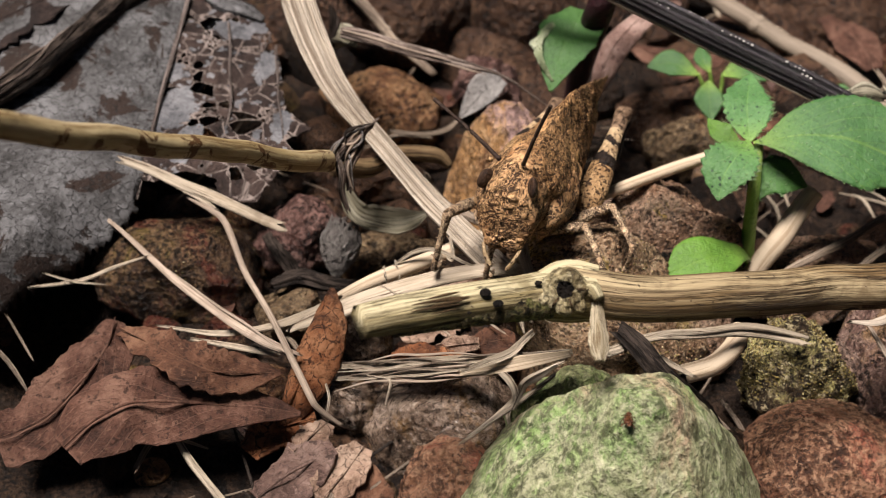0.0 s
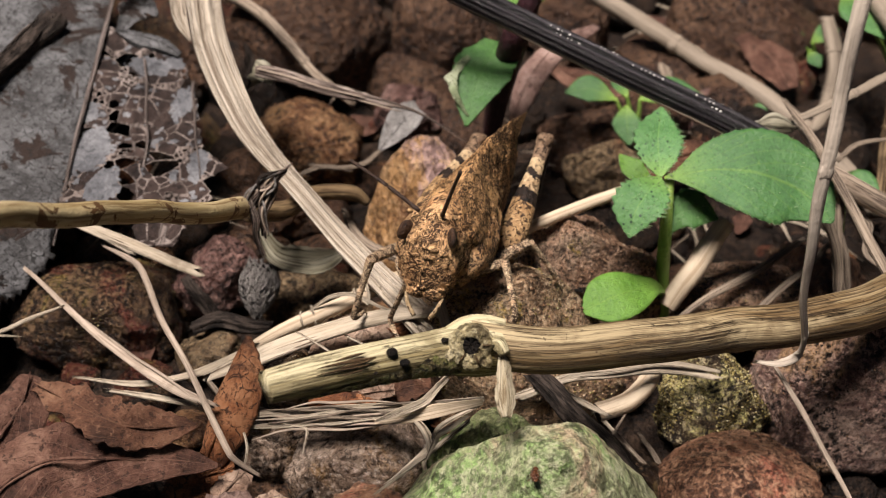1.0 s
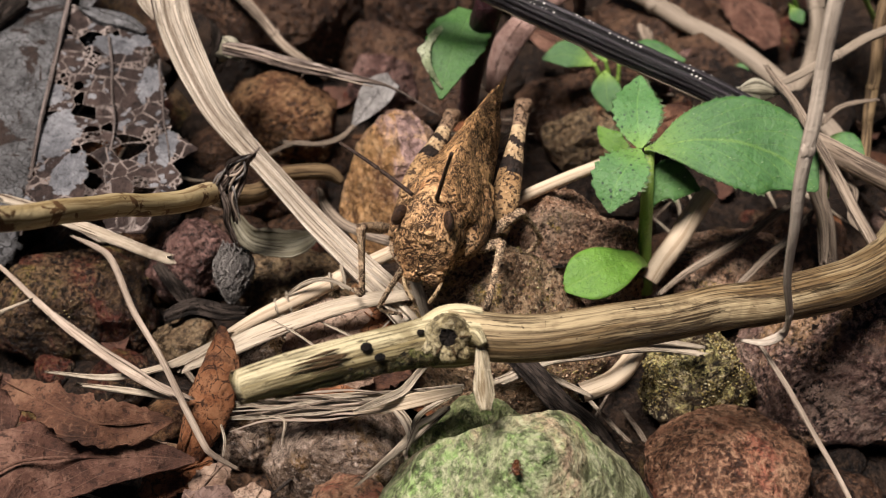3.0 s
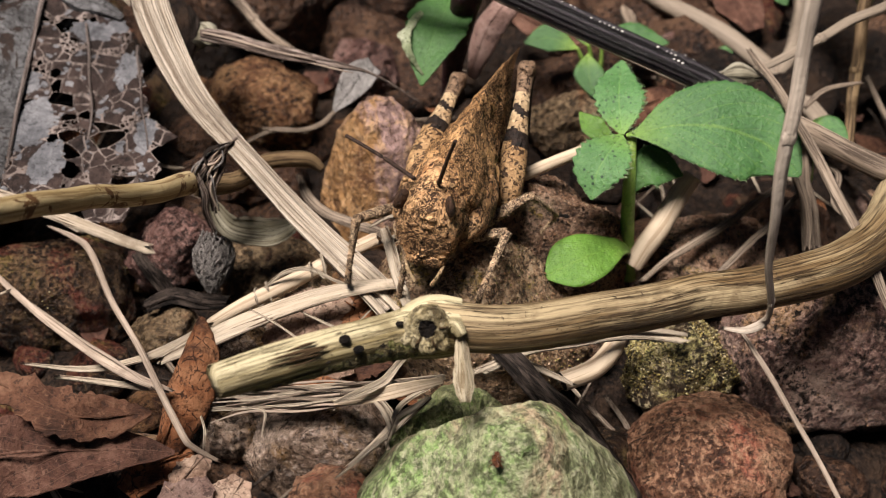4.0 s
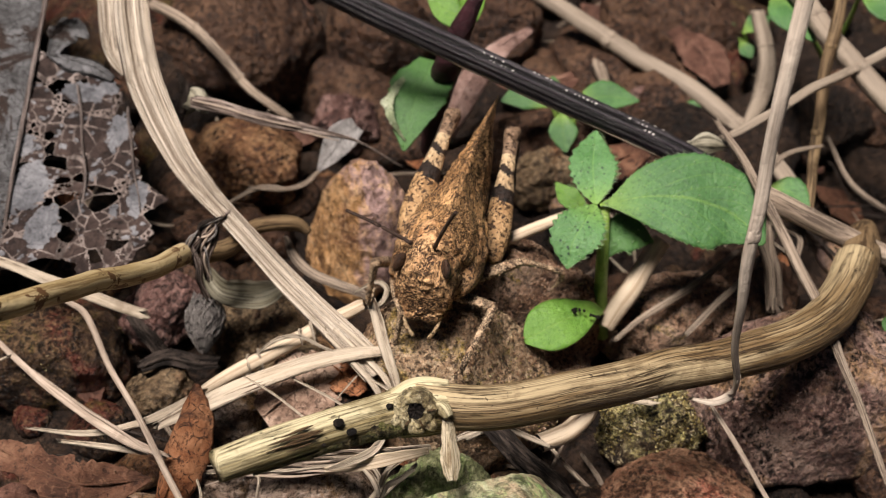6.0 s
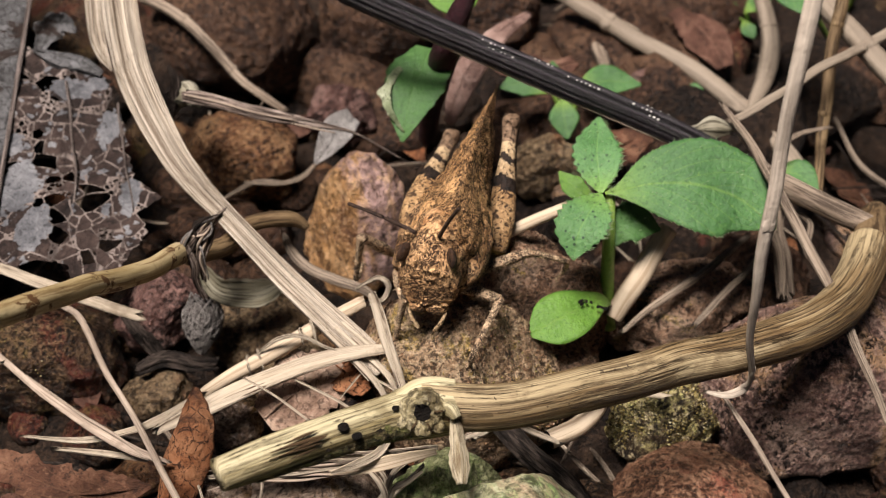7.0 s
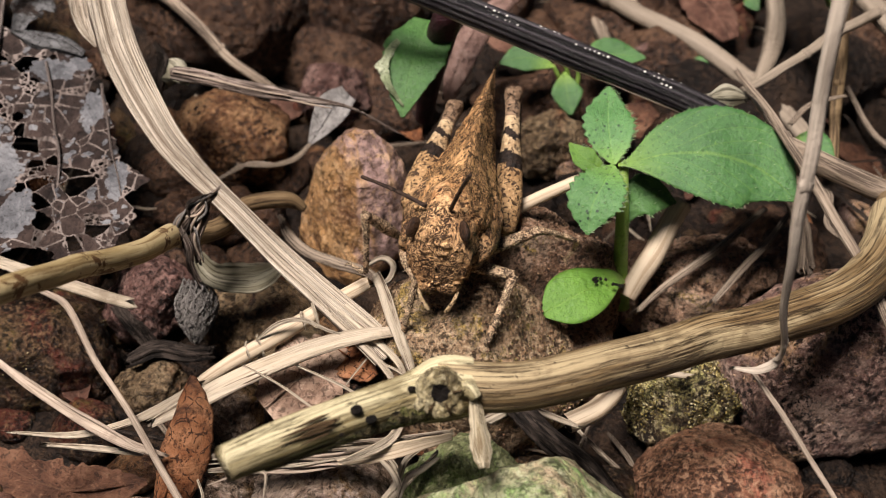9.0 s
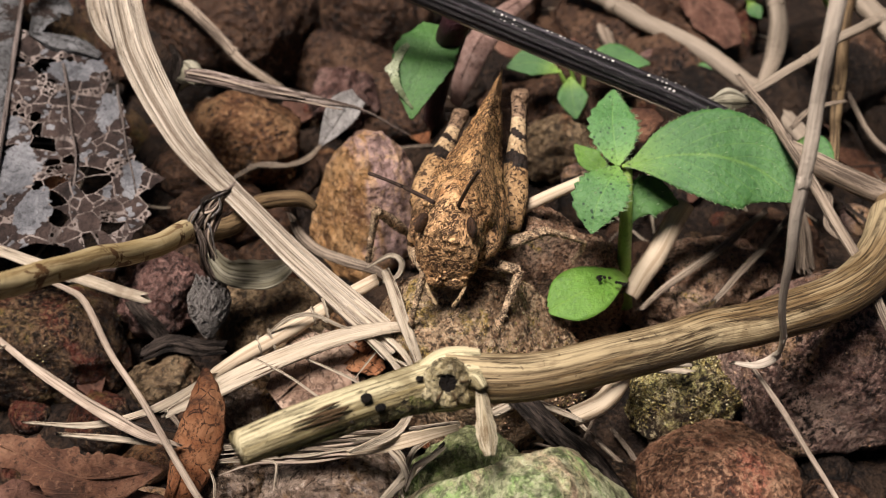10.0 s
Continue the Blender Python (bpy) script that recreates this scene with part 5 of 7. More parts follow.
ROOT_CORE = stone_mat("dark_root_felt", (0.006, 0.005, 0.005), (0.025, 0.022, 0.021), (0.08, 0.074, 0.07), 0.9, 5)


def build_root_tuft():
    top, foot_ = Vector((-2.21, 2.44, 0.74)), Vector((-2.19, 2.05, 0.34))
    ob = thing("root_tuft", foot_, "grey fuzzy tuft of tangled fibrous roots", "root")
    axis = foot_ - top
    side = axis.cross(Vector((0, -0.7, 0.7))).normalized()
    rise = side.cross(axis).normalized()
    if rise.y > 0:
        rise = -rise
    part("core", tube([top, top + axis * 0.3, top + axis * 0.65, foot_], [0.08, 0.14, 0.11, 0.02], 16, 24, 0.5, up=rise, ridge=0.4, seed=3), ROOT_CORE, ob, "dark matted core")
    rng = random.Random(61)
    for k in range(80):
        pts, a, s0 = [], rng.uniform(-1, 1), rng.uniform(-0.1, 0.35)
        for m in range(6):
            s = s0 + (1.0 - s0) * m / 5 * rng.uniform(0.8, 1.0)
            w = float(np.interp(s, [0, 0.3, 0.65, 1], [0.12, 0.19, 0.15, 0.02]))
            a = max(-1.0, min(1.0, a + rng.uniform(-0.85, 0.85)))
            pts.append(top + axis * s + side * a * w * 1.05 + rise * (0.6 * w * math.sqrt(max(0.0, 1 - a * a)) + rng.uniform(0.01, 0.05)))
        part("root_fibre", tube(pts, [0.008, 0.013, 0.012, 0.005], 5, 16, seed=k), GREYROOT, ob)
    return ob


build_root_tuft()
solo("seed_husk", leaf([(-2.29, 2.60, 1.12), (-2.21, 2.52, 1.00), (-2.07, 2.43, 0.85), (-1.86, 2.43, 0.78), (-1.62, 2.51, 0.76), (-1.44, 2.71, 0.78)], [0.02, 0.07, 0.12, 0.15, 0.13, 0.03], up=(0.1, -0.35, 0.9), nu=50, nv=12, curl=0.9, rough=0.03, thick=0.02, seed=5, ragged=0.1), POD, "curled olive-grey seed husk like a shallow cup", "seed husk")
dark_piece([(2.46, 3.86, 2.10), (2.59, 3.88, 2.12), (2.77, 3.91, 2.10)], [0.04, 0.11, 0.05], POD, "small wrinkled tan husk at a stem joint", "seed_husk", 6, 0.9)
dark_piece([(-2.77, 4.30, 1.60), (-2.66, 4.39, 1.70), (-2.51, 4.15, 1.75)], [0.05, 0.12, 0.06], POD, "greenish torn husk at a twig's root", "seed_husk", 7, 0.9)


def build_dark_stalk():
    """Two bark strands twisted round each other, with thin ridges, the paler ones painted highlights."""
    line = [(-6.11, 2.61, 1.29), (-5.66, 3.26, 1.42), (-5.39, 3.99, 1.50), (-5.09, 4.97, 1.66)]
    ob = thing("dark_stalk", line[1], "dark twisted ribbed stalk lying on a grey leaf", "stalk")
    mid = smooth_line(line, 12)
    side = Vector((0.82, -0.42, 0.2)).normalized()
    rise = Vector((0.05, -0.6, 0.8)).normalized()

    def turned(far, first, turns):
        return [Vector(p) + side * far * math.cos(first + turns * k / 12) + rise * far * math.sin(first + turns * k / 12) for k, p in enumerate(mid)]

    for k in range(2):
        part("strand", tube(turned(0.075, k * math.pi, 2.6), [0.105, 0.115, 0.11, 0.10], 16, 60, 0.9, ridge=0.55, freq=3.0, wob=0.04, seed=8 + k), BARK, ob, "dark ribbed bark strand")
    for k in range(7):
        part("ridge", tube(turned(0.165 + 0.01 * (k % 2), 0.25 + k * 0.42, 2.2), [0.008, 0.020, 0.016, 0.006], 6, 40, wob=0.05, seed=k * 2.1), NEEDLE if k % 2 else BARK, ob, "thin bark ridge, paler ones painting a highlight")


build_dark_stalk()
dark_piece([(-2.81, 4.18, 1.50), (-2.75, 4.34, 1.80), (-2.82, 4.41, 2.00)], [0.03, 0.05, 0.02], BARK, "dark splintered bud scales", "bud_scale", 9)


def build_black_stem():
    pts = [(-2.0, 4.72, 3.3), (-0.75, 4.42, 2.92), (0.12, 4.24, 2.68), (0.79, 4.10, 2.50), (1.5, 3.94, 2.32), (2.2, 3.78, 2.14), (2.72, 3.635, 1.975)]
    ob = thing("black_stem", (2.2, 3.78, 2.0), "glossy black ridged dry stem with white specks", "stem")
    part("shaft", tube(pts, [0.122, 0.122, 0.118, 0.118, 0.113, 0.111, 0.108], 90, 60, 1.0, ridge=0.06, freq=5.5, seed=7, flutes=15), BLACKSTEM, ob)
    part("grey_end", tube([(2.66, 3.65, 1.99), (2.9, 3.59, 1.93), (3.3, 3.48, 1.82), (4.1, 3.28, 1.58), (5.2, 3.0, 1.3)], [0.118, 0.115, 0.11, 0.11, 0.1], 18, 40, 1.0, ridge=0.14, freq=3.5, seed=8), STRAW_GREY, ob, "weathered grey end of the stem")
    edge = [Vector(p) + Vector((0, -0.075, -0.09)) for p in pts]
    part("dry_sheath", tube(edge[1:], [0.02, 0.032, 0.034, 0.03, 0.028, 0.02], 8, 50, 0.7, ridge=0.4, wob=0.012, seed=3), STRAW, ob, "tan dry edge along the underside")
    rng = random.Random(3)
    line = smooth_line(pts, 100)
    specks = []
    for _ in range(9):
        start, row = rng.uniform(36, 92), rng.choice((60, 84, 84, 108, 132))
        for m in range(rng.randint(2, 6)):
            specks.append((min(96, int(start + m * rng.uniform(0.9, 1.6))), row))
    for i, row in specks:
        c, t = Vector(line[i]), (Vector(line[i + 3]) - Vector(line[i])).normalized()
        side = t.cross(UP).normalized()
        a = radians(row + rng.uniform(-2, 2))
        p = c - side * -math.cos(a) * 0.119 + side.cross(t) * math.sin(a) * 0.119
        r = rng.uniform(0.006, 0.013)
        part("speck", boulder(p, (r * 1.3, r, r), 0, rng.randint(0, 999), 3, level=1), WHITE_DOT, ob, "white speck")


build_black_stem()


def build_needle():
    ob = thing("needle_twig", (-2.49, 4.06, 1.75), "slender dry grey twig tapering to a needle point", "twig")
    pts = [(-2.60, 4.05, 1.91), (-2.15, 3.94, 1.91), (-1.76, 3.86, 1.90), (-1.42, 3.83, 1.88), (-1.07, 3.79, 1.85), (-0.85, 3.79, 1.78), (-0.40, 3.72, 1.58)]
    part("shaft", tube(pts, [0.06, 0.066, 0.062, 0.046, 0.024, 0.014, 0.006], 20, 70, 0.6, up=(0.1, -0.6, 0.8), ridge=0.55, freq=3.5, wob=0.025, seed=4, jag=0.1), NEEDLE, ob, "splintered grey-brown shaft")
    for k, (a, b, d) in enumerate(((0, 3, 0.035), (1, 4, -0.03))):
        part("sliver", tube([Vector(p) + Vector((0, -0.03, d * (1 - 0.2 * i))) for i, p in enumerate(pts[a:b + 1])], [0.012, 0.018, 0.016, 0.006], 6, 24, 0.6, wob=0.03, seed=k + 2, ridge=0.3), REED, ob, "pale lifted sliver")


build_needle()


# ---- dead leaves ----
def dead_leaf(pts, half, mat, label, name="dead_leaf", **k):
    low = min(pts, key=lambda p: p[2])
    ob = thing(name, low, label, "leaf", "dead leaves")
    part("blade", leaf(pts, half, **k), mat, ob)
    up = Vector(k.get("up", UP))
    rib = [Vector(p) + up * 0.004 for p in pts]
    w = max(half) * 0.035 + 0.004
    part("midrib", tube(rib, [w * 0.5] + [w] * (len(pts) - 2) + [w * 0.4], 7, 30, 0.8, ridge=0.2, wob=0.0), mat, ob, "thin raised midrib")
    return ob


dead_leaf([(-2.01, -0.07, 0.66), (-2.41, -0.13, 0.72), (-2.91, -0.24, 0.78), (-3.35, -0.36, 0.80), (-3.62, -0.55, 0.72), (-3.80, -0.78, 0.60)], [0.02, 0.18, 0.29, 0.33, 0.33, 0.19], L_BROWN, "broad mauve-brown dead leaf with a lifted edge", up=(0, -0.35, 0.95), nu=80, nv=30, rough=0.15, curl=-0.10, ragged=0.10, thick=0.02, seed=2)
dead_leaf([(-2.22, 0.12, 0.92), (-2.51, 0.03, 0.95), (-2.83, -0.04, 0.98), (-3.10, 0.03, 1.00), (-3.40, 0.18, 0.98), (-3.71, 0.35, 0.92)], [0.02, 0.165, 0.21, 0.17, 0.14, 0.06], L_TORN, "torn orange-brown dead leaf with a ragged edge", up=(0.1, -0.3, 0.95), nu=90, nv=22, rough=0.12, curl=0.1, ragged=0.38, thick=0.02, seed=5)
dead_leaf([(-3.80, 0.48, 0.90), (-3.78, 0.14, 0.82), (-3.91, -0.20, 0.70), (-4.10, -0.51, 0.58), (-4.42, -0.74, 0.50)], [0.08, 0.26, 0.32, 0.30, 0.22], L_BROWN, "crumpled mauve-brown flap of a dead leaf", up=(0.15, -0.35, 0.9), nu=50, nv=20, rough=0.15, ragged=0.2, thick=0.02, seed=7)
dead_leaf([(-2.00, 1.04, 1.12), (-2.02, 0.84, 1.02), (-2.05, 0.58, 0.86), (-2.10, 0.35, 0.70), (-2.18, 0.13, 0.50), (-2.24, -0.00, 0.40)], [0.03, 0.165, 0.205, 0.19, 0.12, 0.04], L_RUST, "curled rust-brown leaf standing on its edge", up=(-0.25, -0.55, 0.6), nu=60, nv=20, curl=-0.75, rough=0.07, ragged=0.14, thick=0.03, seed=9)
dead_leaf([(-1.36, 0.57, 0.86), (-1.10, 0.56, 0.97), (-0.78, 0.52, 1.05)], [0.05, 0.10, 0.05], L_RUST, "flat rust-brown leaf scrap on the straw bundle", nu=24, nv=10, rough=0.06, ragged=0.3, thick=0.02, seed=17, up=(0, -0.5, 0.85))
dead_leaf([(-1.00, 0.63, 1.00), (-0.83, 0.60, 1.10), (-0.63, 0.61, 1.16)], [0.03, 0.08, 0.05], L_PALE, "pale grey scrap of dry leaf behind the stalk", nu=24, nv=10, rough=0.08, ragged=0.5, thick=0.02, seed=18, up=(0, -0.6, 0.8))
dead_leaf([(-0.74, 0.62, 1.02), (-0.53, 0.76, 1.05), (-0.33, 0.82, 1.07)], [0.06, 0.13, 0.06], L_TORN, "brown leaf scrap in shade behind the stalk", nu=24, nv=10, rough=0.08, ragged=0.4, thick=0.02, seed=19, up=(0, -0.5, 0.85))
dead_leaf([(-1.42, 1.00, 0.82), (-1.16, 1.22, 0.90), (-0.95, 1.42, 0.94), (-0.80, 1.58, 0.96)], [0.14, 0.32, 0.30, 0.10], L_PALE, "pale flaking leaf scrap under the stalk", nu=30, nv=14, rough=0.10, ragged=0.35, thick=0.02, seed=11, up=(0, -0.3, 0.95))
dead_leaf([(-0.86, 1.55, 0.97), (-0.70, 1.40, 1.00), (-0.52, 1.24, 0.98)], [0.08, 0.18, 0.06], L_RUST, "small orange-brown leaf scrap", nu=20, nv=10, rough=0.08, ragged=0.35, thick=0.02, seed=12, up=(0, -0.3, 0.95))
dead_leaf([(-2.02, -0.27, 0.42), (-1.92, -0.12, 0.46), (-1.81, 0.08, 0.46)], [0.06, 0.14, 0.08], L_PALE, "small pale torn leaf scrap", nu=20, nv=10, rough=0.08, ragged=0.4, thick=0.03, seed=13)
dead_leaf([(-2.20, -0.74, 0.35), (-1.97, -0.46, 0.40), (-1.69, -0.20, 0.42)], [0.12, 0.24, 0.08], L_PURPLE, "crumpled grey-brown leaf scrap", nu=24, nv=12, rough=0.14, ragged=0.4, thick=0.03, seed=14)
dead_leaf([(-1.69, -0.62, 0.30), (-1.56, -0.34, 0.36), (-1.46, -0.06, 0.40)], [0.14, 0.2, 0.08], L_PALE, "buff leaf scrap with a rolled rim", nu=24, nv=12, rough=0.1, curl=0.3, ragged=0.25, thick=0.03, seed=15)
dead_leaf([(-2.42, -0.25, 0.30), (-2.24, 0.00, 0.35), (-1.93, 0.16, 0.40)], [0.1, 0.2, 0.1], L_RUST, "shaded rust-brown leaf scrap", nu=24, nv=12, rough=0.1, ragged=0.25, thick=0.03, seed=16)
dead_leaf([(-1.00, 4.87, 1.12), (-1.15, 4.69, 1.06), (-1.26, 4.47, 0.98), (-1.35, 4.31, 0.90)], [0.10, 0.17, 0.11, 0.02], L_ASH, "ash-grey dry petal on a thin stalk", "dry_petal", up=(0.2, -0.5, 0.8), nu=20, nv=10, curl=0.35, rough=0.04, thick=0.015, seed=17)
straw([(-1.34, 4.33, 0.90), (-1.49, 4.19, 0.80), (-1.73, 4.12, 0.75), (-2.11, 4.14, 0.70)], [0.02, 0.035, 0.03, 0.02], STRAW_GREY, "thin grey stalk of a dry petal", seed=52)
dead_leaf([(0.88, 6.72, 1.35), (0.49, 6.03, 1.50), (0.23, 5.50, 1.45), (0.10, 5.28, 1.20), (0.03, 5.25, 0.80)], [0.05, 0.14, 0.17, 0.15, 0.06], L_MAUVE, "arched mauve-brown dry leaf", up=(-0.3, -0.6, 0.6), nu=30, nv=10, curl=-0.3, rough=0.03, thick=0.02, seed=18)
dead_leaf([(1.61, 4.87, 0.55), (1.94, 5.27, 0.60), (2.34, 5.54, 0.60)], [0.1, 0.25, 0.1], L_TORN, "brown dead leaf behind the seedling", nu=24, nv=10, rough=0.12, ragged=0.2, thick=0.02, seed=19)
dead_leaf([(0.44, 6.92, 0.60), (1.02, 6.59, 0.65), (1.52, 6.86, 0.60)], [0.1, 0.3, 0.1], L_BROWN, "brown dead leaf among shaded gravel", nu=24, nv=10, rough=0.12, ragged=0.2, thick=0.02, seed=20)
dead_leaf([(2.71, 7.55, 0.95), (3.04, 7.11, 0.95), (3.26, 6.51, 0.90)], [0.1, 0.3, 0.1], L_BROWN, "dark brown dead leaf between grey stalks", nu=24, nv=10, rough=0.12, ragged=0.2, thick=0.02, seed=21)
dead_leaf([(-6.62, 3.25, 1.42), (-6.4, 3.93, 1.47), (-6.05, 4.47, 1.54), (-5.63, 5.15, 1.6)], [0.2, 0.42, 0.36, 0.10], MEMBRANE, "blackened decayed leaf beside the dark stalk", nu=40, nv=16, rough=0.10, ragged=0.35, thick=0.02, seed=23)


# ---- decayed grey leaf, eaten to its veins ----
def build_grey_leaf():
    right = [(-2.4, -3.55), (1.2, -4.4), (1.75, -4.2), (2.1, -3.6), (2.3, -2.95), (2.7, -2.72), (3.1, -2.78), (3.3, -2.62), (3.45, -2.66), (3.6, -2.92), (4.0, -2.95), (4.6, -3.12), (5.2, -3.5), (5.6, -3.9), (6.2, -4.4), (7.4, -5.9)]
    ry, rx = [a for a, _ in right], [b for _, b in right]

    def edge(y):
        return float(np.interp(y, ry, rx)) + 0.07 * noise.noise(Vector((y * 2.2, 0, 5))) + 0.06 * noise.noise(Vector((y * 7, 0, 9))) + 0.03 * noise.noise(Vector((y * 21, 0, 9)))

    lace_rim = [(-4.9, 5.35), (-4.45, 5.2), (-4.2, 5.05), (-3.9, 5.07), (-3.68, 4.98), (-3.38, 4.37), (-3.2, 3.95), (-3.12, 3.62), (-2.95, 3.53), (-2.78, 3.42), (-2.93, 3.2), (-2.84, 2.97), (-2.98, 2.7), (-3.04, 2.3), (-3.4, 2.25), (-3.52, 2.5), (-3.8, 2.5), (-4.0, 2.4), (-4.9, 2.4)]
    film = [(-4.22, 3.35, 0.28, 0.42), (-3.93, 2.88, 0.20, 0.30), (-4.0, 4.72, 0.30, 0.16), (-3.72, 4.84, 0.16, 0.15), (-3.50, 4.28, 0.13, 0.32), (-3.10, 3.38, 0.12, 0.28), (-4.4, 3.9, 0.12, 0.2)]
    gaps = [(-4.02, 3.77, 0.09), (-3.86, 3.50, 0.10), (-3.74, 3.30, 0.09), (-3.69, 2.80, 0.11), (-3.23, 2.88, 0.09), (-4.14, 4.56, 0.07), (-4.20, 4.05, 0.08), (-3.33, 2.60, 0.10)]

    def in_lace(x, y):
        x += 0.035 * noise.noise(Vector((x * 4, y * 4, 5))) + 0.03 * noise.noise(Vector((x * 13, y * 13, 9))) + 0.015 * noise.noise(Vector((x * 30, y * 30, 9)))
        inside = False
        for (ax, ay), (bx, by) in zip(lace_rim, lace_rim[1:] + lace_rim[:1]):
            if (ay > y) != (by > y) and x < ax + (y - ay) / (by - ay) * (bx - ax):
                inside = not inside
        return inside

    def front(x):
        return float(np.interp(x, [-8, -6.2, -5.2, -4.75, -4.35, -4.1, -3.6, -3.2, -2.5], [-0.4, -0.1, 0.35, 1.2, 1.75, 2.25, 2.2, 2.25, 2.5])) + 0.05 * noise.noise(Vector((x * 5, 0, 2))) + 0.03 * noise.noise(Vector((x * 17, 0, 2)))

    def rib_x(y):
        return -4.33 - (y - 3.0) * 0.13

    def height(x, y):
        z = 1.10 + 0.16 * (y - 3.2) + 0.10 * noise.noise(Vector((x * 0.8, y * 0.8, 0.5))) + 0.04 * noise.noise(Vector((x * 2.5, y * 2.5, 0.5)))
        if x < rib_x(y):
            z += min(0.22, (rib_x(y) - x) * 0.3)
        f = front(x)
        if x < -4.0 and y < f + 0.7:
            z -= 0.55 * ((f + 0.7 - y) / 0.7) ** 2 * min(1.0, (-4.0 - x) / 0.6)
        return z

    def sheet(step, x0, x1, y0, y1, lace):
        nx, ny = int((x1 - x0) / step), int((y1 - y0) / step)
        idx, geo, seen = {}, Geo(), {}
        for j in range(ny + 1):
            y = y0 + j * step
            e, rib = edge(y), rib_x(y)
            for i in range(nx + 1):
                x = x0 + i * step
                if (x < rib - 0.02 or not in_lace(x, y)) if lace else (x > e or y < front(x) or x > rib + 0.02):
                    continue
                p = Vector((x, y, height(x, y)))
                kind = "grey"
                if lace:
                    warp = noise.noise_vector(Vector((x * 3, y * 3, 1)))
                    d, c = noise.voronoi(Vector((x * 5.2, y * 5.2, 0)) + 0.35 * warp)
                    d2, c2 = noise.voronoi(Vector((x * 17, y * 17, 5)) + 0.5 * warp)
                    gap, gap2 = d[1] - d[0], d2[1] - d2[0]
                    fine = noise.noise(Vector((x * 9, y * 9, 2))) + 0.6 * noise.noise(Vector((x * 24, y * 24, 6)))
                    patch = max(1 - math.hypot((x - fx) / fw, (y - fy) / fh) for fx, fy, fw, fh in film) + 0.30 * fine + 0.18 * noise.noise(Vector((x * 3.5, y * 3.5, 8)))
                    empty = max(1 - math.hypot(x - gx, y - gy) / gr for gx, gy, gr in gaps) + 0.45 * fine
                    key = noise.noise(Vector((c[0].x * 5.3, c[0].y * 5.3, 3.3)))
                    key2 = noise.noise(Vector((c2[0].x * 7.3, c2[0].y * 7.3, 1.3)))
                    if patch > 0.18:
                        kind = "white"
                    elif gap < 0.028:
                        kind = "vein"
                    elif empty > 0.1 or key > 0.37:
                        kind = "vein" if gap2 < 0.10 and key < 0.1 else "hole"
                    elif key < -0.30:
                        kind = "vein" if gap2 < 0.11 else ("hole" if key2 > 0.02 else "skin")
                    elif key2 > 0.34 and patch > -1.2:
                        kind = "white"
                    else:
                        kind = "skin"
                    if kind == "vein":
                        p.z += 0.008
                seen[(i, j)] = kind
                idx[(i, j)] = len(geo.v)
                geo.v.append(p)
                geo.uv.append((i / nx, j / ny))
        slot = {"grey": 0, "white": 1, "skin": 2, "vein": 3}
        for (i, j), a in list(idx.items()):
            if (i + 1, j) in idx and (i, j + 1) in idx and (i + 1, j + 1) in idx:
                kinds = [seen[k] for k in ((i, j), (i + 1, j), (i + 1, j + 1), (i, j + 1))]
                if kinds.count("hole") >= 3:
                    continue
                solid = [k for k in kinds if k != "hole"]
                kind = "vein" if solid.count("vein") >= 2 else solid[0]
                geo.f.append((a, idx[(i + 1, j)], idx[(i + 1, j + 1)], idx[(i, j + 1)]))
                geo.mi.append(slot[kind])
        return geo

    ob = thing("decayed_leaf", (-4, 3, 0.9), "large decayed grey leaf eaten down to a net of veins", "leaf", "dead leaves")
    for geo, label in ((sheet(0.0082, -4.75, -2.70, 2.15, 5.40, True), "lacy brown half with white film and holes"), (sheet(0.05, -8.0, -4.0, -0.5, 7.2, False), "mottled grey half")):
        half = part("leaf_half", geo, [GREY_FILM, WHITE_FILM, MEMBRANE, NET], ob, label)
        sol = half.modifiers.new("thickness", "SOLIDIFY")
        sol.thickness, sol.offset = 0.00012, -1
    part("midrib", tube([(rib_x(y), y, height(rib_x(y), y) + 0.03) for y in (2.2, 3.2, 4.2, 5.4, 6.6)], [0.012, 0.022, 0.025, 0.028, 0.03], 8, 40, seed=1, ridge=0.2), NET, ob, "thin grey midrib")
    for way in (((-4.05, 4.8), (-3.83, 4.08), (-3.63, 3.37), (-3.61, 2.99), (-3.53, 2.7)), ((-3.45, 4.6), (-3.37, 4.3), (-3.27, 3.98), (-3.17, 3.62), (-3.02, 3.2))):
        part("side_vein", tube([(x, y, height(x, y) + 0.012) for x, y in way], [0.016, 0.015, 0.013, 0.012, 0.006], 6, 40, seed=way[0][0], wob=0.03), NET, ob, "raised pale side vein")
    rim = [(-4.5, 5.22), (-4.2, 5.06), (-3.95, 5.04), (-3.72, 4.98)]
    part("rolled_rim", tube([(x, y, height(x, y) + 0.04) for x, y in rim], [0.03, 0.075, 0.07, 0.03], 24, 60, 0.8, ridge=1.1, freq=4.5, wob=0.06, seed=4), GREY_FILM, ob, "crumpled grey rolled edge")
    part("curled_scrap", leaf([(-4.42, 5.15, 1.48), (-4.36, 5.36, 1.58), (-4.22, 5.48, 1.62), (-4.08, 5.42, 1.56)], [0.05, 0.14, 0.12, 0.02], up=(0.2, -0.7, 0.6), nu=24, nv=10, curl=0.5, rough=0.08, ragged=0.5, seed=3), GREY_FILM, ob, "small curled grey scrap")
    return ob


build_grey_leaf()


# ---- seedling ----
G_HAIR = green_mat("pale_leaf_hair", (0.22, 0.36, 0.16), (0.34, 0.48, 0.25), (0.4, 0.5, 0.3), 0.1)


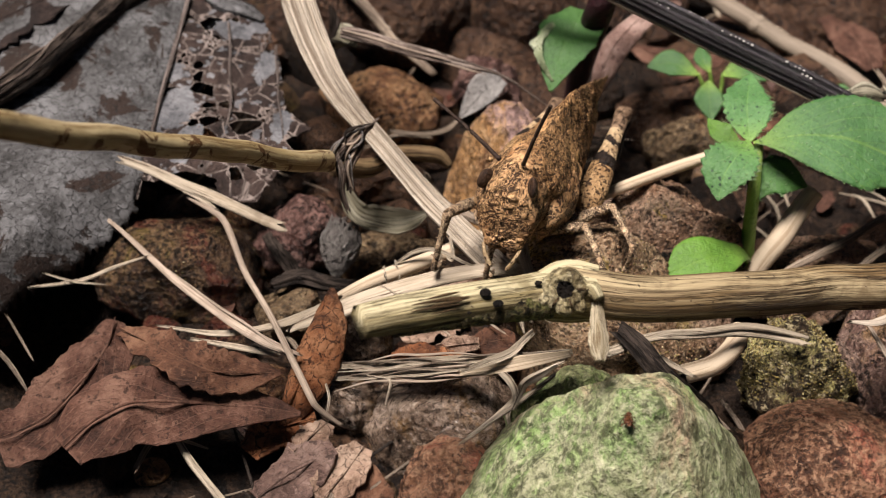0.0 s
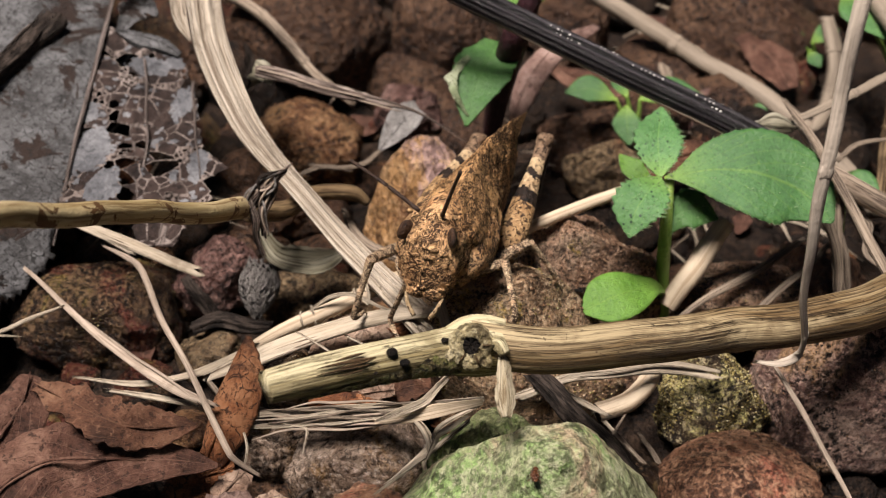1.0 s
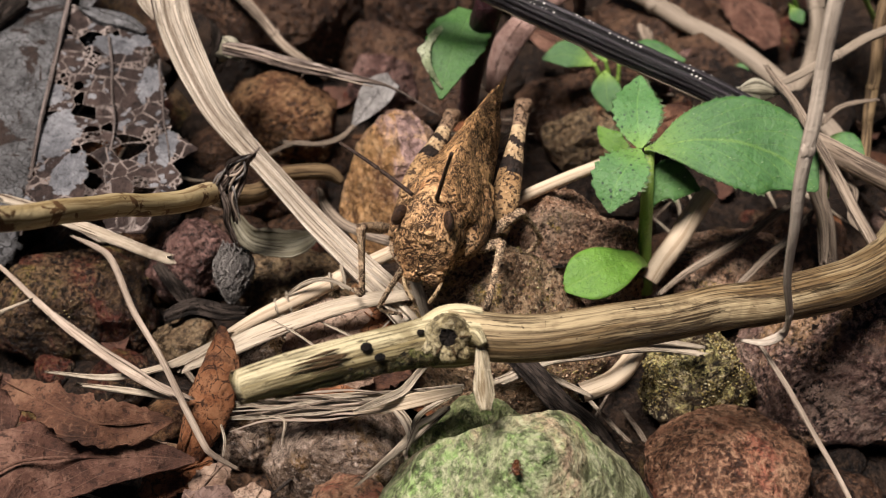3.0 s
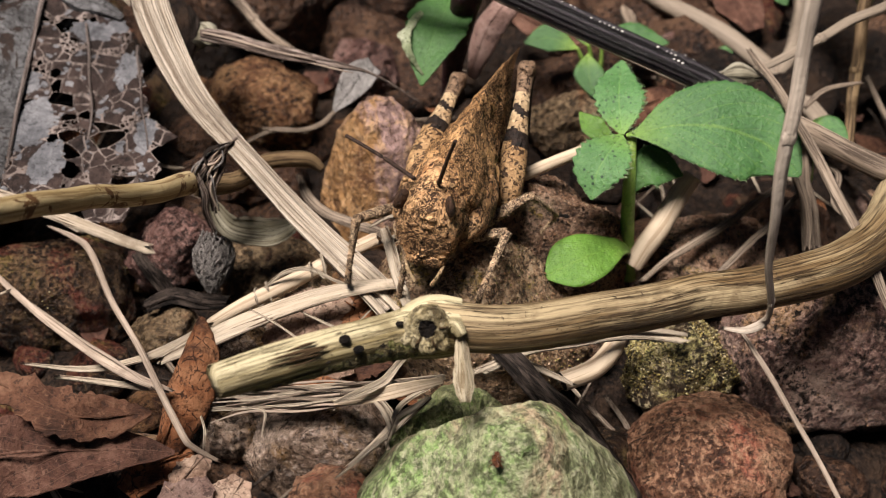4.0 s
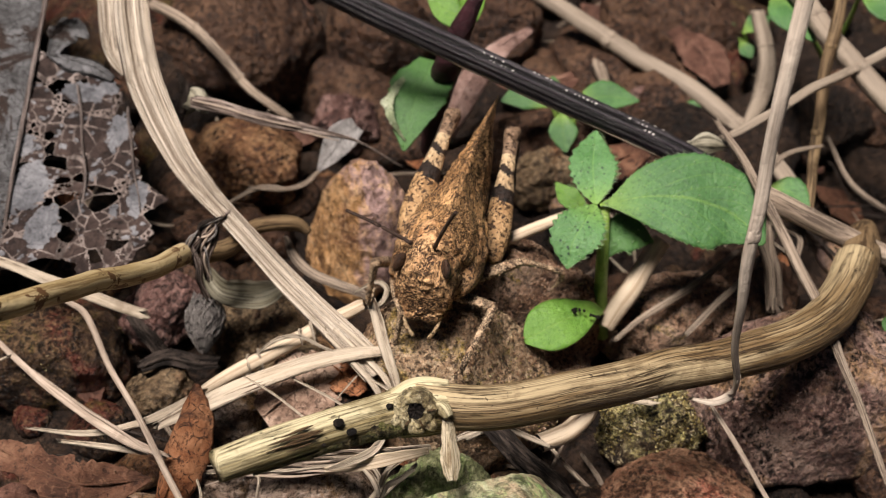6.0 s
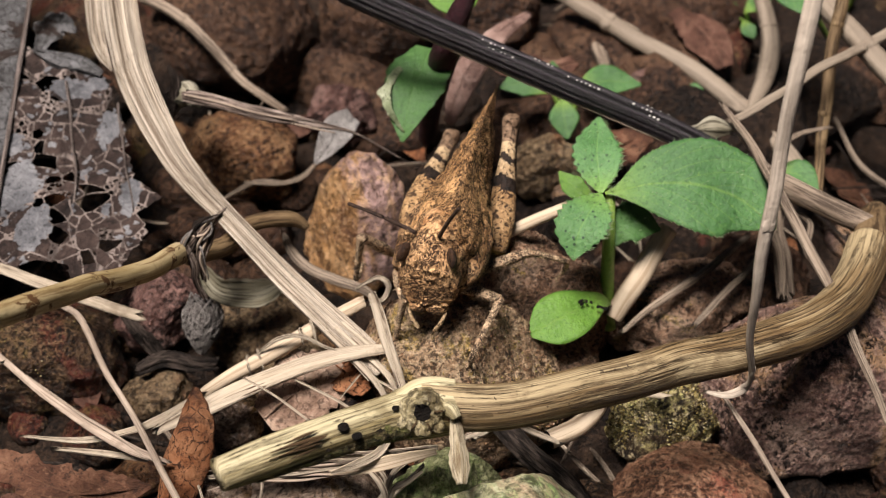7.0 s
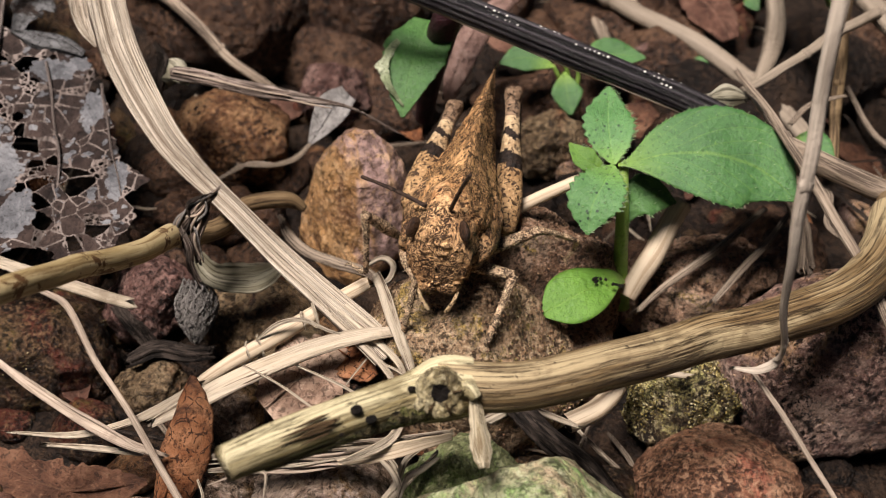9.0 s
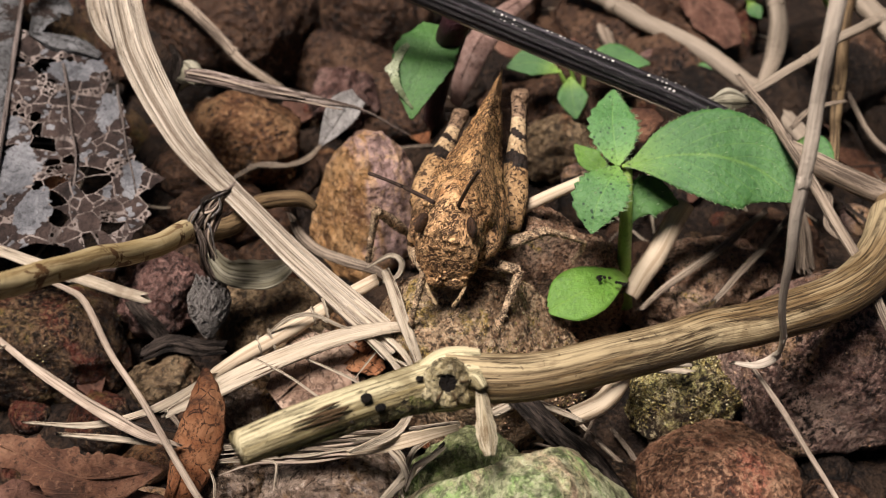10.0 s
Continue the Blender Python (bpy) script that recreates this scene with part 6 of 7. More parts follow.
def blade_uv(ob, i):
    """A leaf point's own coordinates, across and along."""
    if ob.name not in LEAF_UV:
        me = ob.data
        index, uv = np.empty(len(me.loops), np.int32), np.empty(len(me.loops) * 2, np.float32)
        me.loops.foreach_get("vertex_index", index)
        me.uv_layers[0].data.foreach_get("uv", uv)
        table = np.zeros((len(me.vertices), 2))
        table[index] = uv.reshape(-1, 2)
        LEAF_UV[ob.name] = table
    return LEAF_UV[ob.name][i]


LEAF_UV = {}


def build_seedling():
    base = (1.78, 2.64, 0.50)
    ob = thing("seedling", base, "fresh green seedling with toothed hairy leaves", "plant")
    part("stem", tube([base, (1.70, 2.72, 0.95), (1.64, 2.78, 1.50), (1.61, 3.1, 1.95)], [0.07, 0.068, 0.06, 0.045], 12, 30, seed=1, ridge=0.06), G_STEM, ob, "pale green stem")
    part("leaf", leaf([(1.55, 3.01, 1.96), (1.65, 3.01, 2.00), (1.98, 3.03, 2.10), (2.40, 3.04, 2.12), (2.82, 3.01, 2.00), (3.14, 2.82, 1.82)], [0.015, 0.05, 0.31, 0.47, 0.40, 0.02], up=(-0.05, -0.45, 0.9), nu=54, nv=20, fold=0.10, curl=-0.06, serr=0.05, teeth=22, rough=0.03, thick=0.018, seed=1), G_LEAF, ob, "large oval green leaf with fine hairs")
    part("leaf", leaf([(1.51, 3.00, 1.97), (1.48, 3.17, 2.06), (1.46, 3.43, 2.14), (1.49, 3.83, 2.20)], [0.02, 0.185, 0.22, 0.01], up=(0, -0.65, 0.75), nu=60, nv=16, fold=0.18, serr=0.16, teeth=11, rough=0.03, thick=0.018, seed=2), G_SPOT, ob, "dark-speckled toothed leaf")
    part("leaf", leaf([(1.50, 2.97, 1.98), (1.39, 2.69, 2.00), (1.29, 2.48, 1.93), (1.26, 2.30, 1.76)], [0.02, 0.205, 0.225, 0.01], up=(-0.1, -0.45, 0.9), nu=60, nv=16, fold=0.18, serr=0.16, teeth=11, rough=0.03, thick=0.018, seed=3), G_SPOT, ob, "dark-speckled toothed leaf")
    part("leaf", leaf([(1.42, 2.96, 1.97), (1.25, 3.00, 2.02), (1.11, 3.17, 2.05)], [0.02, 0.11, 0.01], up=(0, -0.5, 0.85), nu=20, nv=8, fold=0.2, serr=0.1, teeth=5, thick=0.016, seed=4), G_LOW, ob, "small young leaf")
    # this leaf's duller green carries the shade under the upper leaves
    part("leaf", leaf([(1.61, 2.76, 1.45), (1.72, 2.89, 1.62), (1.87, 2.95, 1.66), (2.13, 2.95, 1.60)], [0.03, 0.15, 0.2, 0.01], up=(0, -0.5, 0.85), nu=26, nv=10, fold=0.2, serr=0.08, teeth=7, thick=0.016, seed=5), G_DULL, ob, "lower leaf with shade put into its dull green")
    part("seed_leaf", leaf([(1.71, 2.57, 0.95), (1.58, 2.42, 1.12), (1.32, 2.16, 1.22), (1.09, 2.00, 1.20), (0.93, 1.91, 1.15)], [0.04, 0.11, 0.235, 0.22, 0.04], up=(0, -0.35, 0.95), nu=36, nv=14, fold=0.08, curl=-0.06, rough=0.03, thick=0.022, seed=6), G_LOW, ob, "bright round seed leaf")
    rng = random.Random(8)
    hairs = Geo()
    for blade in [k for k in ob.children if k.name.split(".")[0] == "leaf"]:
        vs = blade.data.vertices
        for i in range(len(vs) // 2):
            u, s = blade_uv(blade, i)
            if s < 0.08 or s > 0.97 or rng.random() < 0.4 or not (u < 0.001 or u > 0.999 or rng.random() < 0.05):
                continue
            rim = u < 0.001 or u > 0.999
            p = vs[i].co / CM + Vector(base)
            inner = vs[i + (3 if u < 0.5 else -3)].co / CM + Vector(base)
            d = (p - inner).normalized() * 0.022 + Vector((0.012, 0, 0.006)) if rim else vs[i].normal * 0.025 + Vector((0.015, 0, 0))
            hairs.add(tube([p - d * 0.1, p + d * rng.uniform(0.5, 1.1)], [0.005, 0.002], 3, 1))
    part("hair", hairs, G_HAIR, ob, "fine pale hairs on the leaf rims", kind="stuff")
    return ob


build_seedling()


def build_bitten():
    ob = thing("bitten_plant", (-0.19, 5.32, 0.50), "wine-stemmed plant with a ragged half-eaten green leaf", "plant")
    part("stem", tube([(-0.20, 5.44, 0.40), (-0.16, 5.21, 1.10), (-0.06, 4.72, 2.10), (0.06, 4.72, 2.62), (0.20, 4.80, 3.00)], [0.10, 0.12, 0.15, 0.12, 0.07], 12, 30, seed=2, ridge=0.1), WINE, ob, "dark wine-red stem")
    part("leaf", leaf([(-0.20, 4.99, 2.00), (-0.29, 4.59, 2.00), (-0.37, 4.24, 1.88), (-0.41, 3.88, 1.66)], [0.16, 0.31, 0.26, 0.015], up=(-0.15, -0.55, 0.8), nu=44, nv=18, fold=0.1, serr=0.05, teeth=12, ragged=0.14, rough=0.05, thick=0.02, seed=3), G_DULL, ob, "green leaf with a chewed edge")
    part("chewed_edge", leaf([(-0.34, 4.84, 2.03), (-0.52, 4.58, 2.02), (-0.62, 4.28, 1.96), (-0.55, 4.07, 1.88), (-0.40, 3.95, 1.74)], [0.01, 0.035, 0.05, 0.035, 0.01], up=(-0.15, -0.55, 0.8), nu=40, nv=8, ragged=0.9, rough=0.06, thick=0.015, seed=6), CHEWED, ob, "pale dried chewed margin")
    part("leaf", leaf([(0.27, 5.45, 2.62), (0.08, 5.07, 2.60), (-0.13, 5.09, 2.60), (-0.34, 5.33, 2.70)], [0.02, 0.16, 0.14, 0.02], up=(0, -0.5, 0.85), nu=24, nv=10, fold=0.2, serr=0.05, thick=0.018, seed=7), G_LOW, ob, "yellow-green young leaf")


build_bitten()


def weed(base, leaves, label, mat=None):
    ob = thing("weed", base, label, "plant", "weeds")
    for k, (a, b, c, w) in enumerate(leaves):
        part("leaf", leaf([a, b, c], [0.02, w, 0.015], up=(0, -0.4, 0.9), nu=20, nv=10, fold=0.12, serr=0.05, teeth=8, rough=0.03, thick=0.016, seed=k), mat or G_LEAF, ob)
        part("stalk", tube([base, Vector(base).lerp(Vector(a), 0.6) + Vector((0.04, 0, 0.03)), a], [0.035, 0.03, 0.02], 7, 12, seed=k), G_STEM, ob)
    return ob


weed((1.38, 5.58, 0.35), (((1.17, 5.65, 1.05), (0.86, 5.70, 1.10), (0.59, 5.64, 1.05), 0.17), ((1.30, 5.60, 1.00), (1.33, 5.38, 0.90), (1.38, 5.19, 0.75), 0.17), ((1.45, 5.70, 1.05), (1.79, 5.86, 1.10), (2.20, 5.89, 1.05), 0.2), ((1.29, 5.66, 1.10), (1.20, 5.84, 1.15), (1.17, 6.03, 1.20), 0.1)), "small green weed among brown stones")
weed((2.94, 6.43, 0.35), (((2.89, 6.33, 0.60), (2.95, 6.39, 0.65), (3.01, 6.27, 0.60), 0.09), ((2.86, 6.41, 0.62), (2.78, 6.50, 0.66), (2.87, 6.62, 0.66), 0.08)), "tiny green sprout in the gravel")
weed((4.88, 3.00, 0.30), (((4.62, 2.59, 0.90), (4.66, 2.71, 0.95), (4.76, 2.92, 0.95), 0.15), ((4.58, 2.57, 0.88), (4.47, 2.53, 0.90), (4.37, 2.58, 0.88), 0.13), ((4.64, 2.50, 0.88), (4.66, 2.33, 0.86), (4.68, 2.18, 0.80), 0.15)), "small round-leaved sprout beside a maroon stone", G_DULL)
weed((3.73, 4.37, 0.50), (((3.51, 4.37, 1.20), (3.73, 4.30, 1.25), (3.92, 4.09, 1.20), 0.18),), "green leaf showing behind grey stalks", G_LEAF)
weed((3.75, 7.88, 0.30), (((3.59, 7.73, 0.80), (3.44, 7.80, 0.85), (3.25, 7.82, 0.85), 0.15), ((3.63, 7.67, 0.80), (3.70, 7.56, 0.75), (3.77, 7.46, 0.70), 0.1), ((3.66, 7.79, 0.85), (3.84, 7.95, 0.90), (4.01, 8.10, 0.90), 0.14)), "small blurred weed among shaded gravel", G_LEAF)
weed((4.86, 7.93, 0.40), (((3.67, 6.88, 2.10), (3.82, 6.43, 2.10), (4.03, 6.04, 2.00), 0.30), ((4.75, 7.21, 2.00), (5.01, 6.95, 2.00), (5.40, 6.87, 1.90), 0.25)), "bluish green broad-leaved weed among stalks", G_LEAF)


# ---- small beetle on the green stone ----
def build_beetle():
    c = Vector((0.58, -0.87, 2.07))
    ob = thing("beetle", (0.58, -0.87, 2.02), "tiny glossy brown beetle on the green stone", "beetle")
    part("body", boulder(c + Vector((0, 0, -0.012)), (0.03, 0.058, 0.028), 8, 3, 3, 0.03, 0.003, 3, -12), BUG, ob)
    part("head", boulder(c + Vector((0, 0.058, -0.01)), (0.02, 0.02, 0.018), 0, 4, 3, 0.02, 0.002, 2), BUG, ob)
    for s in (-1, 1):
        for dy in (-0.04, 0.0, 0.045):
            part("leg", tube([c + Vector((s * 0.02, dy * 0.7, -0.01)), c + Vector((s * 0.038, dy, -0.012)), c + Vector((s * 0.05, dy * 1.2, -0.035))], [0.004, 0.004, 0.003], 5, 6), BUG, ob)


BUG = stone_mat("brown_wing_case", (0.03, 0.010, 0.004), (0.12, 0.04, 0.016), (0.25, 0.10, 0.045), 0.3, 5, pits=0.002, spec=0.6)
build_beetle()



# ---- grasshopper, in its own space: eyes over the origin, tail towards +y ----
def insect_mat(name, dark, mid, light, speck=0.60, worm=0.0, size=20.0, depth=0.012):
    """Granular shell: tan with pale granules, dark irregular flecks and, on the face and flanks, worm-like dark lines."""
    m, nt, b = base_mat(name, 0.6, 0.35)
    o = coords(nt)
    n = tex_noise(nt, o, 3.0, 6, 0.65, 0.4)
    c = ramp(nt, n, ((0.36, mid), (0.60, light)))
    grain = tex_noise(nt, o, size * 1.5, 3, 0.6, 0.4)
    c = mix(nt, math_node(nt, "MULTIPLY", steps(nt, grain, 0.54, 0.64), 0.6), c, [min(1.0, q * 1.35) for q in light])
    c = mix(nt, math_node(nt, "MULTIPLY", steps(nt, grain, 0.45, 0.36), 0.5), c, [q * 0.55 for q in mid])
    k = tex_noise(nt, o, size, 3, 0.65, 1.2)
    fleck = steps(nt, k, speck, speck + 0.035)
    if worm:
        cell = node(nt, "ShaderNodeTexVoronoi", Scale=size * 1.15)
        cell.feature = "DISTANCE_TO_EDGE"
        bend = node(nt, "ShaderNodeVectorMath")
        nt.links.new(o, bend.inputs[0])
        nt.links.new(tex_noise(nt, o, size * 0.5, 2, 0.5), bend.inputs[1])
        nt.links.new(bend.outputs[0], cell.inputs["Vector"])
        seam = math_node(nt, "SUBTRACT", 1.0, steps(nt, cell.outputs["Distance"], worm, worm * 2.4))
        seam = math_node(nt, "MULTIPLY", seam, steps(nt, tex_noise(nt, o, size * 0.22, 4, 0.65, 0.8), 0.40, 0.52))
        c = mix(nt, math_node(nt, "MULTIPLY", steps(nt, cell.outputs["Distance"], worm * 2.6, worm * 5.0), 0.55), c, [min(1.0, q * 1.5) for q in light])
        fleck = math_node(nt, "MAXIMUM", fleck, seam)
    c = mix(nt, math_node(nt, "MULTIPLY", fleck, 0.93), c, dark)
    nt.links.new(c, b.inputs["Base Color"])
    relief(nt, b, ((n, 0.03), (math_node(nt, "SUBTRACT", 1.0, fleck), depth), (grain, 0.026), (tex_noise(nt, o, 45, 3), 0.005)))
    return m


I_BODY = insect_mat("warty_tan_shell", (0.035, 0.015, 0.006), (0.40, 0.20, 0.075), (0.68, 0.40, 0.18), 0.54, 0.06, 24, 0.018)
I_FACE = insect_mat("mottled_brown_face", (0.026, 0.011, 0.005), (0.38, 0.178, 0.07), (0.74, 0.45, 0.225), 0.56, 0.07, 17, 0.022)
I_FLANK = insect_mat("mottled_brown_flank", (0.024, 0.011, 0.006), (0.33, 0.165, 0.068), (0.60, 0.37, 0.185), 0.55, 0.07, 18, 0.022)
I_PALE = insect_mat("pale_tan_leg", (0.035, 0.017, 0.009), (0.32, 0.18, 0.076), (0.52, 0.335, 0.165), 0.53)
I_CREAM = insect_mat("cream_leg_band", (0.045, 0.022, 0.012), (0.40, 0.265, 0.14), (0.60, 0.45, 0.27), 0.575)
I_LEG = insect_mat("speckled_brown_leg", (0.025, 0.012, 0.007), (0.36, 0.21, 0.115), (0.75, 0.55, 0.36), 0.55, 0.06, 24)
I_GROOVE_SHADE = insect_mat("groove_shade_brown", (0.02, 0.009, 0.004), (0.075, 0.036, 0.015), (0.15, 0.08, 0.036), 0.55)
I_KNEE = insect_mat("brown_knee", (0.02, 0.01, 0.006), (0.13, 0.078, 0.045), (0.30, 0.20, 0.125), 0.54)
I_BAND = insect_mat("dark_leg_band", (0.004, 0.003, 0.002), (0.014, 0.008, 0.005), (0.03, 0.017, 0.011), 0.55)
I_EYE = insect_mat("dark_striped_eye", (0.006, 0.003, 0.002), (0.026, 0.012, 0.007), (0.07, 0.035, 0.018), 0.58, 0.0, 26, 0.002)
I_ANT = insect_mat("dark_feeler", (0.008, 0.005, 0.004), (0.022, 0.012, 0.009), (0.06, 0.034, 0.022), 0.58, 0.0, 24, 0.003)


def local_part(name, geo, mats, parent, label=""):
    ob = new(name, to_mesh(name, geo, mats))
    ob.parent = parent
    BASE[ob] = Vector()
    return tagged(ob, label)


def hull(rows, seg=28, n=60, bumps=0.02, seed=0, keel=None):
    """A closed body along y: rows of (y, half width, top z, belly z, z of greatest width, roof sharpness)."""
    rows = smooth_line(rows, n)
    geo = Geo()
    for i, (y, w, top, low, mid, sharp) in enumerate(rows):
        for j in range(seg):
            a = 2 * math.pi * j / seg
            ca, sa = math.cos(a), math.sin(a)
            x = max(w, 0.004) * math.copysign(abs(ca) ** 0.85, ca)
            if sa >= 0:
                k = (1 - abs(ca) ** (0.85 * 1.0)) * sharp + abs(sa) * (1 - sharp)
                z = mid + (top - mid) * k
            else:
                z = mid + (mid - low) * sa
            p = Vector((x, y, z))
            b = bumps * min(1.0, w / 0.15)
            q = p * 7 + Vector((seed, 0, 0))
            nrm = Vector((ca, 0, sa))
            p += nrm * b * (noise.noise(q) + 0.8 * noise.noise(q * 2.3))
            geo.v.append(p)
            geo.uv.append((j / seg, i / n))
    for i in range(n):
        for j in range(seg):
            a, c = i * seg + j, i * seg + (j + 1) % seg
            geo.f.append((a, c, c + seg, a + seg))
    geo.f += [tuple(range(seg)), tuple(range(n * seg, n * seg + seg))]
    geo.mi = [0] * len(geo.f)
    return geo


def limb(length, radii, flat=1.0, seg=12, n=26, seed=0.0, bands=(), bow=0.0, spines=0, warts=0.08):
    """A leg segment along +z from its joint; bands: (from, to, material slot) shares of its length."""
    geo = tube([(0, 0, 0), (0, bow, length * 0.35), (0, bow, length * 0.7), (0, 0, length)], radii, seg, n, flat, up=(0, 1, 0), ridge=warts, freq=2.5, seed=seed)
    rng = random.Random(int(seed * 10) + 1)
    if bands:
        for k, f in enumerate(geo.f):
            c = sum((Vector(geo.v[i]) for i in f), Vector()) / len(f)
            s = c.z / length + 0.05 * noise.noise(c * 9)
            geo.mi[k] = next((m for a, b, m in bands if a < s < b), 0)
    for k in range(spines):
        z = length * (0.25 + 0.65 * k / spines)
        a = rng.uniform(-0.6, 0.6) + (0 if k % 2 else math.pi)
        d = Vector((math.cos(a), math.sin(a) * flat, 0.35))
        r = np.interp(z / length, np.linspace(0, 1, len(radii)), radii)
        s = tube([Vector((0, 0, z)) + d * r * 0.7, Vector((0, 0, z)) + d * (r + 0.028)], [0.008, 0.002], 5, 2)
        geo.add(s, 0)
    return geo


def foot(length):
    g = tube([(0, 0, 0), (0, -0.03, 0.03), (0, -0.11, 0.05), (0, -length, 0.04)], [0.025, 0.030, 0.024, 0.015], 8, 10, 0.8, ridge=0.1)
    for s in (-1, 1):
        g.add(tube([(0, -length, 0.04), (s * 0.02, -length - 0.025, 0.045), (s * 0.03, -length - 0.03, 0.075)], [0.010, 0.008, 0.003], 5, 6), 0)
    return g


# the trunk lies a little to one side of the leg joints
TRUNK = Matrix(((0.92, -0.025, 0, 0.125), (0, 1, 0, 0), (0, 0, 1, 0), (0, 0, 0, 1)))
HEAD_TURN = Matrix.Translation((0, 0, 1.1)) @ Matrix.Rotation(radians(-12), 4, "Y") @ Matrix.Diagonal((1.10, 1.0, 1.0, 1.0)) @ Matrix.Translation((0, 0, -1.1))


def head_part(name, geo, mats, parent, label=""):
    """A part of the head, which leans a little against the body."""
    return local_part(name, geo.moved(Matrix.Translation((-0.06, 0, 0)) @ TRUNK @ HEAD_TURN), mats, parent, label)


def build_grasshopper():
    ob = thing("grasshopper", (0, 0, 0), "warty tan-brown grasshopper with dark banded hind legs", "grasshopper")
    BASE[ob] = Vector()
    # shield over the back, drawn out into a spike
    shield = hull([(0.02, 0.10, 1.30, 1.0, 1.15, 0.3), (0.09, 0.25, 1.375, 0.80, 1.10, 0.4), (0.22, 0.33, 1.44, 0.66, 1.02, 0.6), (0.45, 0.37, 1.53, 0.62, 0.98, 0.75), (0.7, 0.35, 1.58, 0.64, 0.98, 0.9), (0.95, 0.275, 1.55, 0.66, 0.98, 1.0), (1.25, 0.20, 1.47, 0.70, 0.98, 1.0), (1.6, 0.14, 1.36, 0.74, 0.98, 1.0), (1.95, 0.085, 1.23, 0.82, 0.97, 1.0), (2.3, 0.042, 1.08, 0.88, 0.95, 1.0), (2.62, 0.008, 0.96, 0.93, 0.94, 1.0)], 64, 300, 0.03, 1)
    for i, p in enumerate(shield.v):
        # cross ribs on the hind slope
        if p.y > 0.75 and p.z > 0.95:
            p.z += 0.05 * math.sin(p.y * 88 + 10 * abs(p.x) + 1.5 * noise.noise(p * 4)) * min(1.0, (p.y - 0.75) * 2.5) * min(1.0, abs(p.x) / 0.05)
        if p.z > 1.1 and abs(p.x) < 0.05:
            p.z += 0.03 * noise.noise(Vector((0, p.y * 6, 2)))
    # faces between the ribs get a darker shell: rib shadows put into colour
    for k, f in enumerate(shield.f):
        c = sum((shield.v[i] for i in f), Vector()) / len(f)
        if c.y > 0.8 and c.z > 1.0 and math.sin(c.y * 88 + 10 * abs(c.x) + 1.5 * noise.noise(c * 4)) < -0.30 and noise.noise(c * 9) > -0.3:
            shield.mi[k] = 1
    local_part("shield", shield.moved(TRUNK), [I_BODY, I_GROOVE_SHADE], ob, "warty roof-shaped shield drawn out into a spike")
    rng = random.Random(4)
    local_part("abdomen", hull([(0.2, 0.24, 1.0, 0.45, 0.72, 0.2), (0.6, 0.31, 1.0, 0.38, 0.70, 0.2), (1.0, 0.29, 1.0, 0.40, 0.70, 0.2), (1.5, 0.24, 0.98, 0.48, 0.72, 0.2), (2.0, 0.13, 0.95, 0.60, 0.76, 0.2), (2.3, 0.03, 0.9, 0.72, 0.8, 0.2)], 26, 50, 0.02, 5).moved(TRUNK), I_FACE, ob, "mottled brown underside")
    for s in (-1, 1):
        local_part("flank", boulder((s * 0.24 + 0.09, 0.44, 0.80), (0.145 + 0.02 * s, 0.40, 0.28), s * 6, 60 + s, 6, 0.12, 0.02, 4), I_FLANK, ob, "mottled brown side plate above the legs")
    head = head_part("head", hull([(-0.325, 0.01, 0.93, 0.89, 0.91, 0.1), (-0.322, 0.07, 1.0, 0.82, 0.90, 0.1), (-0.315, 0.13, 1.06, 0.74, 0.90, 0.1), (-0.305, 0.18, 1.14, 0.68, 0.91, 0.1), (-0.27, 0.225, 1.24, 0.62, 0.94, 0.15), (-0.18, 0.25, 1.33, 0.60, 0.96, 0.2), (-0.06, 0.265, 1.37, 0.60, 0.98, 0.3), (0.10, 0.275, 1.385, 0.62, 0.98, 0.35), (0.25, 0.27, 1.385, 0.64, 0.98, 0.4)], 48, 60, 0.028, 9), I_FACE, ob, "blunt mottled brown face")
    for s in (-1, 1):
        head_part("eye", boulder((s * 0.205, -0.185, 1.215), (0.036, 0.082, 0.075), s * 22, 6 + s, 2, 0.02, 0.001, 4), I_EYE, head, "dark oval eye")
        head_part("bead", boulder((s * 0.195, -0.10, 1.355), (0.024, 0.028, 0.022), 0, 26 + s, 3, 0.1, 0.004, 3), I_PALE, head, "pale bead above the eye")
        head_part("palp", tube([(s * 0.16, -0.28, 0.66), (s * 0.13, -0.33, 0.58), (s * 0.07, -0.34, 0.47)], [0.016, 0.018, 0.02], 8, 10, ridge=0.1), I_CREAM, head, "short pale mouth feeler")
        head_part("mandible", boulder((s * 0.08, -0.27, 0.70), (0.085, 0.06, 0.085), 0, 14 + s, 4, 0.15, 0.012, 3), I_FACE, head)
        head_part("cheek", boulder((s * 0.185, -0.20, 0.90), (0.075, 0.07, 0.15), 0, 34 + s, 4, 0.2, 0.014, 3), I_FACE, head)
    head_part("lip", boulder((0, -0.275, 0.79), (0.10, 0.05, 0.10), 0, 70, 4, 0.15, 0.012, 3), I_FACE, head, "blunt upper lip")
    for k in range(26):
        u, z = rng.uniform(-0.19, 0.19), rng.uniform(0.72, 1.20)
        r = rng.uniform(0.018, 0.034)
        head_part("wart", boulder((u, -0.312 + 0.9 * u * u + 0.10 * max(0.0, z - 1.05), z), (r * 1.4, r * 0.6, r * 0.8), 0, 80 + k, 3, 0.2, 0.006, 2), I_FACE, head)
    moving = {}
    for key in ("ANT_L", "ANT_R"):
        n = 0.8 if key == "ANT_L" else 0.7
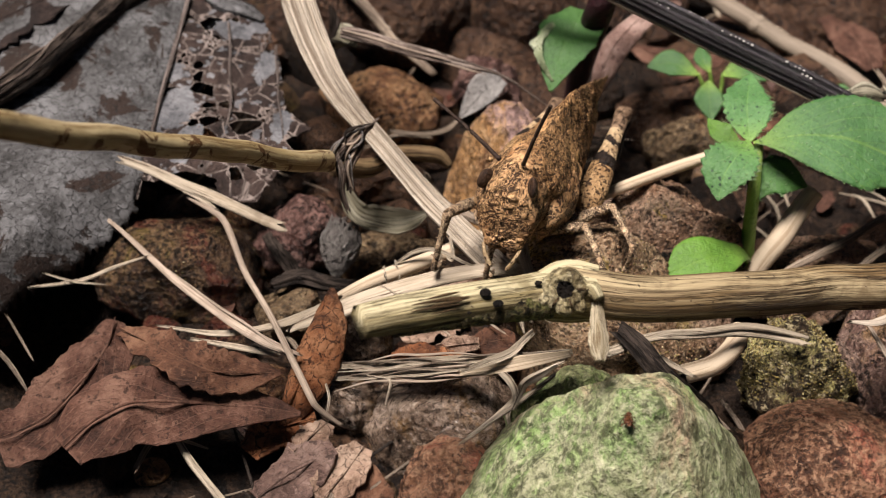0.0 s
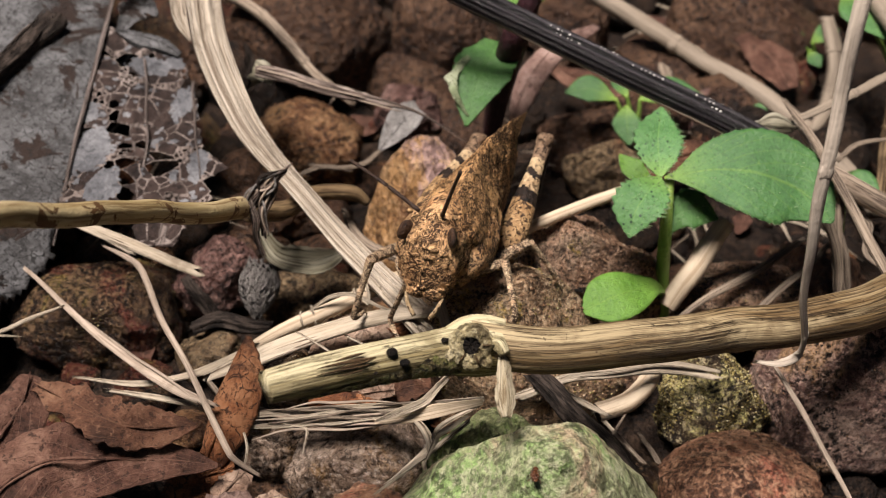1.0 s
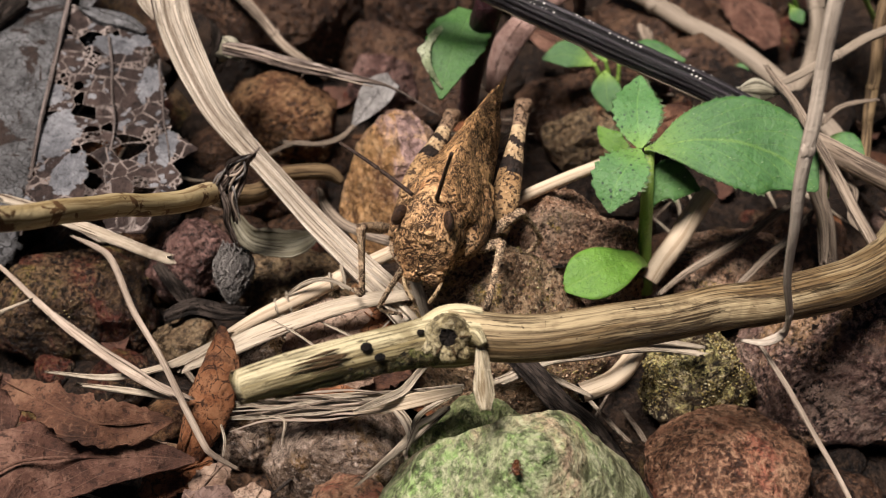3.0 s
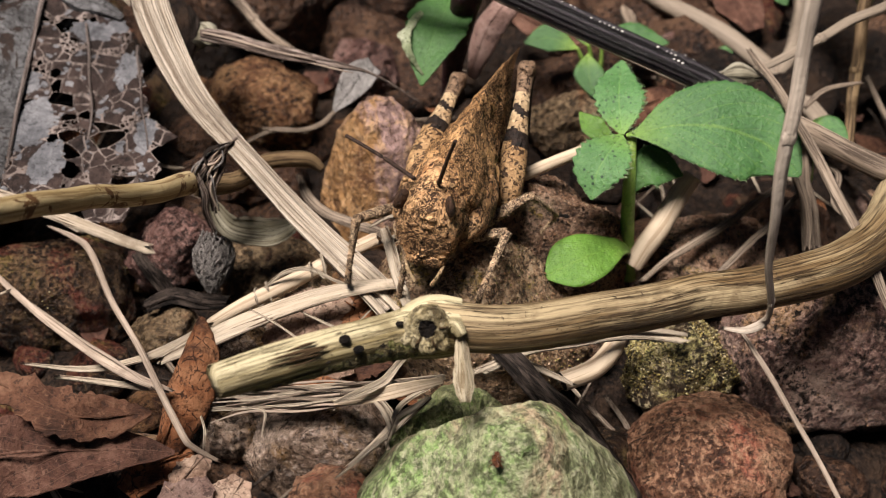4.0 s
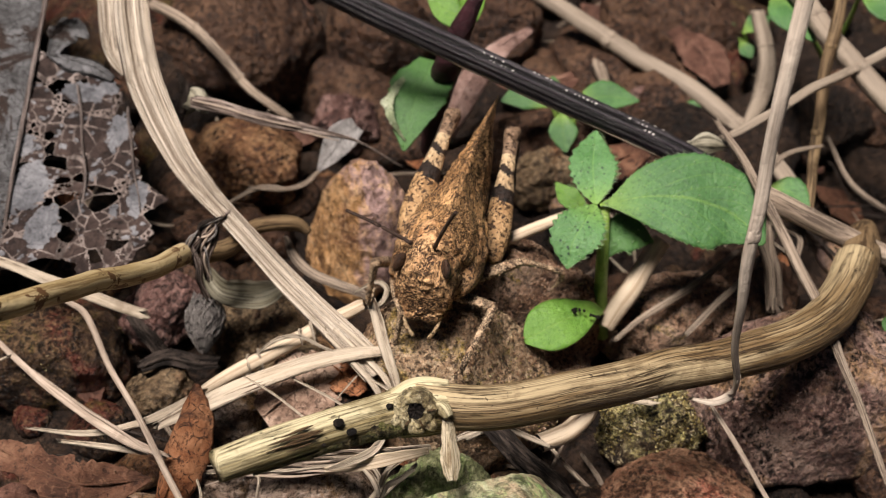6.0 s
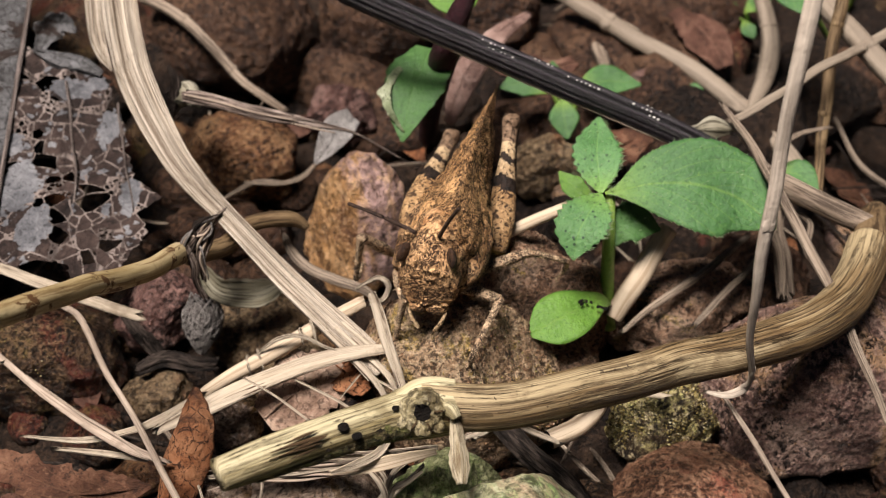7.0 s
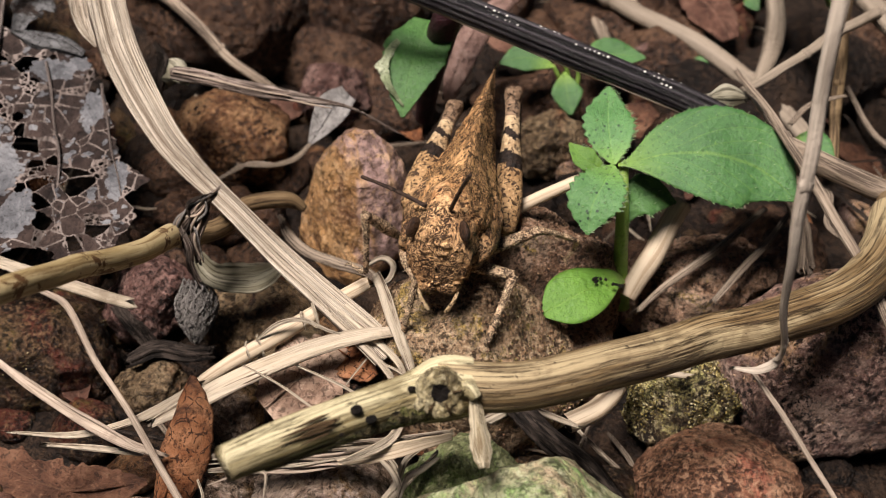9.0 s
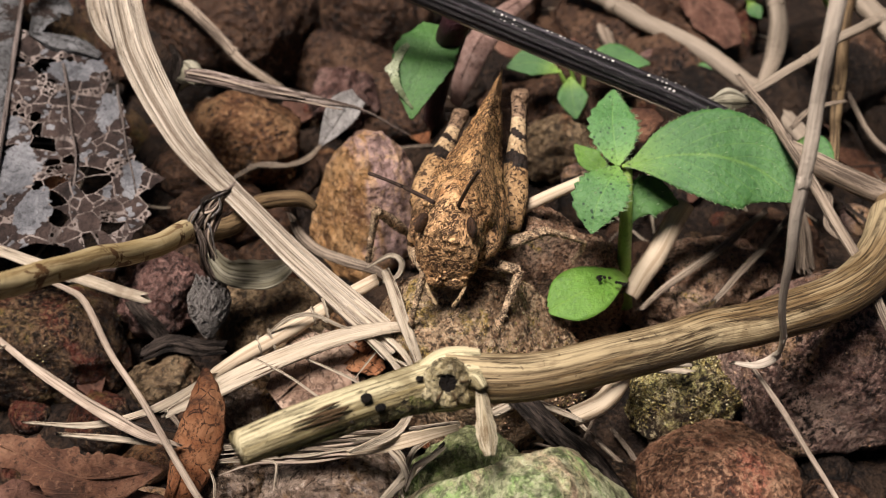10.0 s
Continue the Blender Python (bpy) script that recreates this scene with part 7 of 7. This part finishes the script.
        moving[key] = local_part("antenna", tube([(0, 0, 0), (0, 0.015, n * 0.4), (0, 0.01, n * 0.75), (0, 0, n)], [0.018, 0.017, 0.015, 0.017], 8, 30, ridge=0.15, freq=2, seed=3), I_ANT, ob, "dark thread-like feeler")
    for key, s in (("HIND_R", 1), ("HIND_L", -1)):
        g = limb(1.42, [0.085, 0.13, 0.12, 0.085, 0.07, 0.085], 0.75, 16, 60, s * 2.0 + 5, ((0.44, 0.535, 1), (0.535, 0.655, 2), (0.655, 0.70, 1), (0.70, 0.83, 2), (0.83, 1.1, 3)), 0.03, 0)
        f = moving[key] = local_part("hind_femur", g, [I_PALE, I_BAND, I_CREAM, I_KNEE], ob, "stout tan hind thigh with black bands")
        local_part("thigh_edge", tube([(s * -0.07, -0.05, 0.45), (s * -0.085, -0.06, 0.8), (s * -0.07, -0.055, 1.15), (s * -0.06, -0.04, 1.4)], [0.012, 0.028, 0.026, 0.03], 8, 24, ridge=0.4, seed=s), I_BAND, f, "dark inner edge of the thigh")
        local_part("knee", boulder((0, 0.01, 1.42), (0.078, 0.09, 0.10), 0, 8, 4, 0.08, 0.01, 3), I_KNEE, f, "dark-edged knee")
        shin = limb(1.2, [0.05, 0.045, 0.04, 0.04], 0.9, 10, 24, s + 7.0, (), 0, 8)
        shin.moved(Matrix.Translation((0, -0.03, 1.42)) @ Euler((radians(168), 0, 0)).to_matrix().to_4x4())
        local_part("hind_tibia", shin, I_LEG, f, "spiny hind shin folded under the thigh")
    for key, lf, lt, r in (("FRONT_R", 0.48, 0.6, 0.062), ("FRONT_L", 0.42, 0.55, 0.058), ("MID_R", 0.62, 0.5, 0.06), ("MID_L", 0.55, 0.6, 0.06)):
        side = "front" if "FRONT" in key else "middle"
        f = moving[key + "_FEMUR"] = local_part(side + "_femur", limb(lf, [r * 0.7, r * 1.0, r * 0.9, r * 0.75], 0.85, 12, 26, lf * 9, (), 0, 4, 0.2), I_LEG, ob, "speckled brown thigh")
        t = limb(lt, [r * 0.7, r * 0.5, r * 0.45, r * 0.45], 0.9, 10, 26, lt * 7, (), 0.01, 8, 0.18)
        t.add(foot(0.2).moved(Matrix.Translation((0, 0, lt - 0.02))), 0)
        moving[key + "_TIBIA"] = local_part(side + "_tibia", t, I_LEG, f, "speckled spiny shin with a clawed foot")
    return ob, moving


GRASSHOPPER, MOVING = build_grasshopper()


# ---- dark crumbs that the grasshopper throws onto the seed leaf ----
def build_crumb(k):
    g = Geo()
    rng = random.Random(k)
    for i in range(5):
        g.add(boulder((rng.uniform(-0.07, 0.07), rng.uniform(-0.03, 0.03), 0.012), (rng.uniform(0.012, 0.03), 0.014, 0.012), rng.uniform(0, 90), k * 9 + i, 3, 0.2, 0.004, 2), 0)
    return solo("soil_crumb", g, DARK_PITH, "dark crumbs of soil on the bright seed leaf", "soil", "soil crumbs", base=(0, 0, 0))


CRUMBS = [build_crumb(1), build_crumb(2)]


# ---- what moves ----
BODY = [
    (0, pose(-0.00715, 0.01326, 0.01212, -5.00, 6.00, -15.50)),
    (0.5, pose(-0.00705, 0.01252, 0.01213, -5.25, 6.00, -15.12)),
    (1, pose(-0.00633, 0.01317, 0.01213, -5.25, 6.00, -14.75)),
    (1.5, pose(-0.00574, 0.01341, 0.01210, -4.00, 6.00, -13.38)),
    (2, pose(-0.00526, 0.01254, 0.01209, -3.25, 6.00, -11.12)),
    (2.5, pose(-0.00504, 0.01316, 0.01211, -4.38, 6.00, -9.88)),
    (2.7, pose(-0.00485, 0.01338, 0.01211, -4.50, 6.00, -10.88)),
    (3.8, pose(-0.00332, 0.01480, 0.01209, -2.75, 6.00, -12.75)),
    (4, pose(-0.00275, 0.01529, 0.01207, -1.25, 6.00, -14.00)),
    (4.5, pose(-0.00338, 0.01602, 0.01207, -0.38, 6.00, -14.88)),
    (5, pose(-0.00282, 0.01659, 0.01207, 0.38, 6.00, -14.25)),
    (5.5, pose(-0.00209, 0.01750, 0.01207, 1.00, 6.00, -12.88)),
    (5.7, pose(-0.00207, 0.01752, 0.01207, 0.75, 6.00, -12.25)),
    (6.8, pose(-0.00165, 0.01788, 0.01207, -0.25, 6.00, -11.75)),
    (7, pose(-0.00190, 0.01792, 0.01207, -1.00, 6.00, -11.88)),
    (7.5, pose(-0.00211, 0.01770, 0.01208, -1.88, 6.00, -11.88)),
    (8, pose(-0.00179, 0.01761, 0.01209, -3.00, 6.00, -11.00)),
    (8.5, pose(-0.00178, 0.01746, 0.01210, -3.50, 6.00, -10.75)),
    (9, pose(-0.00193, 0.01736, 0.01210, -3.50, 6.00, -11.13)),
    (9.5, pose(-0.00189, 0.01737, 0.01210, -3.50, 6.00, -11.13)),
    (10, pose(-0.00194, 0.01745, 0.01210, -3.50, 6.00, -11.00)),
]
HIND_R = [
    (0, pose(0.00560, 0.00750, 0.00550, 76.7, 0.0, -173.6)),
    (0.5, pose(0.00560, 0.00750, 0.00550, 72.2, 0.0, -174.5)),
    (1, pose(0.00560, 0.00750, 0.00550, 70.6, 0.0, -173.4)),
    (1.5, pose(0.00560, 0.00750, 0.00550, 73.0, 0.0, -171.6)),
    (2, pose(0.00560, 0.00750, 0.00550, 70.6, 0.0, -170.4)),
    (2.5, pose(0.00560, 0.00750, 0.00550, 71.4, 0.0, -172.6)),
    (2.7, pose(0.00560, 0.00750, 0.00550, 72.8, 0.0, -171.6)),
    (3.8, pose(0.00560, 0.00750, 0.00550, 61.4, 0.0, -170.6)),
    (4, pose(0.00560, 0.00750, 0.00550, 64.4, 0.0, -166.9)),
    (4.5, pose(0.00560, 0.00750, 0.00550, 36.6, 0.0, -164.7)),
    (5, pose(0.00560, 0.00750, 0.00550, 61.4, 0.0, -168.0)),
    (5.5, pose(0.00560, 0.00750, 0.00550, 75.2, 0.0, -169.2)),
    (5.7, pose(0.00560, 0.00750, 0.00550, 74.8, 0.0, -171.4)),
    (6.8, pose(0.00560, 0.00750, 0.00550, 71.8, 0.0, -167.8)),
    (7, pose(0.00560, 0.00750, 0.00550, 73.1, 0.0, -169.5)),
    (7.5, pose(0.00560, 0.00750, 0.00550, 71.8, 0.0, -170.7)),
    (8, pose(0.00560, 0.00750, 0.00550, 71.0, 0.0, -168.8)),
    (8.5, pose(0.00560, 0.00750, 0.00550, 69.7, 0.0, -169.5)),
    (9, pose(0.00560, 0.00750, 0.00550, 69.1, 0.0, -169.0)),
    (9.5, pose(0.00560, 0.00750, 0.00550, 68.5, 0.0, -169.0)),
    (10, pose(0.00560, 0.00750, 0.00550, 69.4, 0.0, -169.2)),
]
HIND_L = [
    (0, pose(-0.00300, 0.00750, 0.00550, 84.8, 0.0, 178.1)),
    (0.5, pose(-0.00300, 0.00750, 0.00550, 83.2, 0.0, 178.2)),
    (1, pose(-0.00300, 0.00750, 0.00550, 83.7, 0.0, 177.9)),
    (1.5, pose(-0.00300, 0.00750, 0.00550, 86.3, 0.0, 178.4)),
    (2, pose(-0.00300, 0.00750, 0.00550, 85.9, 0.0, 178.4)),
    (2.5, pose(-0.00300, 0.00750, 0.00550, 87.5, 0.0, 179.3)),
    (2.7, pose(-0.00300, 0.00750, 0.00550, 88.9, 0.0, -179.4)),
    (3.8, pose(-0.00300, 0.00750, 0.00550, 84.1, 0.0, 179.6)),
    (4, pose(-0.00300, 0.00750, 0.00550, 85.3, 0.0, -176.9)),
    (4.5, pose(-0.00300, 0.00750, 0.00550, 57.8, 0.0, 179.0)),
    (5, pose(-0.00300, 0.00750, 0.00550, 67.5, 0.0, -178.2)),
    (5.5, pose(-0.00300, 0.00750, 0.00550, 75.1, 0.0, -177.3)),
    (5.7, pose(-0.00300, 0.00750, 0.00550, 70.8, 0.0, -179.5)),
    (6.8, pose(-0.00300, 0.00750, 0.00550, 93.1, 0.0, 178.5)),
    (7, pose(-0.00300, 0.00750, 0.00550, 92.2, 0.0, 177.5)),
    (7.5, pose(-0.00300, 0.00750, 0.00550, 83.4, 0.0, 178.6)),
    (8, pose(-0.00300, 0.00750, 0.00550, 78.7, 0.0, -179.0)),
    (8.5, pose(-0.00300, 0.00750, 0.00550, 89.5, 0.0, 176.8)),
    (9, pose(-0.00300, 0.00750, 0.00550, 85.5, 0.0, 176.5)),
    (9.5, pose(-0.00300, 0.00750, 0.00550, 88.6, 0.0, 176.8)),
    (10, pose(-0.00300, 0.00750, 0.00550, 89.1, 0.0, 176.5)),
]
ANT_L = [
    (0, pose(-0.00100, -0.00080, 0.01320, 78.8, -0.0, -107.3)),
    (1, pose(-0.00100, -0.00080, 0.01320, 87.8, -0.0, -109.5)),
    (2.5, pose(-0.00100, -0.00080, 0.01320, 86.3, -0.0, -111.8)),
    (4, pose(-0.00100, -0.00080, 0.01320, 97.0, -0.0, -114.9)),
    (4.5, pose(-0.00100, -0.00080, 0.01320, 108.6, -0.0, -116.6)),
    (5.5, pose(-0.00100, -0.00080, 0.01320, 105.7, -0.0, -117.1)),
    (7, pose(-0.00100, -0.00080, 0.01320, 108.1, -0.0, -117.4)),
    (8, pose(-0.00100, -0.00080, 0.01320, 107.9, -0.0, -128.2)),
    (9.5, pose(-0.00100, -0.00080, 0.01320, 109.3, -0.0, -125.6)),
    (10, pose(-0.00100, -0.00080, 0.01320, 107.4, -0.0, -124.5)),
]
ANT_R = [
    (0, pose(0.00100, -0.00080, 0.01360, 14.0, 0.0, 42.4)),
    (1, pose(0.00100, -0.00080, 0.01360, 23.6, 0.0, 24.8)),
    (2.5, pose(0.00100, -0.00080, 0.01360, 22.5, 0.0, 17.6)),
    (4, pose(0.00100, -0.00080, 0.01360, 20.6, 0.0, 25.1)),
    (4.5, pose(0.00100, -0.00080, 0.01360, 19.8, 0.0, 41.0)),
    (5.5, pose(0.00100, -0.00080, 0.01360, 17.7, 0.0, 36.4)),
    (7, pose(0.00100, -0.00080, 0.01360, 26.1, 0.0, 25.0)),
    (8, pose(0.00100, -0.00080, 0.01360, 31.3, 0.0, 19.0)),
    (9.5, pose(0.00100, -0.00080, 0.01360, 25.9, 0.0, 18.7)),
    (10, pose(0.00100, -0.00080, 0.01360, 26.9, 0.0, 20.1)),
]
FRONT_R_FEMUR = [
    (0, pose(0.00250, 0.00150, 0.00620, 72.4, -0.0, 110.6)),
    (1, pose(0.00250, 0.00150, 0.00620, 66.2, -0.0, 117.2)),
    (2.5, pose(0.00250, 0.00150, 0.00620, 64.5, -0.0, 113.9)),
    (4, pose(0.00250, 0.00150, 0.00620, 75.6, -0.0, 109.9)),
    (4.5, pose(0.00250, 0.00150, 0.00620, 80.3, -0.0, 107.8)),
    (5.5, pose(0.00250, 0.00150, 0.00620, 78.7, 0.0, 85.1)),
    (7, pose(0.00250, 0.00150, 0.00620, 92.1, 0.0, 88.7)),
    (8, pose(0.00250, 0.00150, 0.00620, 77.0, 0.0, 77.3)),
    (9.5, pose(0.00250, 0.00150, 0.00620, 87.8, -0.0, 90.2)),
    (10, pose(0.00250, 0.00150, 0.00620, 87.2, -0.0, 91.1)),
]
FRONT_R_TIBIA = [
    (0, pose(0.00000, 0.00000, 0.00480, 53.0, -68.2, -52.7)),
    (1, pose(0.00000, 0.00000, 0.00480, 92.4, -66.2, -87.0)),
    (2.5, pose(0.00000, 0.00000, 0.00480, 121.0, -62.3, -114.7)),
    (4, pose(0.00000, 0.00000, 0.00480, 170.0, -63.5, -149.1)),
    (4.5, pose(0.00000, 0.00000, 0.00480, 153.7, -73.6, -144.2)),
    (5.5, pose(0.00000, 0.00000, 0.00480, 109.1, -78.7, -94.2)),
    (7, pose(0.00000, 0.00000, 0.00480, -153.7, -82.5, 163.7)),
    (8, pose(0.00000, 0.00000, 0.00480, 135.9, -77.0, -92.8)),
    (9.5, pose(0.00000, 0.00000, 0.00480, -163.3, -83.2, -161.5)),
    (10, pose(0.00000, 0.00000, 0.00480, -151.9, -80.2, -163.4)),
]
FRONT_L_FEMUR = [
    (0, pose(-0.00220, 0.00100, 0.00620, 87.2, 0.0, 41.7)),
    (1, pose(-0.00220, 0.00100, 0.00620, 77.9, 0.0, 30.4)),
    (2.5, pose(-0.00220, 0.00100, 0.00620, 75.2, 0.0, 30.3)),
    (4, pose(-0.00220, 0.00100, 0.00620, 79.8, 0.0, 31.2)),
    (5.5, pose(-0.00220, 0.00100, 0.00620, 87.2, 0.0, 30.2)),
    (7, pose(-0.00220, 0.00100, 0.00620, 78.5, 0.0, 23.0)),
    (8, pose(-0.00220, 0.00100, 0.00620, 87.3, 0.0, 27.9)),
    (9.5, pose(-0.00220, 0.00100, 0.00620, 75.5, 0.0, 27.0)),
    (10, pose(-0.00220, 0.00100, 0.00620, 74.7, 0.0, 26.8)),
]
FRONT_L_TIBIA = [
    (0, pose(0.00000, 0.00000, 0.00420, 103.8, -41.6, -2.5)),
    (1, pose(0.00000, 0.00000, 0.00420, -117.1, -20.7, -175.3)),
    (2.5, pose(0.00000, 0.00000, 0.00420, -129.3, -47.6, -163.2)),
    (4, pose(0.00000, 0.00000, 0.00420, 101.0, -30.7, -6.1)),
    (5.5, pose(0.00000, 0.00000, 0.00420, 95.3, -30.2, -1.6)),
    (7, pose(0.00000, 0.00000, 0.00420, 100.3, -22.5, -4.8)),
    (8, pose(0.00000, 0.00000, 0.00420, 93.7, -27.9, -1.4)),
    (9.5, pose(0.00000, 0.00000, 0.00420, 95.3, -32.9, -9.7)),
    (10, pose(0.00000, 0.00000, 0.00420, 95.8, -30.4, -9.3)),
]
MID_R_FEMUR = [
    (0, pose(0.00340, 0.00400, 0.00500, 58.3, -0.0, 120.8)),
    (1, pose(0.00340, 0.00400, 0.00500, 54.9, -0.0, 126.9)),
    (2.5, pose(0.00340, 0.00400, 0.00500, 50.1, -0.0, 129.1)),
    (4, pose(0.00340, 0.00400, 0.00500, 56.7, -0.0, 129.2)),
    (4.5, pose(0.00340, 0.00400, 0.00500, 62.7, -0.0, 124.0)),
    (5.5, pose(0.00340, 0.00400, 0.00500, 65.2, -0.0, 120.4)),
    (7, pose(0.00340, 0.00400, 0.00500, 64.6, -0.0, 116.0)),
    (8, pose(0.00340, 0.00400, 0.00500, 61.2, -0.0, 113.3)),
    (9.5, pose(0.00340, 0.00400, 0.00500, 61.8, -0.0, 112.5)),
    (10, pose(0.00340, 0.00400, 0.00500, 63.4, -0.0, 110.6)),
]
MID_R_TIBIA = [
    (0, pose(0.00000, 0.00000, 0.00620, 81.0, -56.6, -69.6)),
    (1, pose(0.00000, 0.00000, 0.00620, 83.7, -11.6, -8.3)),
    (2.5, pose(0.00000, 0.00000, 0.00620, 92.3, 2.8, 2.4)),
    (4, pose(0.00000, 0.00000, 0.00620, 76.2, 7.4, 4.9)),
    (4.5, pose(0.00000, 0.00000, 0.00620, 60.4, 7.4, 3.9)),
    (5.5, pose(0.00000, 0.00000, 0.00620, 48.5, -2.2, -1.0)),
    (7, pose(0.00000, 0.00000, 0.00620, 52.1, 7.1, 3.4)),
    (8, pose(0.00000, 0.00000, 0.00620, 58.6, 13.3, 7.5)),
    (9.5, pose(0.00000, 0.00000, 0.00620, 55.6, 11.3, 6.1)),
    (10, pose(0.00000, 0.00000, 0.00620, 53.5, 12.1, 6.2)),
]
MID_L_FEMUR = [
    (0, pose(-0.00320, 0.00350, 0.00550, 76.2, -0.0, -8.1)),
    (1, pose(-0.00320, 0.00350, 0.00550, 71.9, -0.0, -8.2)),
    (2.5, pose(-0.00320, 0.00350, 0.00550, 54.4, -0.0, -16.0)),
    (4, pose(-0.00320, 0.00350, 0.00550, 71.3, -0.0, -22.1)),
    (5.5, pose(-0.00320, 0.00350, 0.00550, 52.7, 0.0, 0.1)),
    (7, pose(-0.00320, 0.00350, 0.00550, 44.9, -0.0, -40.8)),
    (8, pose(-0.00320, 0.00350, 0.00550, 46.1, -0.0, -43.7)),
    (9.5, pose(-0.00320, 0.00350, 0.00550, 44.4, -0.0, -41.2)),
    (10, pose(-0.00320, 0.00350, 0.00550, 43.4, -0.0, -40.8)),
]
MID_L_TIBIA = [
    (0, pose(0.00000, 0.00000, 0.00550, 100.7, 7.9, 2.0)),
    (1, pose(0.00000, 0.00000, 0.00550, 95.7, 1.3, 0.4)),
    (2.5, pose(0.00000, 0.00000, 0.00550, 121.2, 44.0, 43.8)),
    (4, pose(0.00000, 0.00000, 0.00550, 94.9, 34.9, 13.7)),
    (5.5, pose(0.00000, 0.00000, 0.00550, 127.4, -0.1, -0.1)),
    (7, pose(0.00000, 0.00000, 0.00550, 147.9, 27.4, 31.4)),
    (8, pose(0.00000, 0.00000, 0.00550, 145.9, 29.8, 33.6)),
    (9.5, pose(0.00000, 0.00000, 0.00550, -170.3, 39.4, 122.9)),
    (10, pose(0.00000, 0.00000, 0.00550, 145.2, 26.7, 32.1)),
]


def motions():
    walk(GRASSHOPPER, BODY)
    for name, rows in (("HIND_R", HIND_R), ("HIND_L", HIND_L), ("ANT_L", ANT_L), ("ANT_R", ANT_R), ("FRONT_R_FEMUR", FRONT_R_FEMUR), ("FRONT_R_TIBIA", FRONT_R_TIBIA), ("FRONT_L_FEMUR", FRONT_L_FEMUR), ("FRONT_L_TIBIA", FRONT_L_TIBIA), ("MID_R_FEMUR", MID_R_FEMUR), ("MID_R_TIBIA", MID_R_TIBIA), ("MID_L_FEMUR", MID_L_FEMUR), ("MID_L_TIBIA", MID_L_TIBIA)):
        walk(MOVING[name], rows)
    for ob, rest, mid, end, turn in CRUMB_WAYS:
        walk(ob, [(0.0, spot(rest, 0)), (3.95, spot(rest, 0)), (4.02, spot(mid, turn / 2)), (4.1, spot(end, turn)), (10.0, spot(end, turn))])


def spot(p, turn):
    return pose(p[0] * CM, p[1] * CM, p[2] * CM, -15, 0, turn)


CRUMB_WAYS = (
    (CRUMBS[0], (0.95, 2.35, 1.02), (1.1, 2.3, 1.6), (1.45, 2.29, 1.22), 20),
    (CRUMBS[1], (0.85, 2.3, 1.02), (1.2, 2.3, 1.7), (1.57, 2.25, 1.20), -25),
)
motions()
